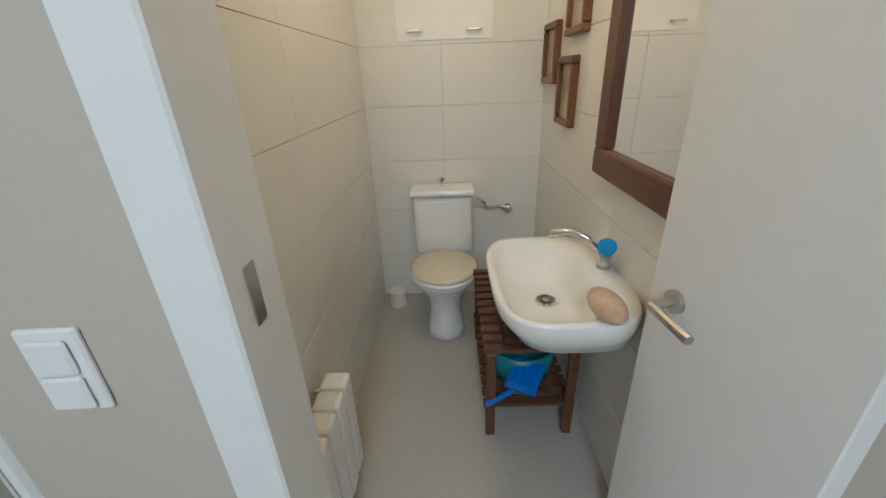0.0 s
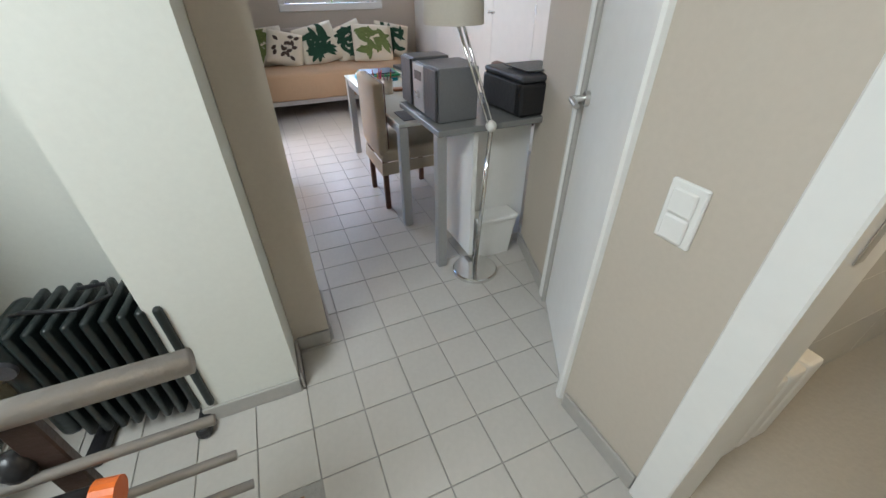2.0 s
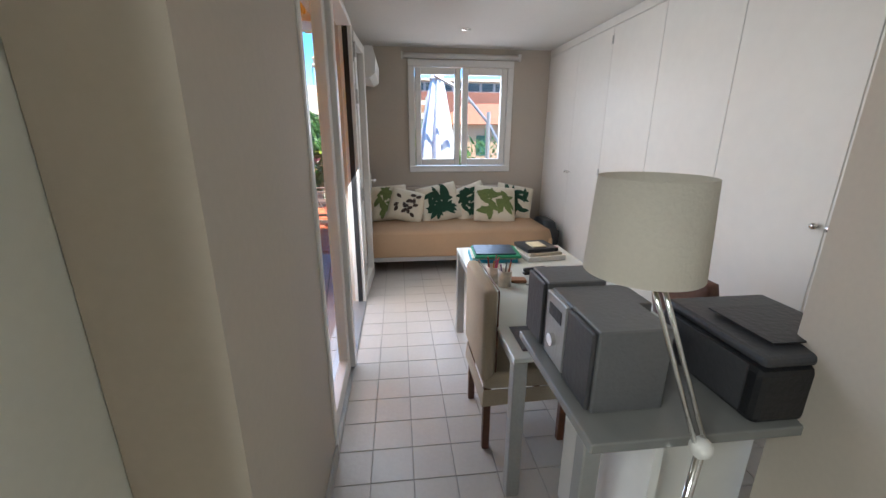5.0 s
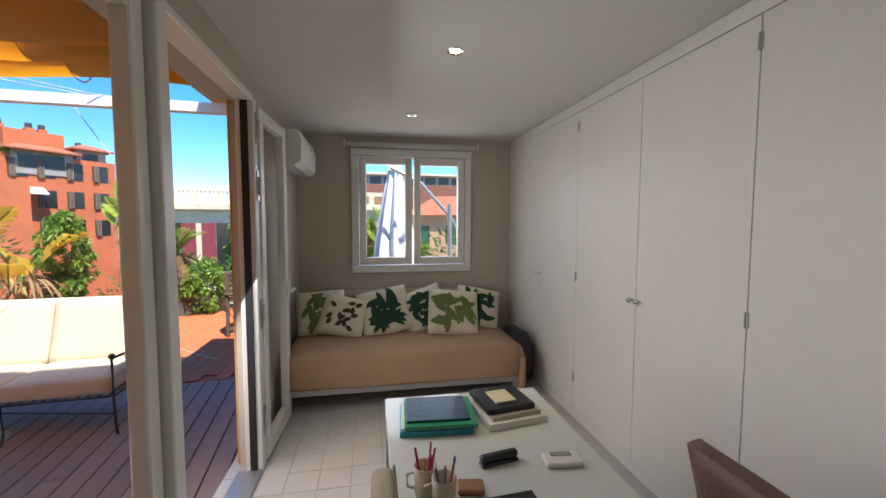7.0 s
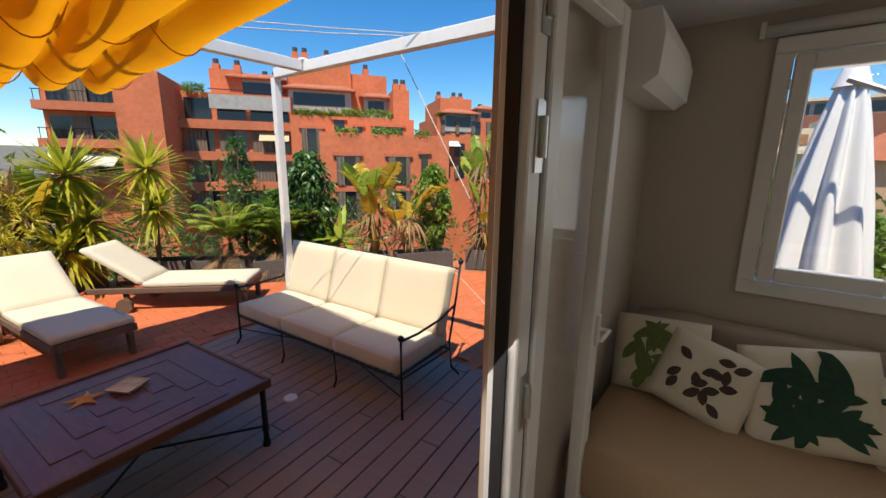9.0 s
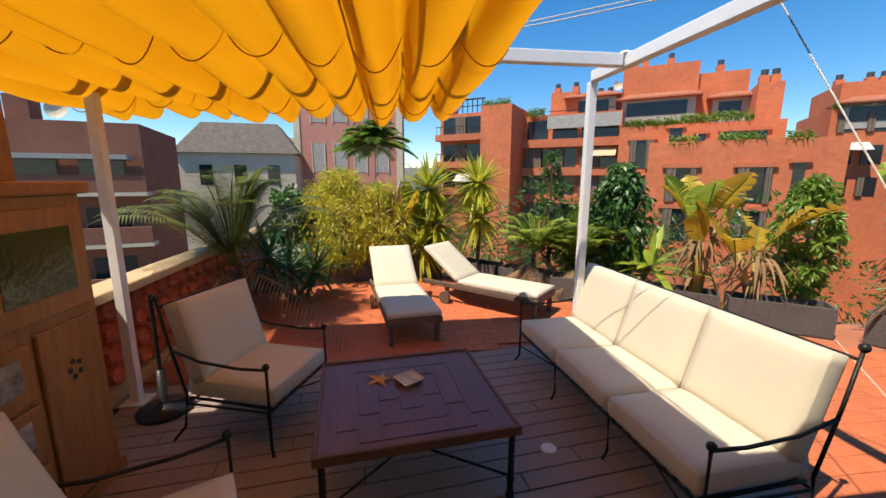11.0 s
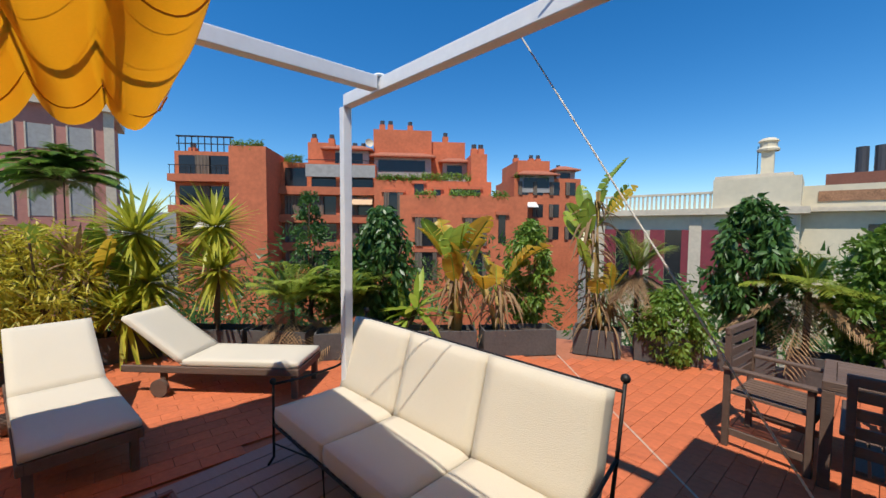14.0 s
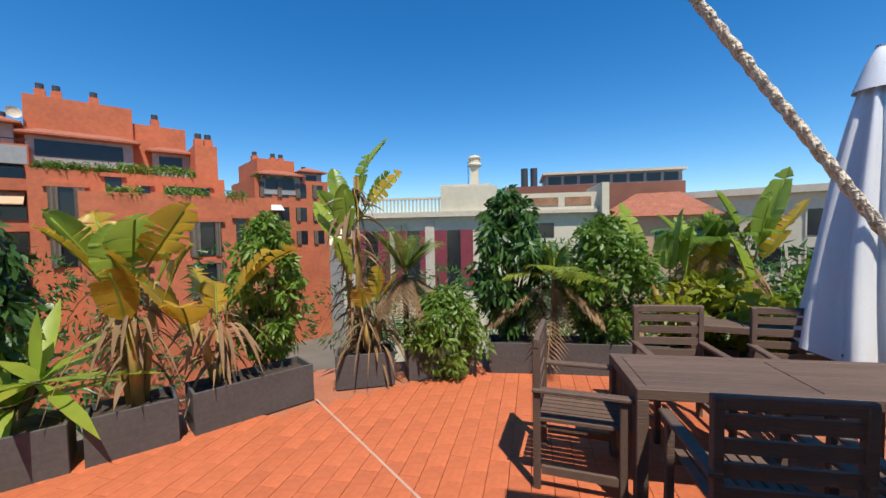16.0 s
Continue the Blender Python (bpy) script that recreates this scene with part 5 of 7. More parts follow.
for k in range(3):
    z = 0.14 + k * 0.31
    d = part("drawer", B(0.46, 0.97, 0.001, 0.026, z, z + 0.28, bevel=0.004), WOOD_PINE, cab)
    part("pane", B(0.53, 0.90, 0.0265, 0.030, z + 0.07, z + 0.23), mat("shell_filled_glass", (0.20, 0.17, 0.13), 0.1, grain=16, vary=0.7, light=(0.7, 0.62, 0.5)), d)
    part("knob", ball(bmesh.new(), (0.715, 0.04, z + 0.04), 0.016), WOOD_PINE, d)
cb = thing("wooden_crate", (-1.62, 2.28, ZT + 1.79), "plain wooden crate with a hand hole on the cabinet", "crate")
part("crate", B(0, 0.6, -0.38, 0.0, 0, 0.42, bevel=0.004), WOOD_PINE, cb)
# The crate is solid; a black plate shows the hand hole's dark inside.
part("hand_hole", B(0.10, 0.20, 0.0005, 0.003, 0.20, 0.27), BLACK, cb)
st = thing("parasol_stand", (-2.53, 2.25, ZT), "round black cast umbrella base with a short tube", "umbrella base")
part("disc", lathe(bmesh.new(), [(0.0, 0.0), (0.19, 0.0), (0.19, 0.03), (0.05, 0.06), (0.03, 0.08), (0.03, 0.35), (0.0, 0.35)], seg=32), BLACK, st, smooth=True)
part("pole", C((0, 0, 0.35), (0, 0, 0.95), 0.014), IRON, st)

# lattice parapet beside the cabinet, one clay piece after another
par = thing("parapet", (-2.9, 1.72, ZT), "low wall of open clay lattice with an ochre coping", "parapet", kind="structure")
part("base", B(-3.9, 0.9, -0.08, 0.08, 0, 0.12), WALL_OUT, par)
part("coping", B(-3.95, 0.95, -0.14, 0.14, 0.86, 0.94, bevel=0.01), mat("coping_stone", (0.55, 0.40, 0.22), 0.85, grain=30, vary=0.15), par)
lat = C((0, -0.07, 0), (0, 0.07, 0), 0.092, seg=10, caps=False)
cyl(lat, (0, -0.07, 0), (0, 0.07, 0), 0.070, seg=10, caps=False)
first = part("clay_ring", lat, TERRA, par)
first.location = (-3.8, 0, 0.214)
for i in range(25):
    for j in range(4):
        if i or j:
            o = new("clay_ring", first.data)
            o.parent, o.location = par, (-3.8 + 0.187 * i, 0, 0.214 + 0.185 * j)

# dining corner
def slat_chair(at, rz, label):
    t = thing("slatted_chair", at, label, "garden chair", "teak chairs round the table", rz=rz)
    for s in (-1, 1):
        part("front_leg", B(s * 0.26 - 0.02, s * 0.26 + 0.02, -0.02, 0.025, 0, 0.62, bevel=0.004), WOOD_GREY, t)
        part("back_leg", box(bmesh.new(), s * 0.26 - 0.02, s * 0.26 + 0.02, 0.48, 0.525, 0, 0.95, bevel=0.004), WOOD_GREY, t)
        part("armrest", B(s * 0.27 - 0.03, s * 0.27 + 0.03, -0.05, 0.53, 0.622, 0.648, bevel=0.006), WOOD_GREY, t)
        part("stretcher", B(s * 0.26 - 0.012, s * 0.26 + 0.012, 0.03, 0.475, 0.10, 0.15), WOOD_GREY, t)
    part("seat_rail", B(-0.24, 0.24, -0.01, 0.015, 0.37, 0.42), WOOD_GREY, t)
    for k in range(8):
        part("seat_slat", B(-0.235 + k * 0.06, -0.19 + k * 0.06, -0.02, 0.49, 0.421, 0.44), WOOD_GREY, t)
    for z in (0.52, 0.62, 0.72, 0.82):
        part("back_slat", B(-0.239, 0.239, 0.49, 0.51, z, z + 0.06), WOOD_GREY, t)
    part("top_rail", B(-0.285, 0.285, 0.485, 0.52, 0.90, 0.96, bevel=0.006), WOOD_GREY, t)
    return t
def slat_table(at, L, W, Hh, rz, label):
    t = thing("slatted_table", at, label, "garden table", rz=rz)
    n = int(W / 0.095)
    for k in range(n):
        for a, b in ((0.07, L / 2 - 0.004), (L / 2 + 0.004, L - 0.07)):
            part("plank", B(a, b, 0.06 + k * (W - 0.12) / n, 0.06 + (k + 0.94) * (W - 0.12) / n, Hh - 0.025, Hh, bevel=0.002), WOOD_GREY, t)
    for y in (0.0, W - 0.055):
        part("edge", B(0, L, y, y + 0.055, Hh - 0.06, Hh + 0.002, bevel=0.004), WOOD_GREY, t)
    for x in (0.0, L - 0.065):
        part("edge", B(x, x + 0.065, 0.056, W - 0.056, Hh - 0.06, Hh + 0.003, bevel=0.004), WOOD_GREY, t)
        for y in (0.0, W - 0.07):
            part("leg", B(x, x + 0.065, y, y + 0.07, 0, Hh - 0.061, bevel=0.004), WOOD_GREY, t)
        for k in range(9):
            part("end_slat", B(x + 0.02, x + 0.045, 0.09 + k * (W - 0.2) / 9, 0.12 + k * (W - 0.2) / 9, 0.12, Hh - 0.062), WOOD_GREY, t)
    return t
slat_table((-0.40, 8.0, ZT), 1.9, 0.64, 0.73, 3, "weathered slatted wooden dining table on the terrace")
slat_table((0.50, 9.78, ZT), 0.85, 0.45, 0.70, -12, "small weathered slatted side table")
slat_chair((-0.42, 8.34, ZT), 84, "weathered slatted wooden armchair beside the table")
slat_chair((0.00, 7.93, ZT), 182, "dark slatted wooden armchair at the table")
slat_chair((0.72, 7.90, ZT), 178, "dark slatted wooden armchair at the table")
slat_chair((0.2, 8.85, ZT), 4, "weathered slatted wooden armchair at the table")
slat_chair((1.05, 8.85, ZT), -3, "weathered slatted wooden armchair at the table")
um = thing("closed_umbrella", (1.56, 9.28, ZT), "closed white garden umbrella hanging in folds", "umbrella")
part("pole", C((0, 0, 0), (0, 0, 2.95), 0.03), ALU, um)
bm = bmesh.new()
rings = []
for i in range(22):
    u = i / 21
    z = 0.62 + u * 2.15
    rad_ = 0.32 * (1 - u) ** 0.75 + 0.05
    rings.append([bm.verts.new((rad_ * (1 + 0.28 * math.cos(8 * a + 0.6 * math.sin(4 * u))) * math.cos(a), rad_ * (1 + 0.28 * math.cos(8 * a + 0.6 * math.sin(4 * u))) * math.sin(a), z + 0.04 * math.cos(8 * a) * (1 - u))) for a in [2 * math.pi * k / 64 for k in range(64)]])
for a, b in zip(rings, rings[1:]):
    for k in range(64):
        bm.faces.new((a[k], a[(k + 1) % 64], b[(k + 1) % 64], b[k]))
part("canopy", bm, CANVASW, um, smooth=True)
part("cap", lathe(bmesh.new(), [(0.15, 2.62), (0.09, 2.80), (0.03, 2.93), (0.0, 2.96)], seg=24), CANVASW, um, smooth=True)
cr = thing("cantilever_mast", (2.45, 8.6, ZT), "curved grey steel arm of the cantilever umbrella", "umbrella arm")
part("mast", C((0, 0, 0), (0, 0, 2.0), 0.04), ALU, cr)
part("arm", T([(0.55, 0, 0.45), (0.35, 0, 1.2), (0.0, 0, 1.8), (-0.5, 0, 2.35), (-1.0, 0, 2.6)], 0.03), ALU, cr)

# tiles and boards are laid last

# ---- plants ----
def from_faces(name, verts, faces, material, parent, label="", smooth=True):
    me = bpy.data.meshes.new(name)
    me.from_pydata(verts, [], faces)
    me.materials.append(material)
    if smooth:
        me.polygons.foreach_set("use_smooth", [True] * len(me.polygons))
    ob = new(name, me)
    ob.parent = parent
    if label:
        tagged(ob, label)
    return ob


def blade(V, F, p, d, up, L, W, droop=0.0, n=3, fold=0.15):
    """One leaf: a tapered blade with a folded midrib, drooping along its length."""
    d, up = d.normalized(), up
    side = d.cross(up)
    side = side.normalized() if side.length > 1e-4 else Vector((1, 0, 0))
    nrm = side.cross(d).normalized()
    base = len(V)
    for i in range(n + 1):
        u = i / n
        c = p + d * (L * u) + Vector((0, 0, -droop * L * u * u))
        w = W * (math.sin(math.pi * (0.12 + 0.88 * u)) ** 0.8 if i < n else 0.02)
        V += [tuple(c - side * w + nrm * fold * w), tuple(c), tuple(c + side * w + nrm * fold * w)]
    for i in range(n):
        a = base + 3 * i
        F += [(a, a + 3, a + 4, a + 1), (a + 1, a + 4, a + 5, a + 2)]


def rv(r):
    while True:
        v = Vector((r.uniform(-1, 1), r.uniform(-1, 1), r.uniform(-1, 1)))
        if 0.05 < v.length < 1:
            return v.normalized()


def shrub(name, at, rx, h, leafL, leafW, n, material, label, seed, low=0.0, limbs=7, droop=0.25, hang=0.0):
    r = random.Random(seed)
    t = thing(name, at, label, "plant", "terrace plants")
    bm = bmesh.new()
    tips = []
    tube(bm, [(0, 0, 0), (0.03, 0.02, h * 0.3), (0.0, 0.05, h * 0.55)], 0.02 + 0.008 * h, seg=6)
    for k in range(limbs):
        a = r.uniform(0, 6.28)
        q = Vector((math.cos(a) * rx * r.uniform(0.4, 0.8), math.sin(a) * rx * r.uniform(0.4, 0.8), h * r.uniform(0.35, 0.92)))
        tube(bm, [(0, 0, h * r.uniform(0.05, 0.35)), q * 0.55 + Vector((0, 0, 0.05)), q], 0.012, seg=5)
    part("trunk", bm, TRUNK, t)
    clumps = []
    for k in range(max(14, n // 45)):
        u = rv(r)
        z = low + (h - low) * (0.5 + 0.5 * u.z)
        taper = 1 - 0.35 * max(0.0, (z - h * 0.55) / (h * 0.45))
        f = r.uniform(0.55, 1.0)
        clumps.append((Vector((u.x * rx * f * taper, u.y * rx * f * taper, z)), r.uniform(0.16, 0.32) * rx))
    V, F = [], []
    for k in range(n):
        c, rad = clumps[k % len(clumps)]
        o = rv(r)
        p = c + o * rad * r.uniform(0.5, 1.0)
        d = (o + rv(r) * 0.6 + Vector((0, 0, -hang))).normalized()
        blade(V, F, p, d, rv(r), leafL * r.uniform(0.65, 1.25), leafW * r.uniform(0.8, 1.2), droop, n=2)
    from_faces("crown", V, F, material, t)
    return t


def palm(name, at, h, n, L, leaflet, material, label, seed, droop=0.55, pairs=22, dry=0, width=0.012, stems=1, low=0.25):
    r = random.Random(seed)
    t = thing(name, at, label, "palm", "terrace plants")
    bm = bmesh.new()
    for s in range(stems):
        a = 6.28 * s / stems
        o = Vector((math.cos(a), math.sin(a), 0)) * (0.09 if stems > 1 else 0)
        tube(bm, [o, o * 1.4 + Vector((0, 0, h * 0.5)), o * 1.8 + Vector((0, 0, h))], 0.035, seg=7)
    part("trunk", bm, TRUNK, t)
    for lot, mtl in ((n, material), (dry, DRY)):
        V, F = [], []
        for k in range(lot):
            a = 2.4 * k + r.uniform(-0.3, 0.3)
            el = r.uniform(low, 1.42) if mtl is material else r.uniform(-0.9, -0.1)
            d0 = Vector((math.cos(a) * math.cos(el), math.sin(a) * math.cos(el), math.sin(el)))
            Lk = L * r.uniform(0.75, 1.15)
            pts = [Vector((0, 0, h)) + d0 * Lk * u + Vector((0, 0, -droop * Lk * u ** 2.2)) for u in [i / pairs for i in range(pairs + 1)]]
            for i in range(pairs):
                tan = (pts[i + 1] - pts[i]).normalized()
                side = tan.cross(Vector((0, 0, 1)))
                side = side.normalized() if side.length > 1e-3 else Vector((1, 0, 0))
                u = i / pairs
                ll = leaflet * (0.35 + 0.9 * math.sin(math.pi * (0.15 + 0.8 * u)))
                b = len(V)
                V += [tuple(pts[i] + side * 0.006), tuple(pts[i] - side * 0.006), tuple(pts[i + 1] - side * 0.005), tuple(pts[i + 1] + side * 0.005)]
                F.append((b, b + 1, b + 2, b + 3))
                if u > 0.12:
                    for s in (-1, 1):
                        blade(V, F, pts[i], (side * s + tan * 0.7 + Vector((0, 0, 0.15))), Vector((0, 0, 1)), ll * r.uniform(0.8, 1.15), width, 0.35, n=2)
        if lot:
            from_faces("fronds" if mtl is material else "dry_fronds", V, F, mtl, t, "" if mtl is material else "hanging dry brown fronds")
    return t


def yucca(at, heads, label, seed, material=None, L=0.48, W=0.018, n=90):
    r = random.Random(seed)
    t = thing("yucca", at, label, "yucca", "terrace plants")
    bm = bmesh.new()
    V, F = [], []
    for (x, y, z) in heads:
        tube(bm, [(0, 0, 0), (x * 0.6, y * 0.6, z * 0.5), (x, y, z)], 0.035, seg=7)
        for k in range(n):
            o = rv(r)
            o.z = o.z * 0.75 + 0.25
            blade(V, F, Vector((x, y, z)) + o * 0.03, o, Vector((0, 0, 1)), L * r.uniform(0.7, 1.15), W, 0.12 + 0.25 * max(0, -o.z), n=3)
    part("trunk", bm, TRUNK, t)
    from_faces("rosette", V, F, material or G_YEL, t)


def paddle(V, F, r, p, d, L, W, sag, tears):
    """A broad leaf with a cupped blade, torn here and there from its edge to the midrib."""
    side = d.cross(Vector((0, 0, 1)))
    side = side.normalized() if side.length > 1e-3 else Vector((1, 0, 0))
    side = Matrix.Rotation(r.uniform(-0.9, 0.9), 3, d) @ side
    nrm = side.cross(d)
    flat = Vector((d.x, d.y, 0))
    N = 22

    def rib(u):
        return p + d * (L * u) + flat * (0.25 * sag * L * u * u) - Vector((0, 0, sag * L * u ** 2.3))

    for s in (-1, 1):
        i = 0
        while i < N:
            m = min(N, i + (r.randint(2, 5) if r.random() < tears else 9))
            cut = 0.10 if m - i < 8 else 0.02
            drop = r.uniform(-0.05, 0.28) * min(1.0, tears + 0.15)
            base = len(V)
            for q in range(i, m + 1):
                u = q / N
                w = W * max(0.0, math.sin(math.pi * min(1.0, 0.04 + 0.95 * u ** 0.85))) ** 0.62
                pull = cut * L * ((i + m) / 2 - q) / max(1, m - i) * 0.5
                c = rib(u)
                for f in (0.0, 0.35, 0.7, 1.0):
                    V.append(tuple(c + side * (s * w * f) + nrm * (w * (0.45 * f - 0.5 * f * f * (0.4 + drop))) + d * (0.16 * w * f + pull * f) - Vector((0, 0, drop * w * f * f)) + nrm * (0.012 * (q % 2) * f)))
            for q in range(m - i):
                for f in range(3):
                    a = base + 4 * q + f
                    F.append((a, a + 4, a + 5, a + 1))
            i = m
    return [rib(k / 6) for k in range(7)]


SHEATH = mat("yellow_brown_sheath", (0.34, 0.19, 0.05), 0.7, grain=18, vary=0.45, bump=0.15, stretch=(1, 1, 0.2), light=(0.5, 0.36, 0.1))


def banana(at, leaves, label, seed, gold=2, dry=10, h=0.8, Ls=0.85, Ws=0.15, spread=0.3, stems=3, toward=None):
    """Several leaning stems, broad leaves on stalks, and a skirt of dead leaves."""
    r = random.Random(seed)
    t = thing("banana_plant", at, label, "banana plant", "terrace plants")
    tops = []
    for s in range(stems):
        a = 6.28 * s / stems + r.uniform(-0.6, 0.6)
        o = Vector((math.cos(a), math.sin(a), 0))
        hs = h * r.uniform(0.62, 1.0) if s else h
        ln = spread * r.uniform(0.4, 1.0) if s else 0.06
        top = o * ln + Vector((0, 0, hs))
        tube_pts = [o * 0.05, o * (0.05 + ln * 0.3) + Vector((0, 0, hs * 0.5)), top]
        part("stem", T(tube_pts, 0.028 + 0.01 * r.random(), seg=8), SHEATH, t, smooth=True)
        tops.append((top, o))
    for k in range(leaves):
        top, o = tops[k % stems]
        a = 2.4 * k + r.uniform(-0.5, 0.5)
        el = r.uniform(0.9, 1.5)
        d = (Vector((math.cos(a) * math.cos(el), math.sin(a) * math.cos(el), math.sin(el))) + o * 0.25).normalized()
        L, W = Ls * r.uniform(0.7, 1.15), Ws * r.uniform(0.9, 1.3)
        p0 = top - Vector((0, 0, r.uniform(0.0, 0.3) * h))
        p1 = p0 + d * Ls * r.uniform(0.25, 0.5)
        yellow = k % max(1, leaves // gold) == 0 if gold else False
        V, F = [], []
        ribs = paddle(V, F, r, p1, d, L, W, r.uniform(0.02, 0.2) + (0.15 if yellow and k else 0.0), 0.8 if yellow else 0.4)
        lf = from_faces("large_leaf", V, F, G_GOLD if yellow else G_BAN, t, "yellowing torn leaf" if yellow else "")
        part("leaf_stalk", T([p0] + ribs[:6], 0.009, seg=6), G_BAN, lf, smooth=True)
    V, F = [], []
    for k in range(dry * 3):
        a = r.uniform(0, 6.28)
        rad = r.uniform(0.03, spread * 0.7)
        p = Vector((rad * math.cos(a), rad * math.sin(a), h * r.uniform(0.2, 0.95)))
        blade(V, F, p, Vector((math.cos(a), math.sin(a), r.uniform(-0.6, 0.7))), Vector((r.uniform(-.5, .5), r.uniform(-.5, .5), 1)), r.uniform(0.15, 0.42), r.uniform(0.006, 0.028), r.uniform(0.5, 1.5), n=5, fold=0.7)
    from_faces("dry_foliage", V, F, DRY, t, "dry brown hanging leaves")


def planter(a, b, deep=0.36, h=0.36, label="dark grey fibre-cement planter box"):
    d = Vector((b[0] - a[0], b[1] - a[1], 0))
    L = d.length
    t = thing("planter", (a[0], a[1], ZT - 0.01), label, "planter", "planters along the terrace edge", rz=math.degrees(math.atan2(d.y, d.x)))
    for bm in (B(0, L, 0, 0.025, 0, h, bevel=0.004), B(0, L, deep - 0.025, deep, 0, h, bevel=0.004), B(0, 0.025, 0.026, deep - 0.026, 0, h, bevel=0.004), B(L - 0.025, L, 0.026, deep - 0.026, 0, h, bevel=0.004)):
        part("panel", bm, PLANTER, t)
    part("soil", B(0.026, L - 0.026, 0.026, deep - 0.026, 0.01, h - 0.06), SOIL, t)


for a, b in (((-6.15, 2.9), (-5.7, 1.95)), ((-6.42, 3.9), (-6.18, 2.95)), ((-6.45, 4.95), (-6.45, 3.95)), ((-5.75, 5.75), (-6.4, 5.02)), ((-5.1, 6.35), (-5.7, 5.8))):
    planter(b, a)
for a, b in (((-4.95, 6.40), (-4.45, 7.2)), ((-4.42, 7.28), (-4.12, 7.64)), ((-4.07, 7.70), (-3.72, 8.14)), ((-3.66, 8.22), (-3.09, 9.06)), ((-2.98, 9.29), (-2.42, 9.55)), ((-2.30, 9.66), (-1.6, 10.0)), ((-1.47, 10.06), (-0.93, 10.12)), ((-0.85, 10.14), (0.1, 10.2)), ((0.18, 10.2), (1.1, 10.2)), ((1.2, 10.2), (2.2, 10.2))):
    planter(a, b)

PZ = ZT + 0.28
palm("feathery_palm", (-4.35, 2.15, ZT), 0.75, 44, 1.85, 0.36, G_OLIVE, "tall feathery palm with drooping dry fronds", 1, droop=0.42, pairs=40, dry=4, width=0.007, stems=4, low=0.85)
yucca((-5.25, 2.55, ZT), [(0, 0, 0.5), (0.3, -0.2, 0.75), (-0.2, 0.3, 0.4)], "dark green strap-leaved plant beside the planter", 2, G_DARK, 0.6, 0.022, 70)
shrub("round_shrub", (-6.3, 2.3, PZ), 0.42, 1.35, 0.08, 0.028, 1500, G_DARK, "dense dark green shrub", 3, low=0.5)
shrub("golden_bamboo", (-6.6, 3.15, PZ), 0.85, 1.55, 0.11, 0.011, 7000, G_BAM, "dense golden yellow bamboo bush", 4, limbs=14, hang=0.2)
shrub("golden_bamboo", (-6.6, 3.85, PZ), 0.65, 1.40, 0.11, 0.011, 4000, G_BAM, "dense golden yellow bamboo bush", 5, limbs=12, hang=0.2)
yucca((-6.55, 4.72, PZ), [(0, 0, 1.35), (0.05, 0.1, 0.7), (0.1, -0.15, 0.3)], "tall yellow-green yucca with spiky rosettes", 6, None, 0.72, 0.027, 170)
yucca((-6.2, 5.55, PZ), [(0, 0, 1.45), (0.1, 0.0, 0.85)], "tall yellow-green yucca with spiky rosettes", 7, None, 0.66, 0.025, 170)
banana((-6.7, 4.35, PZ), 5, "banana plant with broad pale leaves", 8, gold=1, dry=4, h=0.7, Ls=0.75, Ws=0.13, stems=2)
yucca((-6.6, 4.15, PZ), [(0, 0, 1.0)], "bronze-leaved cordyline between the bushes", 31, DRY, 0.5, 0.03, 50)
palm("areca_palm", (-5.55, 6.35, PZ), 0.3, 24, 1.1, 0.26, G_LIME, "bushy areca palm with arching fronds", 9, droop=0.42, pairs=28, dry=6, width=0.011, low=0.7)
palm("areca_palm", (-5.05, 6.95, PZ), 0.25, 24, 1.05, 0.25, G_LIME, "bushy areca palm with arching fronds", 10, droop=0.42, pairs=28, dry=8, width=0.011, low=0.7)
shrub("ficus_tree", (-5.15, 7.55, PZ), 0.50, 1.66, 0.10, 0.024, 5200, G_DARK, "clipped dark green weeping fig", 11, low=0.1, hang=0.7)
shrub("cypress_tree", (-5.9, 6.75, PZ), 0.27, 1.95, 0.06, 0.012, 3600, G_DARK, "narrow dark green evergreen", 12, low=0.1, hang=-0.5)
shrub("leafy_shrub", (-5.6, 7.15, PZ), 0.42, 1.0, 0.09, 0.022, 2200, G_MID, "low green shrub under the fig", 32, hang=0.2)
yucca((-4.62, 7.62, PZ), [(0, 0, 0.15), (0.1, 0.1, 0.3)], "strap-leaved bird of paradise plant", 13, G_BAN, 0.72, 0.06, 20)
banana((-4.10, 8.12, PZ), 13, "banana plant with yellowing broad leaves", 14, gold=5, dry=14, h=1.0, Ls=0.68, Ws=0.145, spread=0.34, stems=5)
banana((-3.80, 8.66, PZ), 6, "banana plant with yellowing broad leaves", 15, gold=4, dry=20, h=0.72, Ls=0.62, Ws=0.15, spread=0.3, stems=3)
shrub("upright_shrub", (-3.62, 9.15, PZ), 0.33, 1.6, 0.075, 0.016, 4200, G_MID, "upright bright green shrub", 16, low=0.05, hang=0.4)
banana((-2.95, 9.72, PZ), 10, "tall banana plant with dead brown leaves below", 17, gold=2, dry=30, h=1.98, Ls=0.56, Ws=0.125, spread=0.16, stems=3)
palm("fan_palm", (-2.45, 10.05, PZ), 0.85, 16, 0.72, 0.22, G_LIME, "small palm above a skirt of dry fronds", 18, droop=0.25, pairs=24, dry=10, width=0.010)
banana((-2.72, 9.66, PZ), 7, "low banana plant with yellow leaves", 19, gold=4, dry=22, h=0.55, Ls=0.42, Ws=0.11, spread=0.34, stems=4)
shrub("hanging_shrub", (-1.95, 9.95, PZ - 0.2), 0.45, 0.85, 0.07, 0.014, 4200, G_MID, "light green shrub spilling over its planter", 20, hang=0.6)
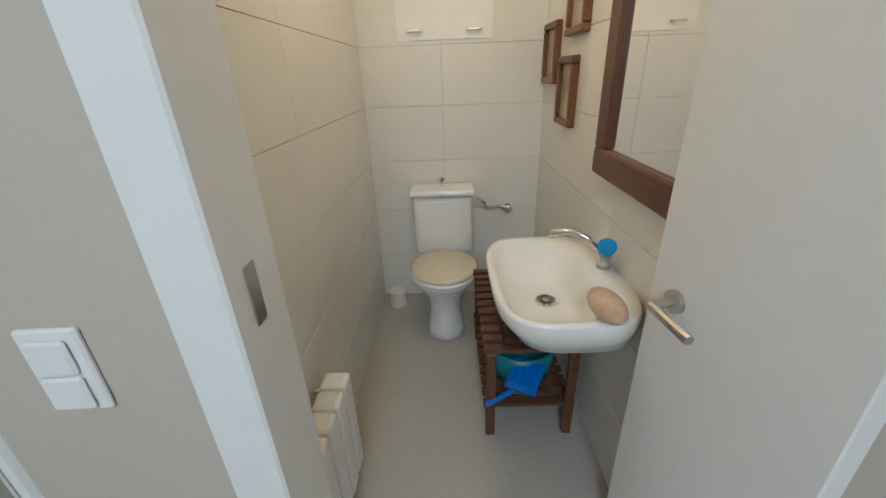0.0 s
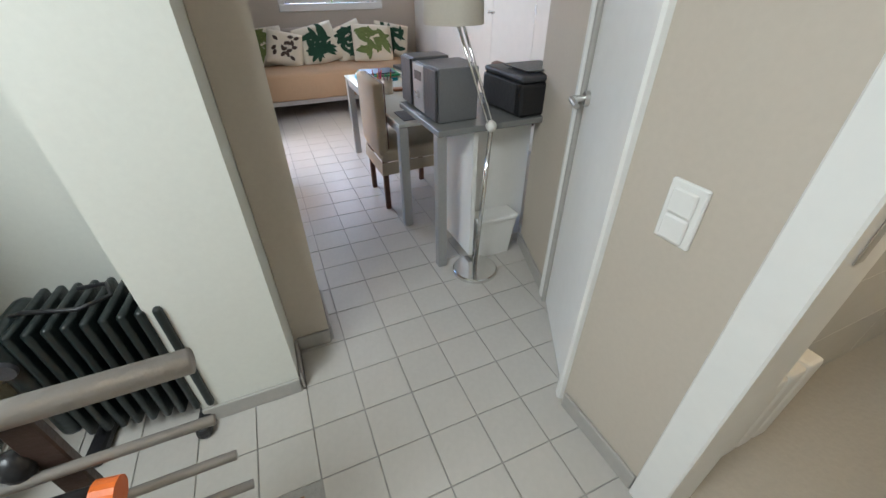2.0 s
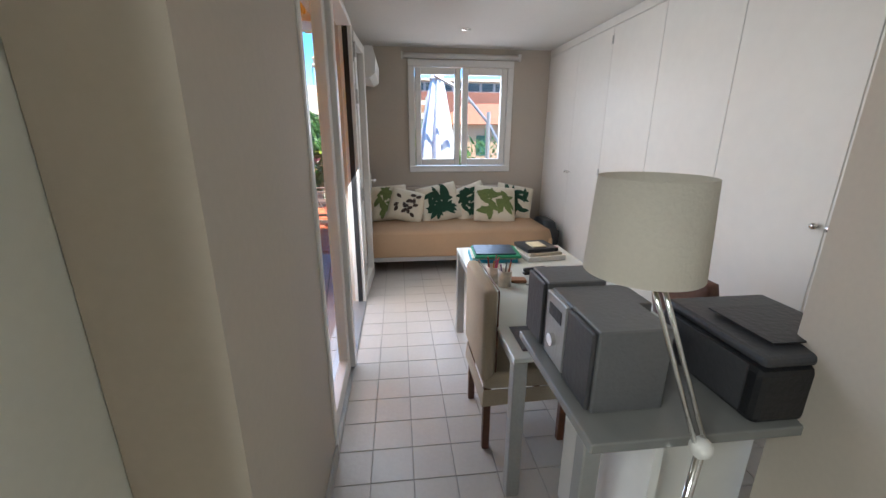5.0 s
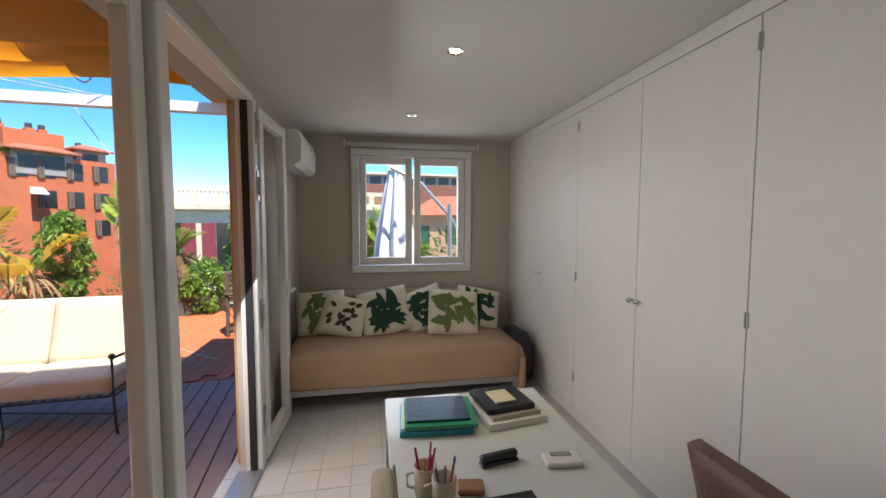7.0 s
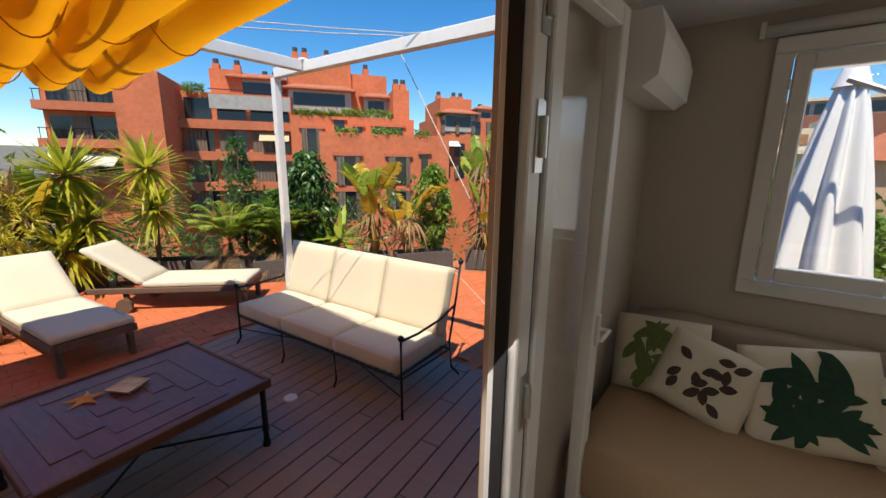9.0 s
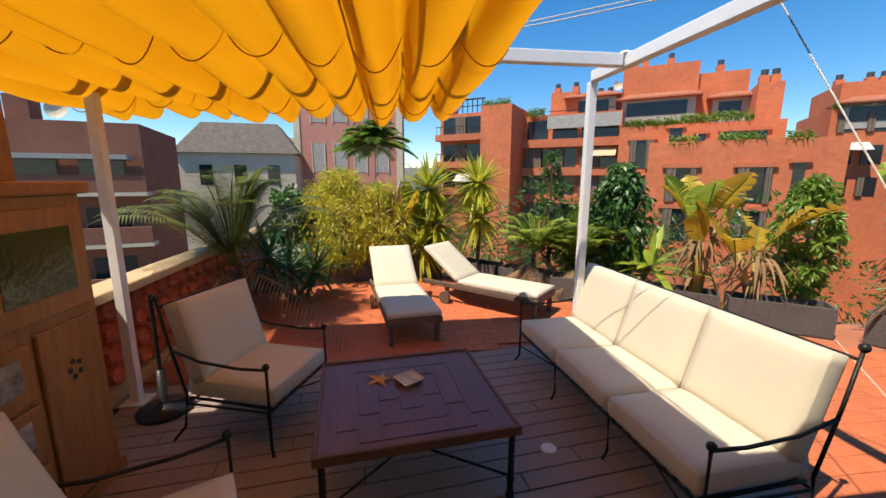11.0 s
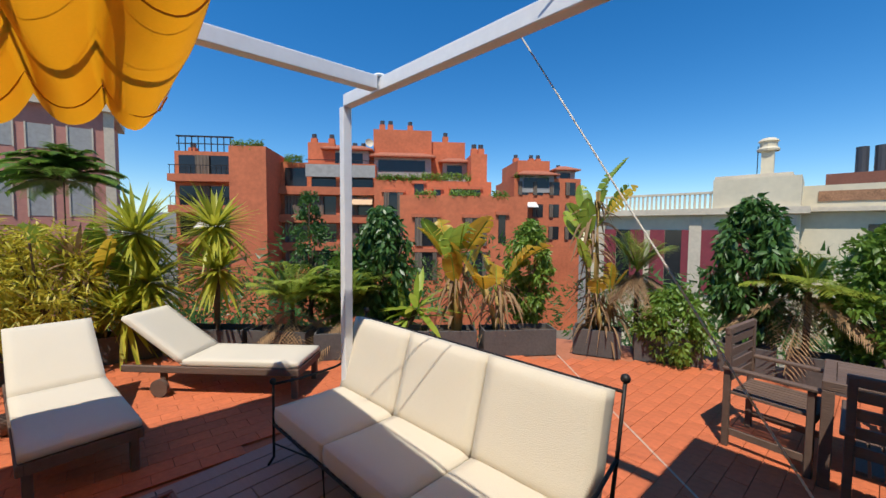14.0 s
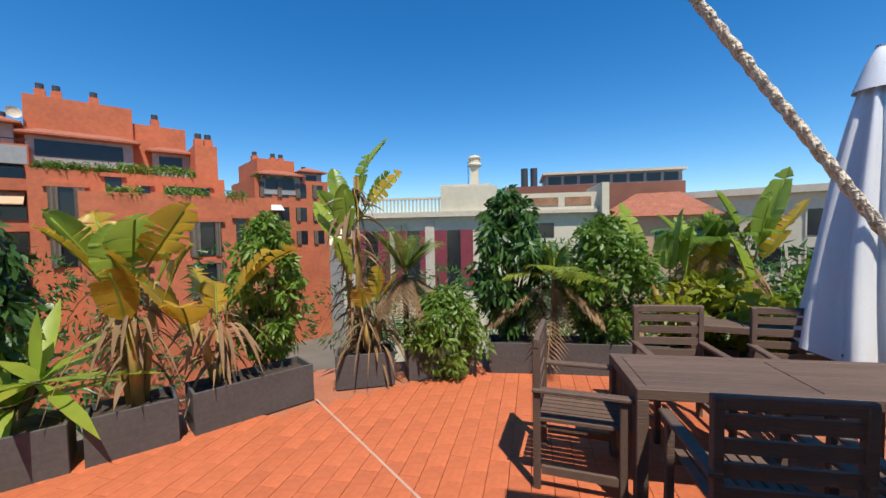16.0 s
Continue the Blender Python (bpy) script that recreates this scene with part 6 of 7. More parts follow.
shrub("ficus_tree", (-1.25, 10.55, PZ), 0.46, 1.78, 0.10, 0.022, 5200, G_DARK, "clipped dark green weeping fig", 21, low=0.15, hang=0.8)
palm("areca_palm", (-0.72, 10.45, PZ), 0.75, 16, 0.75, 0.24, G_LIME, "small arching palm with dry lower fronds", 22, droop=0.4, pairs=26, dry=8, width=0.010)
shrub("citrus_shrub", (-0.1, 10.7, PZ), 0.55, 1.40, 0.08, 0.022, 5200, G_MID, "full green leafy shrub", 23, hang=0.2)
banana((0.60, 10.7, PZ), 7, "banana plant with broad green leaves", 24, gold=1, dry=8, h=0.75, Ls=0.72, Ws=0.15, spread=0.35, stems=4)
banana((1.45, 10.9, PZ), 10, "banana plant with broad green leaves", 25, gold=2, dry=12, h=1.0, Ls=0.85, Ws=0.17, spread=0.4, stems=4)
palm("areca_palm", (1.15, 11.0, PZ), 1.1, 18, 0.8, 0.24, G_MID, "feathery palm behind the banana plants", 33, droop=0.4, pairs=26, dry=8, width=0.010)
shrub("leafy_shrub", (1.0, 10.5, PZ), 0.6, 0.7, 0.13, 0.04, 1800, G_YEL, "low bright leafy shrub", 26)
shrub("leafy_shrub", (2.1, 10.6, PZ), 0.55, 0.9, 0.09, 0.026, 2400, G_MID, "low bright leafy shrub", 27)

# ---- the town around ----
def local(yaw, D):
    """A frame at D metres from the terrace in the compass direction yaw; x to the right, y away."""
    a = radians(yaw)
    return Matrix.Translation((-0.5 - D * math.sin(a), 4.7 + D * math.cos(a), 0)) @ Matrix.Rotation(a, 4, "Z")


def building(name, label, yaw, D):
    t = tagged(new(name), label, "building")
    t.matrix_world = local(yaw, D)
    return t


def block(t, x0, x1, y0, y1, z1, material, z0=-12.0, name="wall"):
    return part(name, B(x0, x1, y0, y1, z0, z1), material, t)


def window(t, x0, x1, z0, z1, y, pane=None, shutter=None, frame=None):
    w = part("window", B(x0, x1, y - 0.04, y - 0.012, z0, z1), pane or WINDARK, t)
    if frame:
        part("window_frame", box(box(bmesh.new(), x0 - 0.12, x0 - 0.001, y - 0.12, y - 0.002, z0 - 0.1, z1 + 0.1), x1 + 0.001, x1 + 0.12, y - 0.12, y - 0.002, z0 - 0.1, z1 + 0.1), frame, w)
    if shutter:
        part("shutter", B(x0, x0 + (x1 - x0) * 0.36, y - 0.16, y - 0.05, z0, z1), shutter, w)
        part("shutter", B(x1 - (x1 - x0) * 0.30, x1, y - 0.16, y - 0.05, z0, z1), shutter, w)


def chimney(t, x, y, z, w=0.5, h=1.3, m=None):
    c = part("chimney", B(x - w, x + w, y - 0.4, y + 0.4, z - 0.2, z + h), m or RED, t)
    part("chimney_pot", C((x, y, z + h), (x, y, z + h + 0.5), 0.28, seg=10), DGREY, c)


def hedge(t, x0, x1, y, z, seed, h=0.7, m=None):
    r = random.Random(seed)
    V, F = [], []
    for k in range(int(260 * (x1 - x0) / 2)):
        p = Vector((r.uniform(x0, x1), y + r.uniform(-0.35, 0.25), z + r.uniform(-0.15, h) * r.uniform(0.5, 1)))
        blade(V, F, p, rv(r), rv(r), 0.38, 0.13, 0.3, n=1)
    from_faces("hedge", V, F, m or G_MID, t)


def screen(t, x0, x1, z0, z1, y):
    """A folding slatted screen: one zigzag sheet with thickness."""
    n = max(4, int((x1 - x0) / 0.16))
    bm = bmesh.new()
    loops = []
    for q in range(n + 1):
        x, yy = x0 + (x1 - x0) * q / n, y - 0.10 + (0.07 if q % 2 else 0.0)
        loops.append([(x, yy - 0.03, z0), (x, yy + 0.03, z0), (x, yy + 0.03, z1), (x, yy - 0.03, z1)])
    part("slatted_screen", loft(bm, loops), SHUTTER, t)


rb = building("red_apartment_building", "terraced apartment building in red render with roof gardens", 55, 41)
for x0, x1, y0, y1, z1 in ((-22.2, -16.6, -0.4, 10, 9.0), (-16.4, -13.0, -2.2, 9.9, 9.3), (-13.0, -2.9, 2.5, 12, 8.6), (-2.9, 9.6, 0.0, 12.2, 6.6), (-0.2, 12.2, -4.5, 11.8, 4.7),
                           (14.5, 23.5, 8, 18, 8.2), (-10.6, -7.6, 4.4, 12.1, 11.2), (-8.6, 5.4, 5.2, 12.3, 10.4), (-3.4, 3.6, 6.4, 12.4, 13.4), (3.6, 7.8, 6.8, 12.45, 12.2), (7.7, 9.5, 1.8, 11.9, 9.9), (15.2, 19.6, 9, 17, 10.6), (19.6, 22.6, 9.6, 17, 9.3)):
    block(rb, x0, x1, y0, y1, z1, RED)
for x0, x1, y, z in ((-22.3, -16.6, -1.55, 6.7), (-22.3, -16.6, -1.55, 3.7), (-22.3, -16.6, -1.55, 0.7)):
    part("balcony_front", B(x0, x1, y, y + 1.14, z - 0.75, z - 0.05), RED_D, rb)
    part("balcony_rail", B(x0 + 0.1, x1 - 0.1, y + 0.02, y + 0.06, z + 0.75, z + 0.82), IRON, rb)
    for q in range(12):
        part("rail_bar", B(x0 + 0.2 + q * 0.47, x0 + 0.24 + q * 0.47, y + 0.02, y + 0.06, z - 0.05, z + 0.75), IRON, rb)
    window(rb, x0 + 0.5, x1 - 0.4, z - 0.04, z + 1.9, -0.4)
    screen(rb, x0 + 2.1, x0 + 3.4, z - 0.04, z + 1.9, -0.5)
# the glazed middle: bands, dark glass and slatted screens
for z in (-3.0, 0.0, 3.0, 6.0):
    part("storey_band", B(-13.0, -2.9, 1.55, 2.49, z - 0.9, z - 0.05), RED_D, rb)
    for q, (a, b) in enumerate(((-12.6, -10.3), (-9.8, -7.2), (-6.8, -3.2))):
        window(rb, a, b, z - 0.04, z + 2.0, 2.5)
        if z < 6:
            screen(rb, a + 0.05, a + (b - a) * (0.75, 0.5, 0.55)[q], z - 0.04, z + 2.0, 2.2)
part("grey_parapet", B(-10.2, -2.9, 1.45, 1.7, 7.0, 8.3), GREYB, rb)
part("roof_railing", B(-10.2, -2.9, 1.5, 1.56, 8.75, 8.82), IRON, rb)
part("sun_blind", loft(bmesh.new(), [[(-6.0, 2.4, 5.0), (-6.0, 2.4, 5.06), (-6.0, 0.9, 4.1), (-6.0, 0.9, 4.02)], [(-3.2, 2.4, 5.0), (-3.2, 2.4, 5.06), (-3.2, 0.9, 4.1), (-3.2, 0.9, 4.02)]]), mat("beige_blind", (0.62, 0.42, 0.25), 0.9), rb)
part("sun_blind", loft(bmesh.new(), [[(-19.6, -1.0, 2.3), (-19.6, -1.0, 2.36), (-19.6, -2.4, 1.5), (-19.6, -2.4, 1.42)], [(-17.0, -1.0, 2.3), (-17.0, -1.0, 2.36), (-17.0, -2.4, 1.5), (-17.0, -2.4, 1.42)]]), mat("pale_blind", (0.66, 0.60, 0.52), 0.9), rb)
# plain red front with scattered openings
for x, z, w, hh, sl in ((-1.9, 2.7, 2.0, 2.6, 1), (1.3, 4.75, 1.0, 1.5, 0), (3.4, 4.75, 0.7, 0.9, 0), (5.2, 4.75, 3.2, 1.0, 0), (-1.9, -0.6, 2.0, 2.4, 1)):
    window(rb, x, x + w, z, z + hh, 0.0)
    part("lintel", B(x - 0.25, x + w + 0.25, -0.22, -0.002, z + hh + 0.02, z + hh + 0.3), RED_D, rb)
    if sl:
        screen(rb, x, x + 0.55, z, z + hh, -0.12), screen(rb, x + w - 0.6, x + w, z, z + hh, -0.12)
for x, w in ((1.2, 2.1), (6.0, 2.1), (9.3, 0.7)):
    for z in (-3.4, -0.1, 0.0)[:2] if w > 1 else (0.2,):
        window(rb, x, x + w, z, z + 2.7, -4.5)
        part("lintel", B(x - 0.3, x + w + 0.3, -4.75, -4.502, z + 2.72, z + 3.05), RED_D, rb)
        if w > 1:
            screen(rb, x, x + 0.7, z, z + 2.7, -4.62), screen(rb, x + w - 0.4, x + w, z, z + 2.7, -4.62)
for x in (15.0, 17.0, 19.2, 21.4):
    for z in (0.2, 3.1, 6.0):
        window(rb, x, x + 1.4, z, z + 1.7, 8.0)
        screen(rb, x, x + 0.5, z, z + 1.7, 7.9)
part("sun_blind", loft(bmesh.new(), [[(15.0, 7.9, 5.0), (15.0, 7.9, 5.06), (15.0, 6.7, 4.4), (15.0, 6.7, 4.32)], [(17.4, 7.9, 5.0), (17.4, 7.9, 5.06), (17.4, 6.7, 4.4), (17.4, 6.7, 4.32)]]), mat("white_blind", (0.70, 0.68, 0.62), 0.9), rb)
# set-back storeys with brown tiled eaves
for x0, x1, y, z in ((-8.8, -3.6, 4.2, 10.4), (-3.4, 3.6, 4.0, 9.7), (4.6, 8.0, 4.4, 9.3), (15.0, 20.0, 7.6, 8.5), (20.2, 23.2, 8.4, 9.3)):
    part("tiled_eave", loft(bmesh.new(), [[(x0 - 0.3, y - 0.5, z), (x1 + 0.3, y - 0.5, z), (x1 + 0.3, y + 3.0, z), (x0 - 0.3, y + 3.0, z)], [(x0 - 0.3, y - 0.5, z + 0.14), (x1 + 0.3, y - 0.5, z + 0.14), (x1 + 0.3, y + 3.0, z + 0.14), (x0 - 0.3, y + 3.0, z + 0.14)], [(x0 + 1.0, y + 1.2, z + 0.75), (x1 - 1.0, y + 1.2, z + 0.75), (x1 - 1.0, y + 3.0, z + 0.75), (x0 + 1.0, y + 3.0, z + 0.75)]]), ROOF, rb)
    part("attic_wall", B(x0 + 0.2, x1 - 0.2, y + 0.3, y + 2.6, z - 2.2, z - 0.001), GREYB, rb)
    window(rb, x0 + 0.7, x1 - 0.9, z - 1.6, z - 0.3, y + 0.3)
for x, y, z in ((-21.6, 2, 9.0), (-15.6, 3, 9.3), (-10.2, 6, 11.2), (-8.2, 6, 11.2), (-5.6, 6.5, 10.4), (-4.6, 6.5, 10.4), (-2.4, 7.5, 13.4), (-1.4, 7.5, 13.4), (1.0, 7.6, 13.4), (5.4, 7.6, 12.2), (8.2, 3, 9.9), (9.0, 3, 9.9), (15.8, 12, 10.6), (18.0, 12, 10.6), (19.0, 12, 10.6), (22.0, 12, 9.3)):
    chimney(rb, x, y, z, 0.34, 0.75)
for k in range(9):
    part("pergola_bar", C((-21.8 + k * 0.6, -0.3, 9.0), (-21.8 + k * 0.6, -0.3, 10.4), 0.05, seg=6), IRON, rb)
part("pergola_rail", B(-22.0, -16.7, -0.45, -0.2, 10.4, 10.52), IRON, rb)
part("pergola_rail", B(-22.0, -16.7, -0.4, -0.3, 9.7, 9.78), IRON, rb)
part("satellite_dish", lathe(bmesh.new(), [(0.0, 0.0), (0.3, 0.05), (0.5, 0.18)], seg=18), STONE, rb).matrix_basis = pose(-3.9, 6.0, 11.6, 75, 0, 20)
for x0, x1, y, z, s in ((-16.2, -13.4, -1.8, 9.3, 1), (-2.5, 1.8, 0.25, 6.7, 3), (2.0, 7.4, 0.25, 6.9, 2), (1.2, 3.2, -4.2, 4.6, 4), (4.6, 7.4, -4.2, 4.7, 5), (8.6, 10.2, -4.2, 4.6, 6), (-12.4, -10.6, 2.0, 8.7, 7), (14.6, 19, 8.2, 8.2, 8), (10.2, 14.0, 6.0, 4.6, 9)):
    hedge(rb, x0, x1, y, z, s)

pk = building("pink_tower_house", "pink rendered house with stone balustrade on its roof", 84, 51)
block(pk, -18, -5.1, 0, 10, 12.8, PINK)
part("cornice", B(-18.6, -4.5, -0.6, 10.6, 12.8, 13.5), STONE, pk)
part("balustrade_rail", B(-18.2, -4.9, -0.3, 0.0, 14.6, 14.85), STONE, pk)
for k in range(34):
    part("baluster", C((-18 + k * 0.39, -0.15, 13.5), (-18 + k * 0.39, -0.15, 14.6), 0.09, 0.07, seg=8), STONE, pk)
for x in (-18.1, -5.0):
    part("corner_pier", B(x - 0.4, x + 0.4, -0.12, 0.3, -12, 12.8), STONE, pk)
for x in (-16.2, -13.4, -10.8, -8.0):
    window(pk, x, x + 1.7, 8.8, 11.0, 0.0, pane=GREYB, frame=STONE)
    window(pk, x, x + 1.5, 2.5, 6.2, 0.0, pane=GREYB, frame=STONE)
part("attic", B(-16, -8, 2, 9, 13.5, 17.0), BROWNB, pk)
block(pk, -24, -18, 2, 11, 6.5, PINK)
part("cornice", B(-24.3, -18.7, 1.6, 11.4, 6.5, 7.0), STONE, pk)

lb = building("brown_brick_building", "brown brick apartment house with long balconies", 105, 32)
block(lb, -22, -9.5, 0, 10, 5.3, BROWNB)
block(lb, -16.6, -15.4, 1, 2.5, 6.9, BROWNB, 5.3, "chimney")
for z in (-6.0, -2.6, 0.8):
    part("balcony_wall", B(-22, -9.2, -1.2, -1.0, z, z + 1.1), BROWNB, lb)
    part("balcony_floor", B(-22, -9.2, -1.2, -0.002, z - 0.25, z - 0.001), STONE, lb)
    for x in (-20, -16.5, -13):
        window(lb, x, x + 2.4, z + 0.2, z + 2.4, 0.0)
part("awning", box(bmesh.new(), -17, -10, -1.4, -0.1, 2.9, 3.2), GREYB, lb)
dsh = part("satellite_dish", lathe(bmesh.new(), [(0.0, 0.0), (0.35, 0.06), (0.6, 0.2)], seg=20), STONE, lb)
dsh.matrix_basis = pose(-13.8, 0.5, 6.0, 80, 0, 0)
g2 = building("grey_roofed_house", "house with a slate mansard roof behind the palms", 97, 48)
block(g2, -18, -6, 0, 8, 4.5, STONE)
part("roof", loft(bmesh.new(), [[(-18.5, -0.5, 4.5), (-5.5, -0.5, 4.5), (-5.5, 8.5, 4.5), (-18.5, 8.5, 4.5)], [(-16, 2, 8.0), (-8, 2, 8.0), (-8, 6, 8.0), (-16, 6, 8.0)]]), mat("brown_slate", (0.13, 0.11, 0.09), 0.85, grain=6, vary=0.3), g2)
for x in (-16, -12.5, -9):
    window(g2, x, x + 1.3, 1.0, 3.2, 0.0)

cb2 = building("cream_villa", "cream rendered villa with roof balustrade and red shutters", 5, 30)
block(cb2, -12.5, -0.4, 0, 9, 2.6, CREAMW)
part("cornice", B(-12.9, 0.0, -0.5, 9.4, 2.6, 3.0), STONE, cb2)
block(cb2, -0.4, 7.1, 2.0, 10, 3.0, CREAMW)
part("parapet_wall", B(-0.4, 7.0, 1.8, 2.0, 3.0, 4.3), CREAMW, cb2)
part("cornice", B(-0.2, 7.3, 1.5, 2.0, 2.75, 3.0), STONE, cb2)
for x0, x1 in ((0.3, 4.2), (4.7, 6.6)):
    part("lattice_panel", B(x0, x1, 1.74, 1.79, 3.35, 3.95), mat("clay_lattice", (0.33, 0.17, 0.09), 0.9, grain=14, vary=0.5), cb2)
part("balustrade_rail", B(-12.2, -4.6, -0.1, 0.12, 3.95, 4.1), STONE, cb2)
for k in range(26):
    part("baluster", C((-12.0 + k * 0.29, 0.0, 3.0), (-12.0 + k * 0.29, 0.0, 3.95), 0.07, seg=8), STONE, cb2)
block(cb2, -4.6, -0.4, -0.2, 5, 4.8, CREAMW, 3.0, "roof_room")
block(cb2, -5.4, -1.0, 5.2, 9, 5.6, STONE, 3.0, "roof_room")
tw = part("chimney", B(-2.75, -2.05, 5.4, 6.1, 5.6, 7.2), CREAMW, cb2)
part("chimney_cap", lathe(bmesh.new(), [(0.62, 7.2), (0.66, 7.35), (0.5, 7.5), (0.5, 7.8), (0.62, 7.9), (0.4, 8.1), (0.0, 8.2)], centre=(-2.4, 5.75), seg=12), CREAMW, cb2)
part("antenna", C((-2.95, 5.5, 5.6), (-2.95, 5.5, 7.6), 0.03, seg=6), IRON, cb2)
for x in (-10.6, -7.3, -4.2):
    window(cb2, x, x + 1.0, -2.6, 1.6, 0.0, frame=None)
    w = part("shutter", B(x - 0.95, x - 0.02, -0.12, -0.04, -2.6, 1.6), SHUT_RED, cb2)
    part("shutter", B(x + 1.02, x + 1.95, -0.12, -0.04, -2.6, 1.6), SHUT_RED, cb2)
for x in (-11.8, -5.5, -0.9):
    part("pilaster", B(x - 0.35, x + 0.35, -0.15, -0.001, -12, 2.6), STONE, cb2)
window(cb2, 2.4, 3.9, 0.9, 2.0, 2.0)
part("stair_wall", box(bmesh.new(), 7.2, 7.7, 1.0, 6.0, -1.0, 4.9), CREAMW, cb2)
bb = building("brown_flats", "long brown brick block with a glazed roof storey", 2, 52)
block(bb, -2.0, 19.0, 0, 10, 7.0, BROWNB)
part("roof_terrace", B(3.0, 19.0, 1.0, 9, 7.0, 8.4), GREYB, bb)
for k in range(8):
    window(bb, 3.3 + k * 1.95, 4.9 + k * 1.95, 7.2, 8.2, 1.0)
part("roof_slab", B(2.6, 19.3, 0.4, 9.4, 8.41, 8.7), STONE, bb)
for x in (0.3, 1.5):
    part("chimney", C((x, 1, 7.0), (x, 1, 9.4), 0.45, seg=12), DGREY, bb)
hs = building("tiled_roof_house", "peach house with a hipped clay-tile roof", -15, 35)
block(hs, -4.0, 3.5, 0, 8, 2.4, mat("peach_render", (0.58, 0.36, 0.22), 0.9, grain=3, vary=0.1))
part("roof", loft(bmesh.new(), [[(-4.5, -0.6, 2.4), (4.0, -0.6, 2.4), (4.0, 8.6, 2.4), (-4.5, 8.6, 2.4)], [(-1.8, 3, 4.4), (1.4, 3, 4.4), (1.4, 5, 4.4), (-1.8, 5, 4.4)]]), ROOF, hs)
for x in (-3.0, -0.4, 2.0):
    window(hs, x, x + 1.0, -0.4, 1.4, 0.0, pane=mat("green_shutter", (0.03, 0.12, 0.08), 0.6))
fb = building("cream_town_house", "cream apartment house with stone cornices", -27, 45)
block(fb, -9, 14, 0, 9, 4.2, CREAMW)
part("cornice", B(-9.4, 14.4, -0.6, 9.5, 4.2, 4.8), STONE, fb)
for z in (-6, -2.6, 0.6):
    for k in range(7):
        window(fb, -7.5 + k * 3, -6.1 + k * 3, z, z + 2.2, 0.0, frame=STONE)
wt = building("white_flats", "distant pale apartment blocks", 80, 110)
for k in range(9):
    block(wt, -60 + k * 14, -49 + k * 14, (k * 7) % 11, 14, 2.0 + (k * 5) % 4, GREYB if k % 2 else CREAMW)
dp = palm("date_palm", (-30.2, 2.8, -12), 16.0, 64, 3.6, 0.8, G_MID, "large date palm in a garden beyond the terrace", 40, droop=0.5, pairs=30, width=0.07)

# distant tree tops fill the gardens
def trees():
    t = tagged(new("garden_trees"), "tree tops in the gardens below", "trees", kind="stuff")
    r = random.Random(77)
    V, F = [], []
    for k in range(70):
        a, D = radians(r.uniform(-30, 115)), r.uniform(16, 34)
        c = Vector((-0.5 - D * math.sin(a), 4.7 + D * math.cos(a), r.uniform(-5, -0.5)))
        R = r.uniform(1.2, 2.4)
        for j in range(230):
            o = rv(r)
            blade(V, F, c + Vector((o.x * R, o.y * R, o.z * R * 1.1)) * r.uniform(0.75, 1.05), o + rv(r) * 0.7, rv(r), 0.5, 0.17, 0.2, n=1)
    me = bpy.data.meshes.new("garden_trees")
    me.from_pydata(V, [], F)
    me.materials.append(G_DARK)
    t2 = new("crowns", me)
    t2.parent = t
trees()

# ---- pieces of floors and walls ----
def pieces(name, places, size, material, parent, rest_name, near=300, bevel=0.002, axis="z"):
    """Alike pieces on one mesh; past the nearest ones, one joined mesh."""
    proto = B(-size[0] / 2, size[0] / 2, -size[1] / 2, size[1] / 2, 0, size[2], bevel=bevel)
    me = bpy.data.meshes.new(name)
    proto.to_mesh(me)
    me.materials.append(material)
    for p in places[:near]:
        o = new(name, me)
        o.parent = parent
        o.matrix_basis = p
    if places[near:]:
        pv, pf = [v.co.copy() for v in proto.verts], [[v.index for v in f.verts] for f in proto.faces]
        V, F = [], []
        for p in places[near:]:
            b = len(V)
            V += [tuple(p @ v) for v in pv]
            F += [tuple(b + i for i in f) for f in pf]
        ob = from_faces(rest_name, V, F, material, parent, smooth=False)
        ob["kind"] = "stuff"
    proto.free()


rr = random.Random(5)
FLOOR, HALL = bpy.data.objects["floor"], bpy.data.objects["floor_hall"]
S = 0.1945
spots = []
for i in range(-12, 11):
    for j in range(-14, 27):
        x, y = 0.80 + (i + 0.5) * S, 1.44 + (j + 0.5) * S
        if -1.5 < x < 2.72 and 1.0 < y < 6.42 or 0.36 < x < 1.40 and -1.2 < y <= 1.0:
            if (x < 0.1 and y > 1.88) or (x < 0.30 and y > 1.9):
                continue
            spots.append((abs(y - 2.0) + abs(x - 0.8), Matrix.Translation((x, y, -0.006 + rr.uniform(-0.0006, 0.0006)))))
spots.sort(key=lambda s: s[0])
pieces("tile", [m for _, m in spots], (S - 0.004, S - 0.004, 0.006), TILE, FLOOR, "tiles", bevel=0.0012)

def on_deck(x, y, m=0.0):
    p = DECKI @ Vector((x, y, 0))
    return -2.72 - m < p.x < 1.25 + m and -5.2 - m < p.y < m


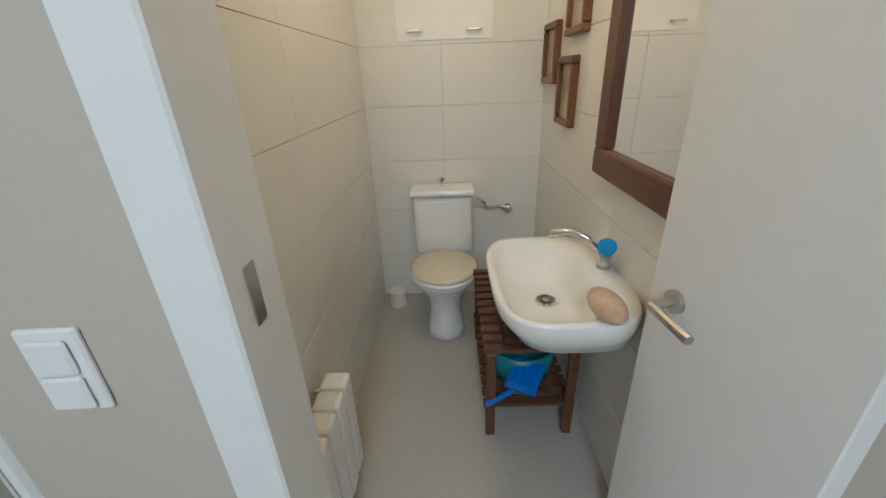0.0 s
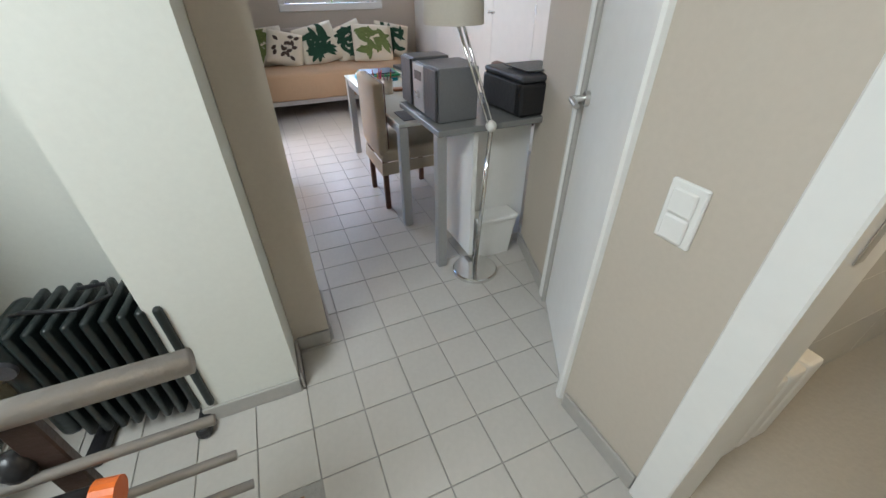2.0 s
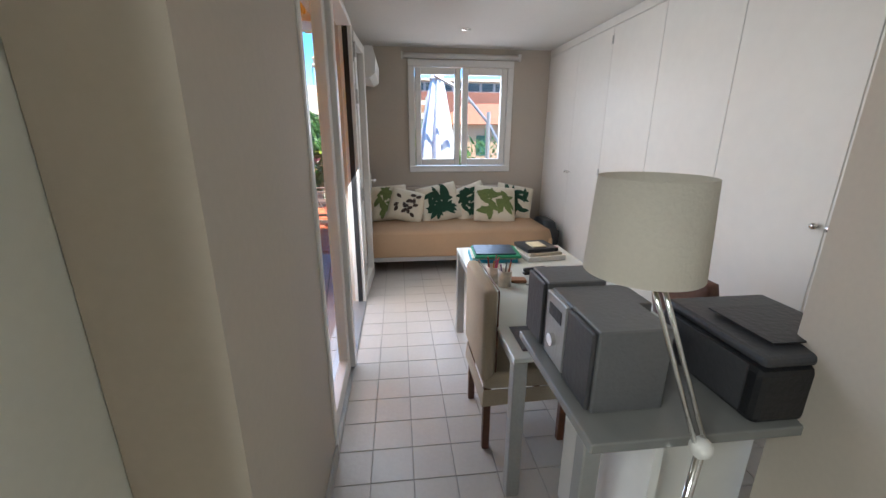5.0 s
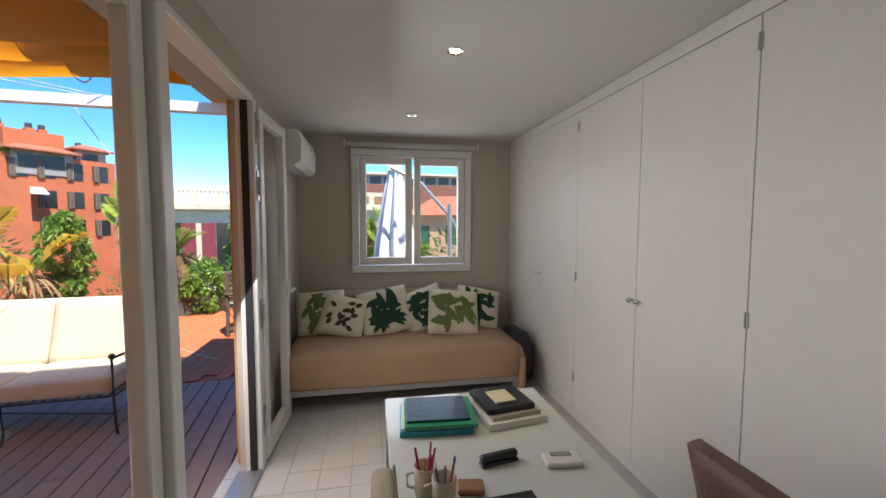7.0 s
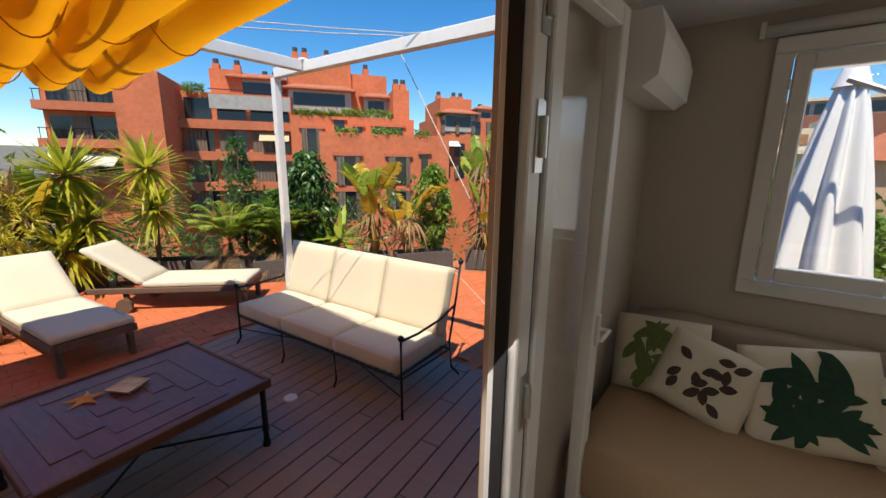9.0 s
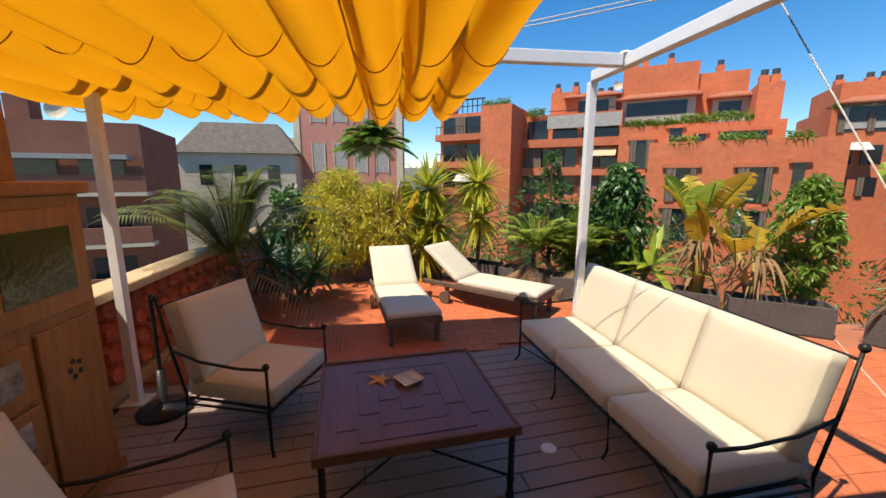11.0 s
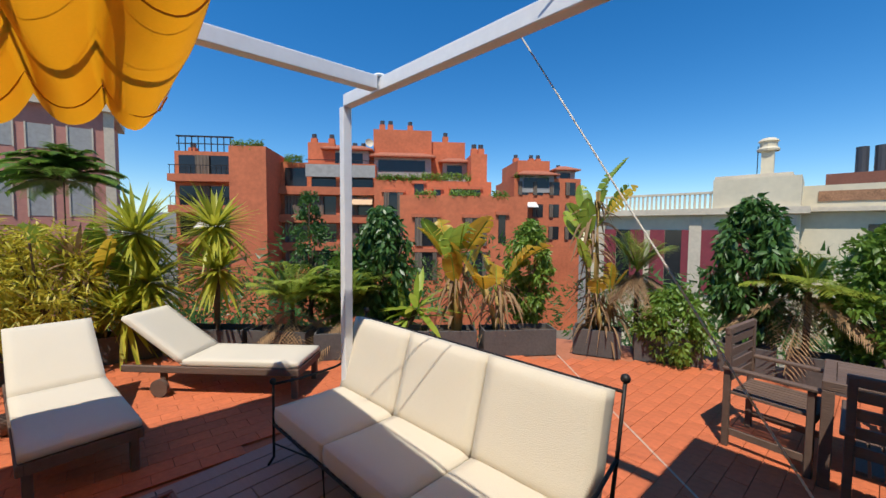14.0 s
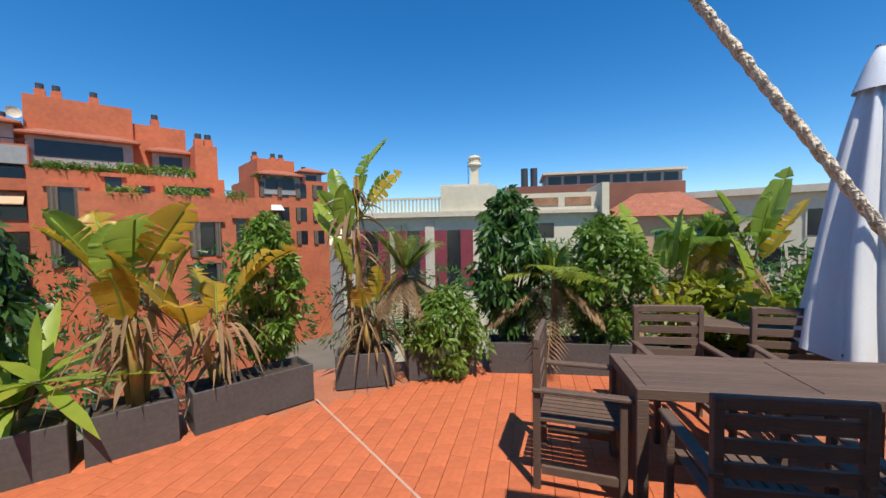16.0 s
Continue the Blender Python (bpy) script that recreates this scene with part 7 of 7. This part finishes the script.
x, k = -2.72 + 0.07, 0
while x < 1.2:
    y = -5.2 - (k % 4) * 0.47
    while y < 0:
        a, b = max(y, -5.2), min(y + 1.85, 0.0)
        w = DECKM @ Vector((x, (a + b) / 2, 0))
        if b - a > 0.1 and w.x < 0.45 and w.y > 1.6:
            part("board", B(x - 0.0665, x + 0.0665, a, b - 0.006, ZT - 0.0129, ZT + rr.uniform(-0.0005, 0.0008), bevel=0.003), DECK, DECKBED)
        y += 1.85
    x += 0.142
    k += 1

tiles = []
for i in range(-30, 52):
    for j in range(-12, 60):
        x, y = 0.0, 1.7 + (j + 0.5) * 0.29 + (i % 2) * 0.145
        x = -3.305 - 0.145 * (25 - i) - 0.0 + 0.0725 if i <= 25 else -3.305 + 0.145 * (i - 26) + 0.0725
        inside = x > -6.85 and y > 1.68 and y < 10.8 and (x + 6.9) * 1.4 - (y - 5.2) * 1.5 > -0.05 and (y - 6.6) < (x + 5.4) * 1.78 + 0.02 and x < 3.4
        if not inside or on_deck(x, y, 0.07) or (x > 0.0 and y < 6.8):
            continue
        tiles.append((abs(x + 2.0) + abs(y - 7.6), Matrix.Translation((x, y, ZT - 0.010 + rr.uniform(-0.001, 0.001)))))
tiles.sort(key=lambda s: s[0])
pieces("tile", [m for _, m in tiles], (0.1415, 0.2865, 0.010), TERRA, TERRACE, "terracotta_tiles", bevel=0.002)
jt = slab("floor_joint", (-3.05, 9.05), (-0.75, 7.15), 0.018, ZT - 0.004, ZT + 0.002, mat("pale_joint", (0.52, 0.36, 0.26), 0.9), "pale expansion joint across the terracotta floor")

for wname, along, rot in (("wall_bath_left", [(1.46 + 0.30 + 0.6 * i, 0.668, z) for i in range(3) for z in range(9)], 90), ("wall_bath_right", [(1.46 + 0.30 + 0.6 * i, -0.302, z) for i in range(3) for z in range(9)], -90)):
    pieces("tile", [pose(x, y, 0.145 + 0.292 * z, rot, 0, 0) for x, y, z in along if 0.145 + 0.292 * z < 2.4], (0.5985, 0.2905, 0.006), BATHTILE, bpy.data.objects[wname], "tiles", bevel=0.001)
pieces("tile", [pose(3.112, -0.06 + 0.6 * i, 0.145 + 0.292 * z, 90, 0, -90) for i in range(2) for z in range(8)], (0.5985, 0.2905, 0.006), BATHTILE, bpy.data.objects["wall_bath_back"], "tiles", bevel=0.001)
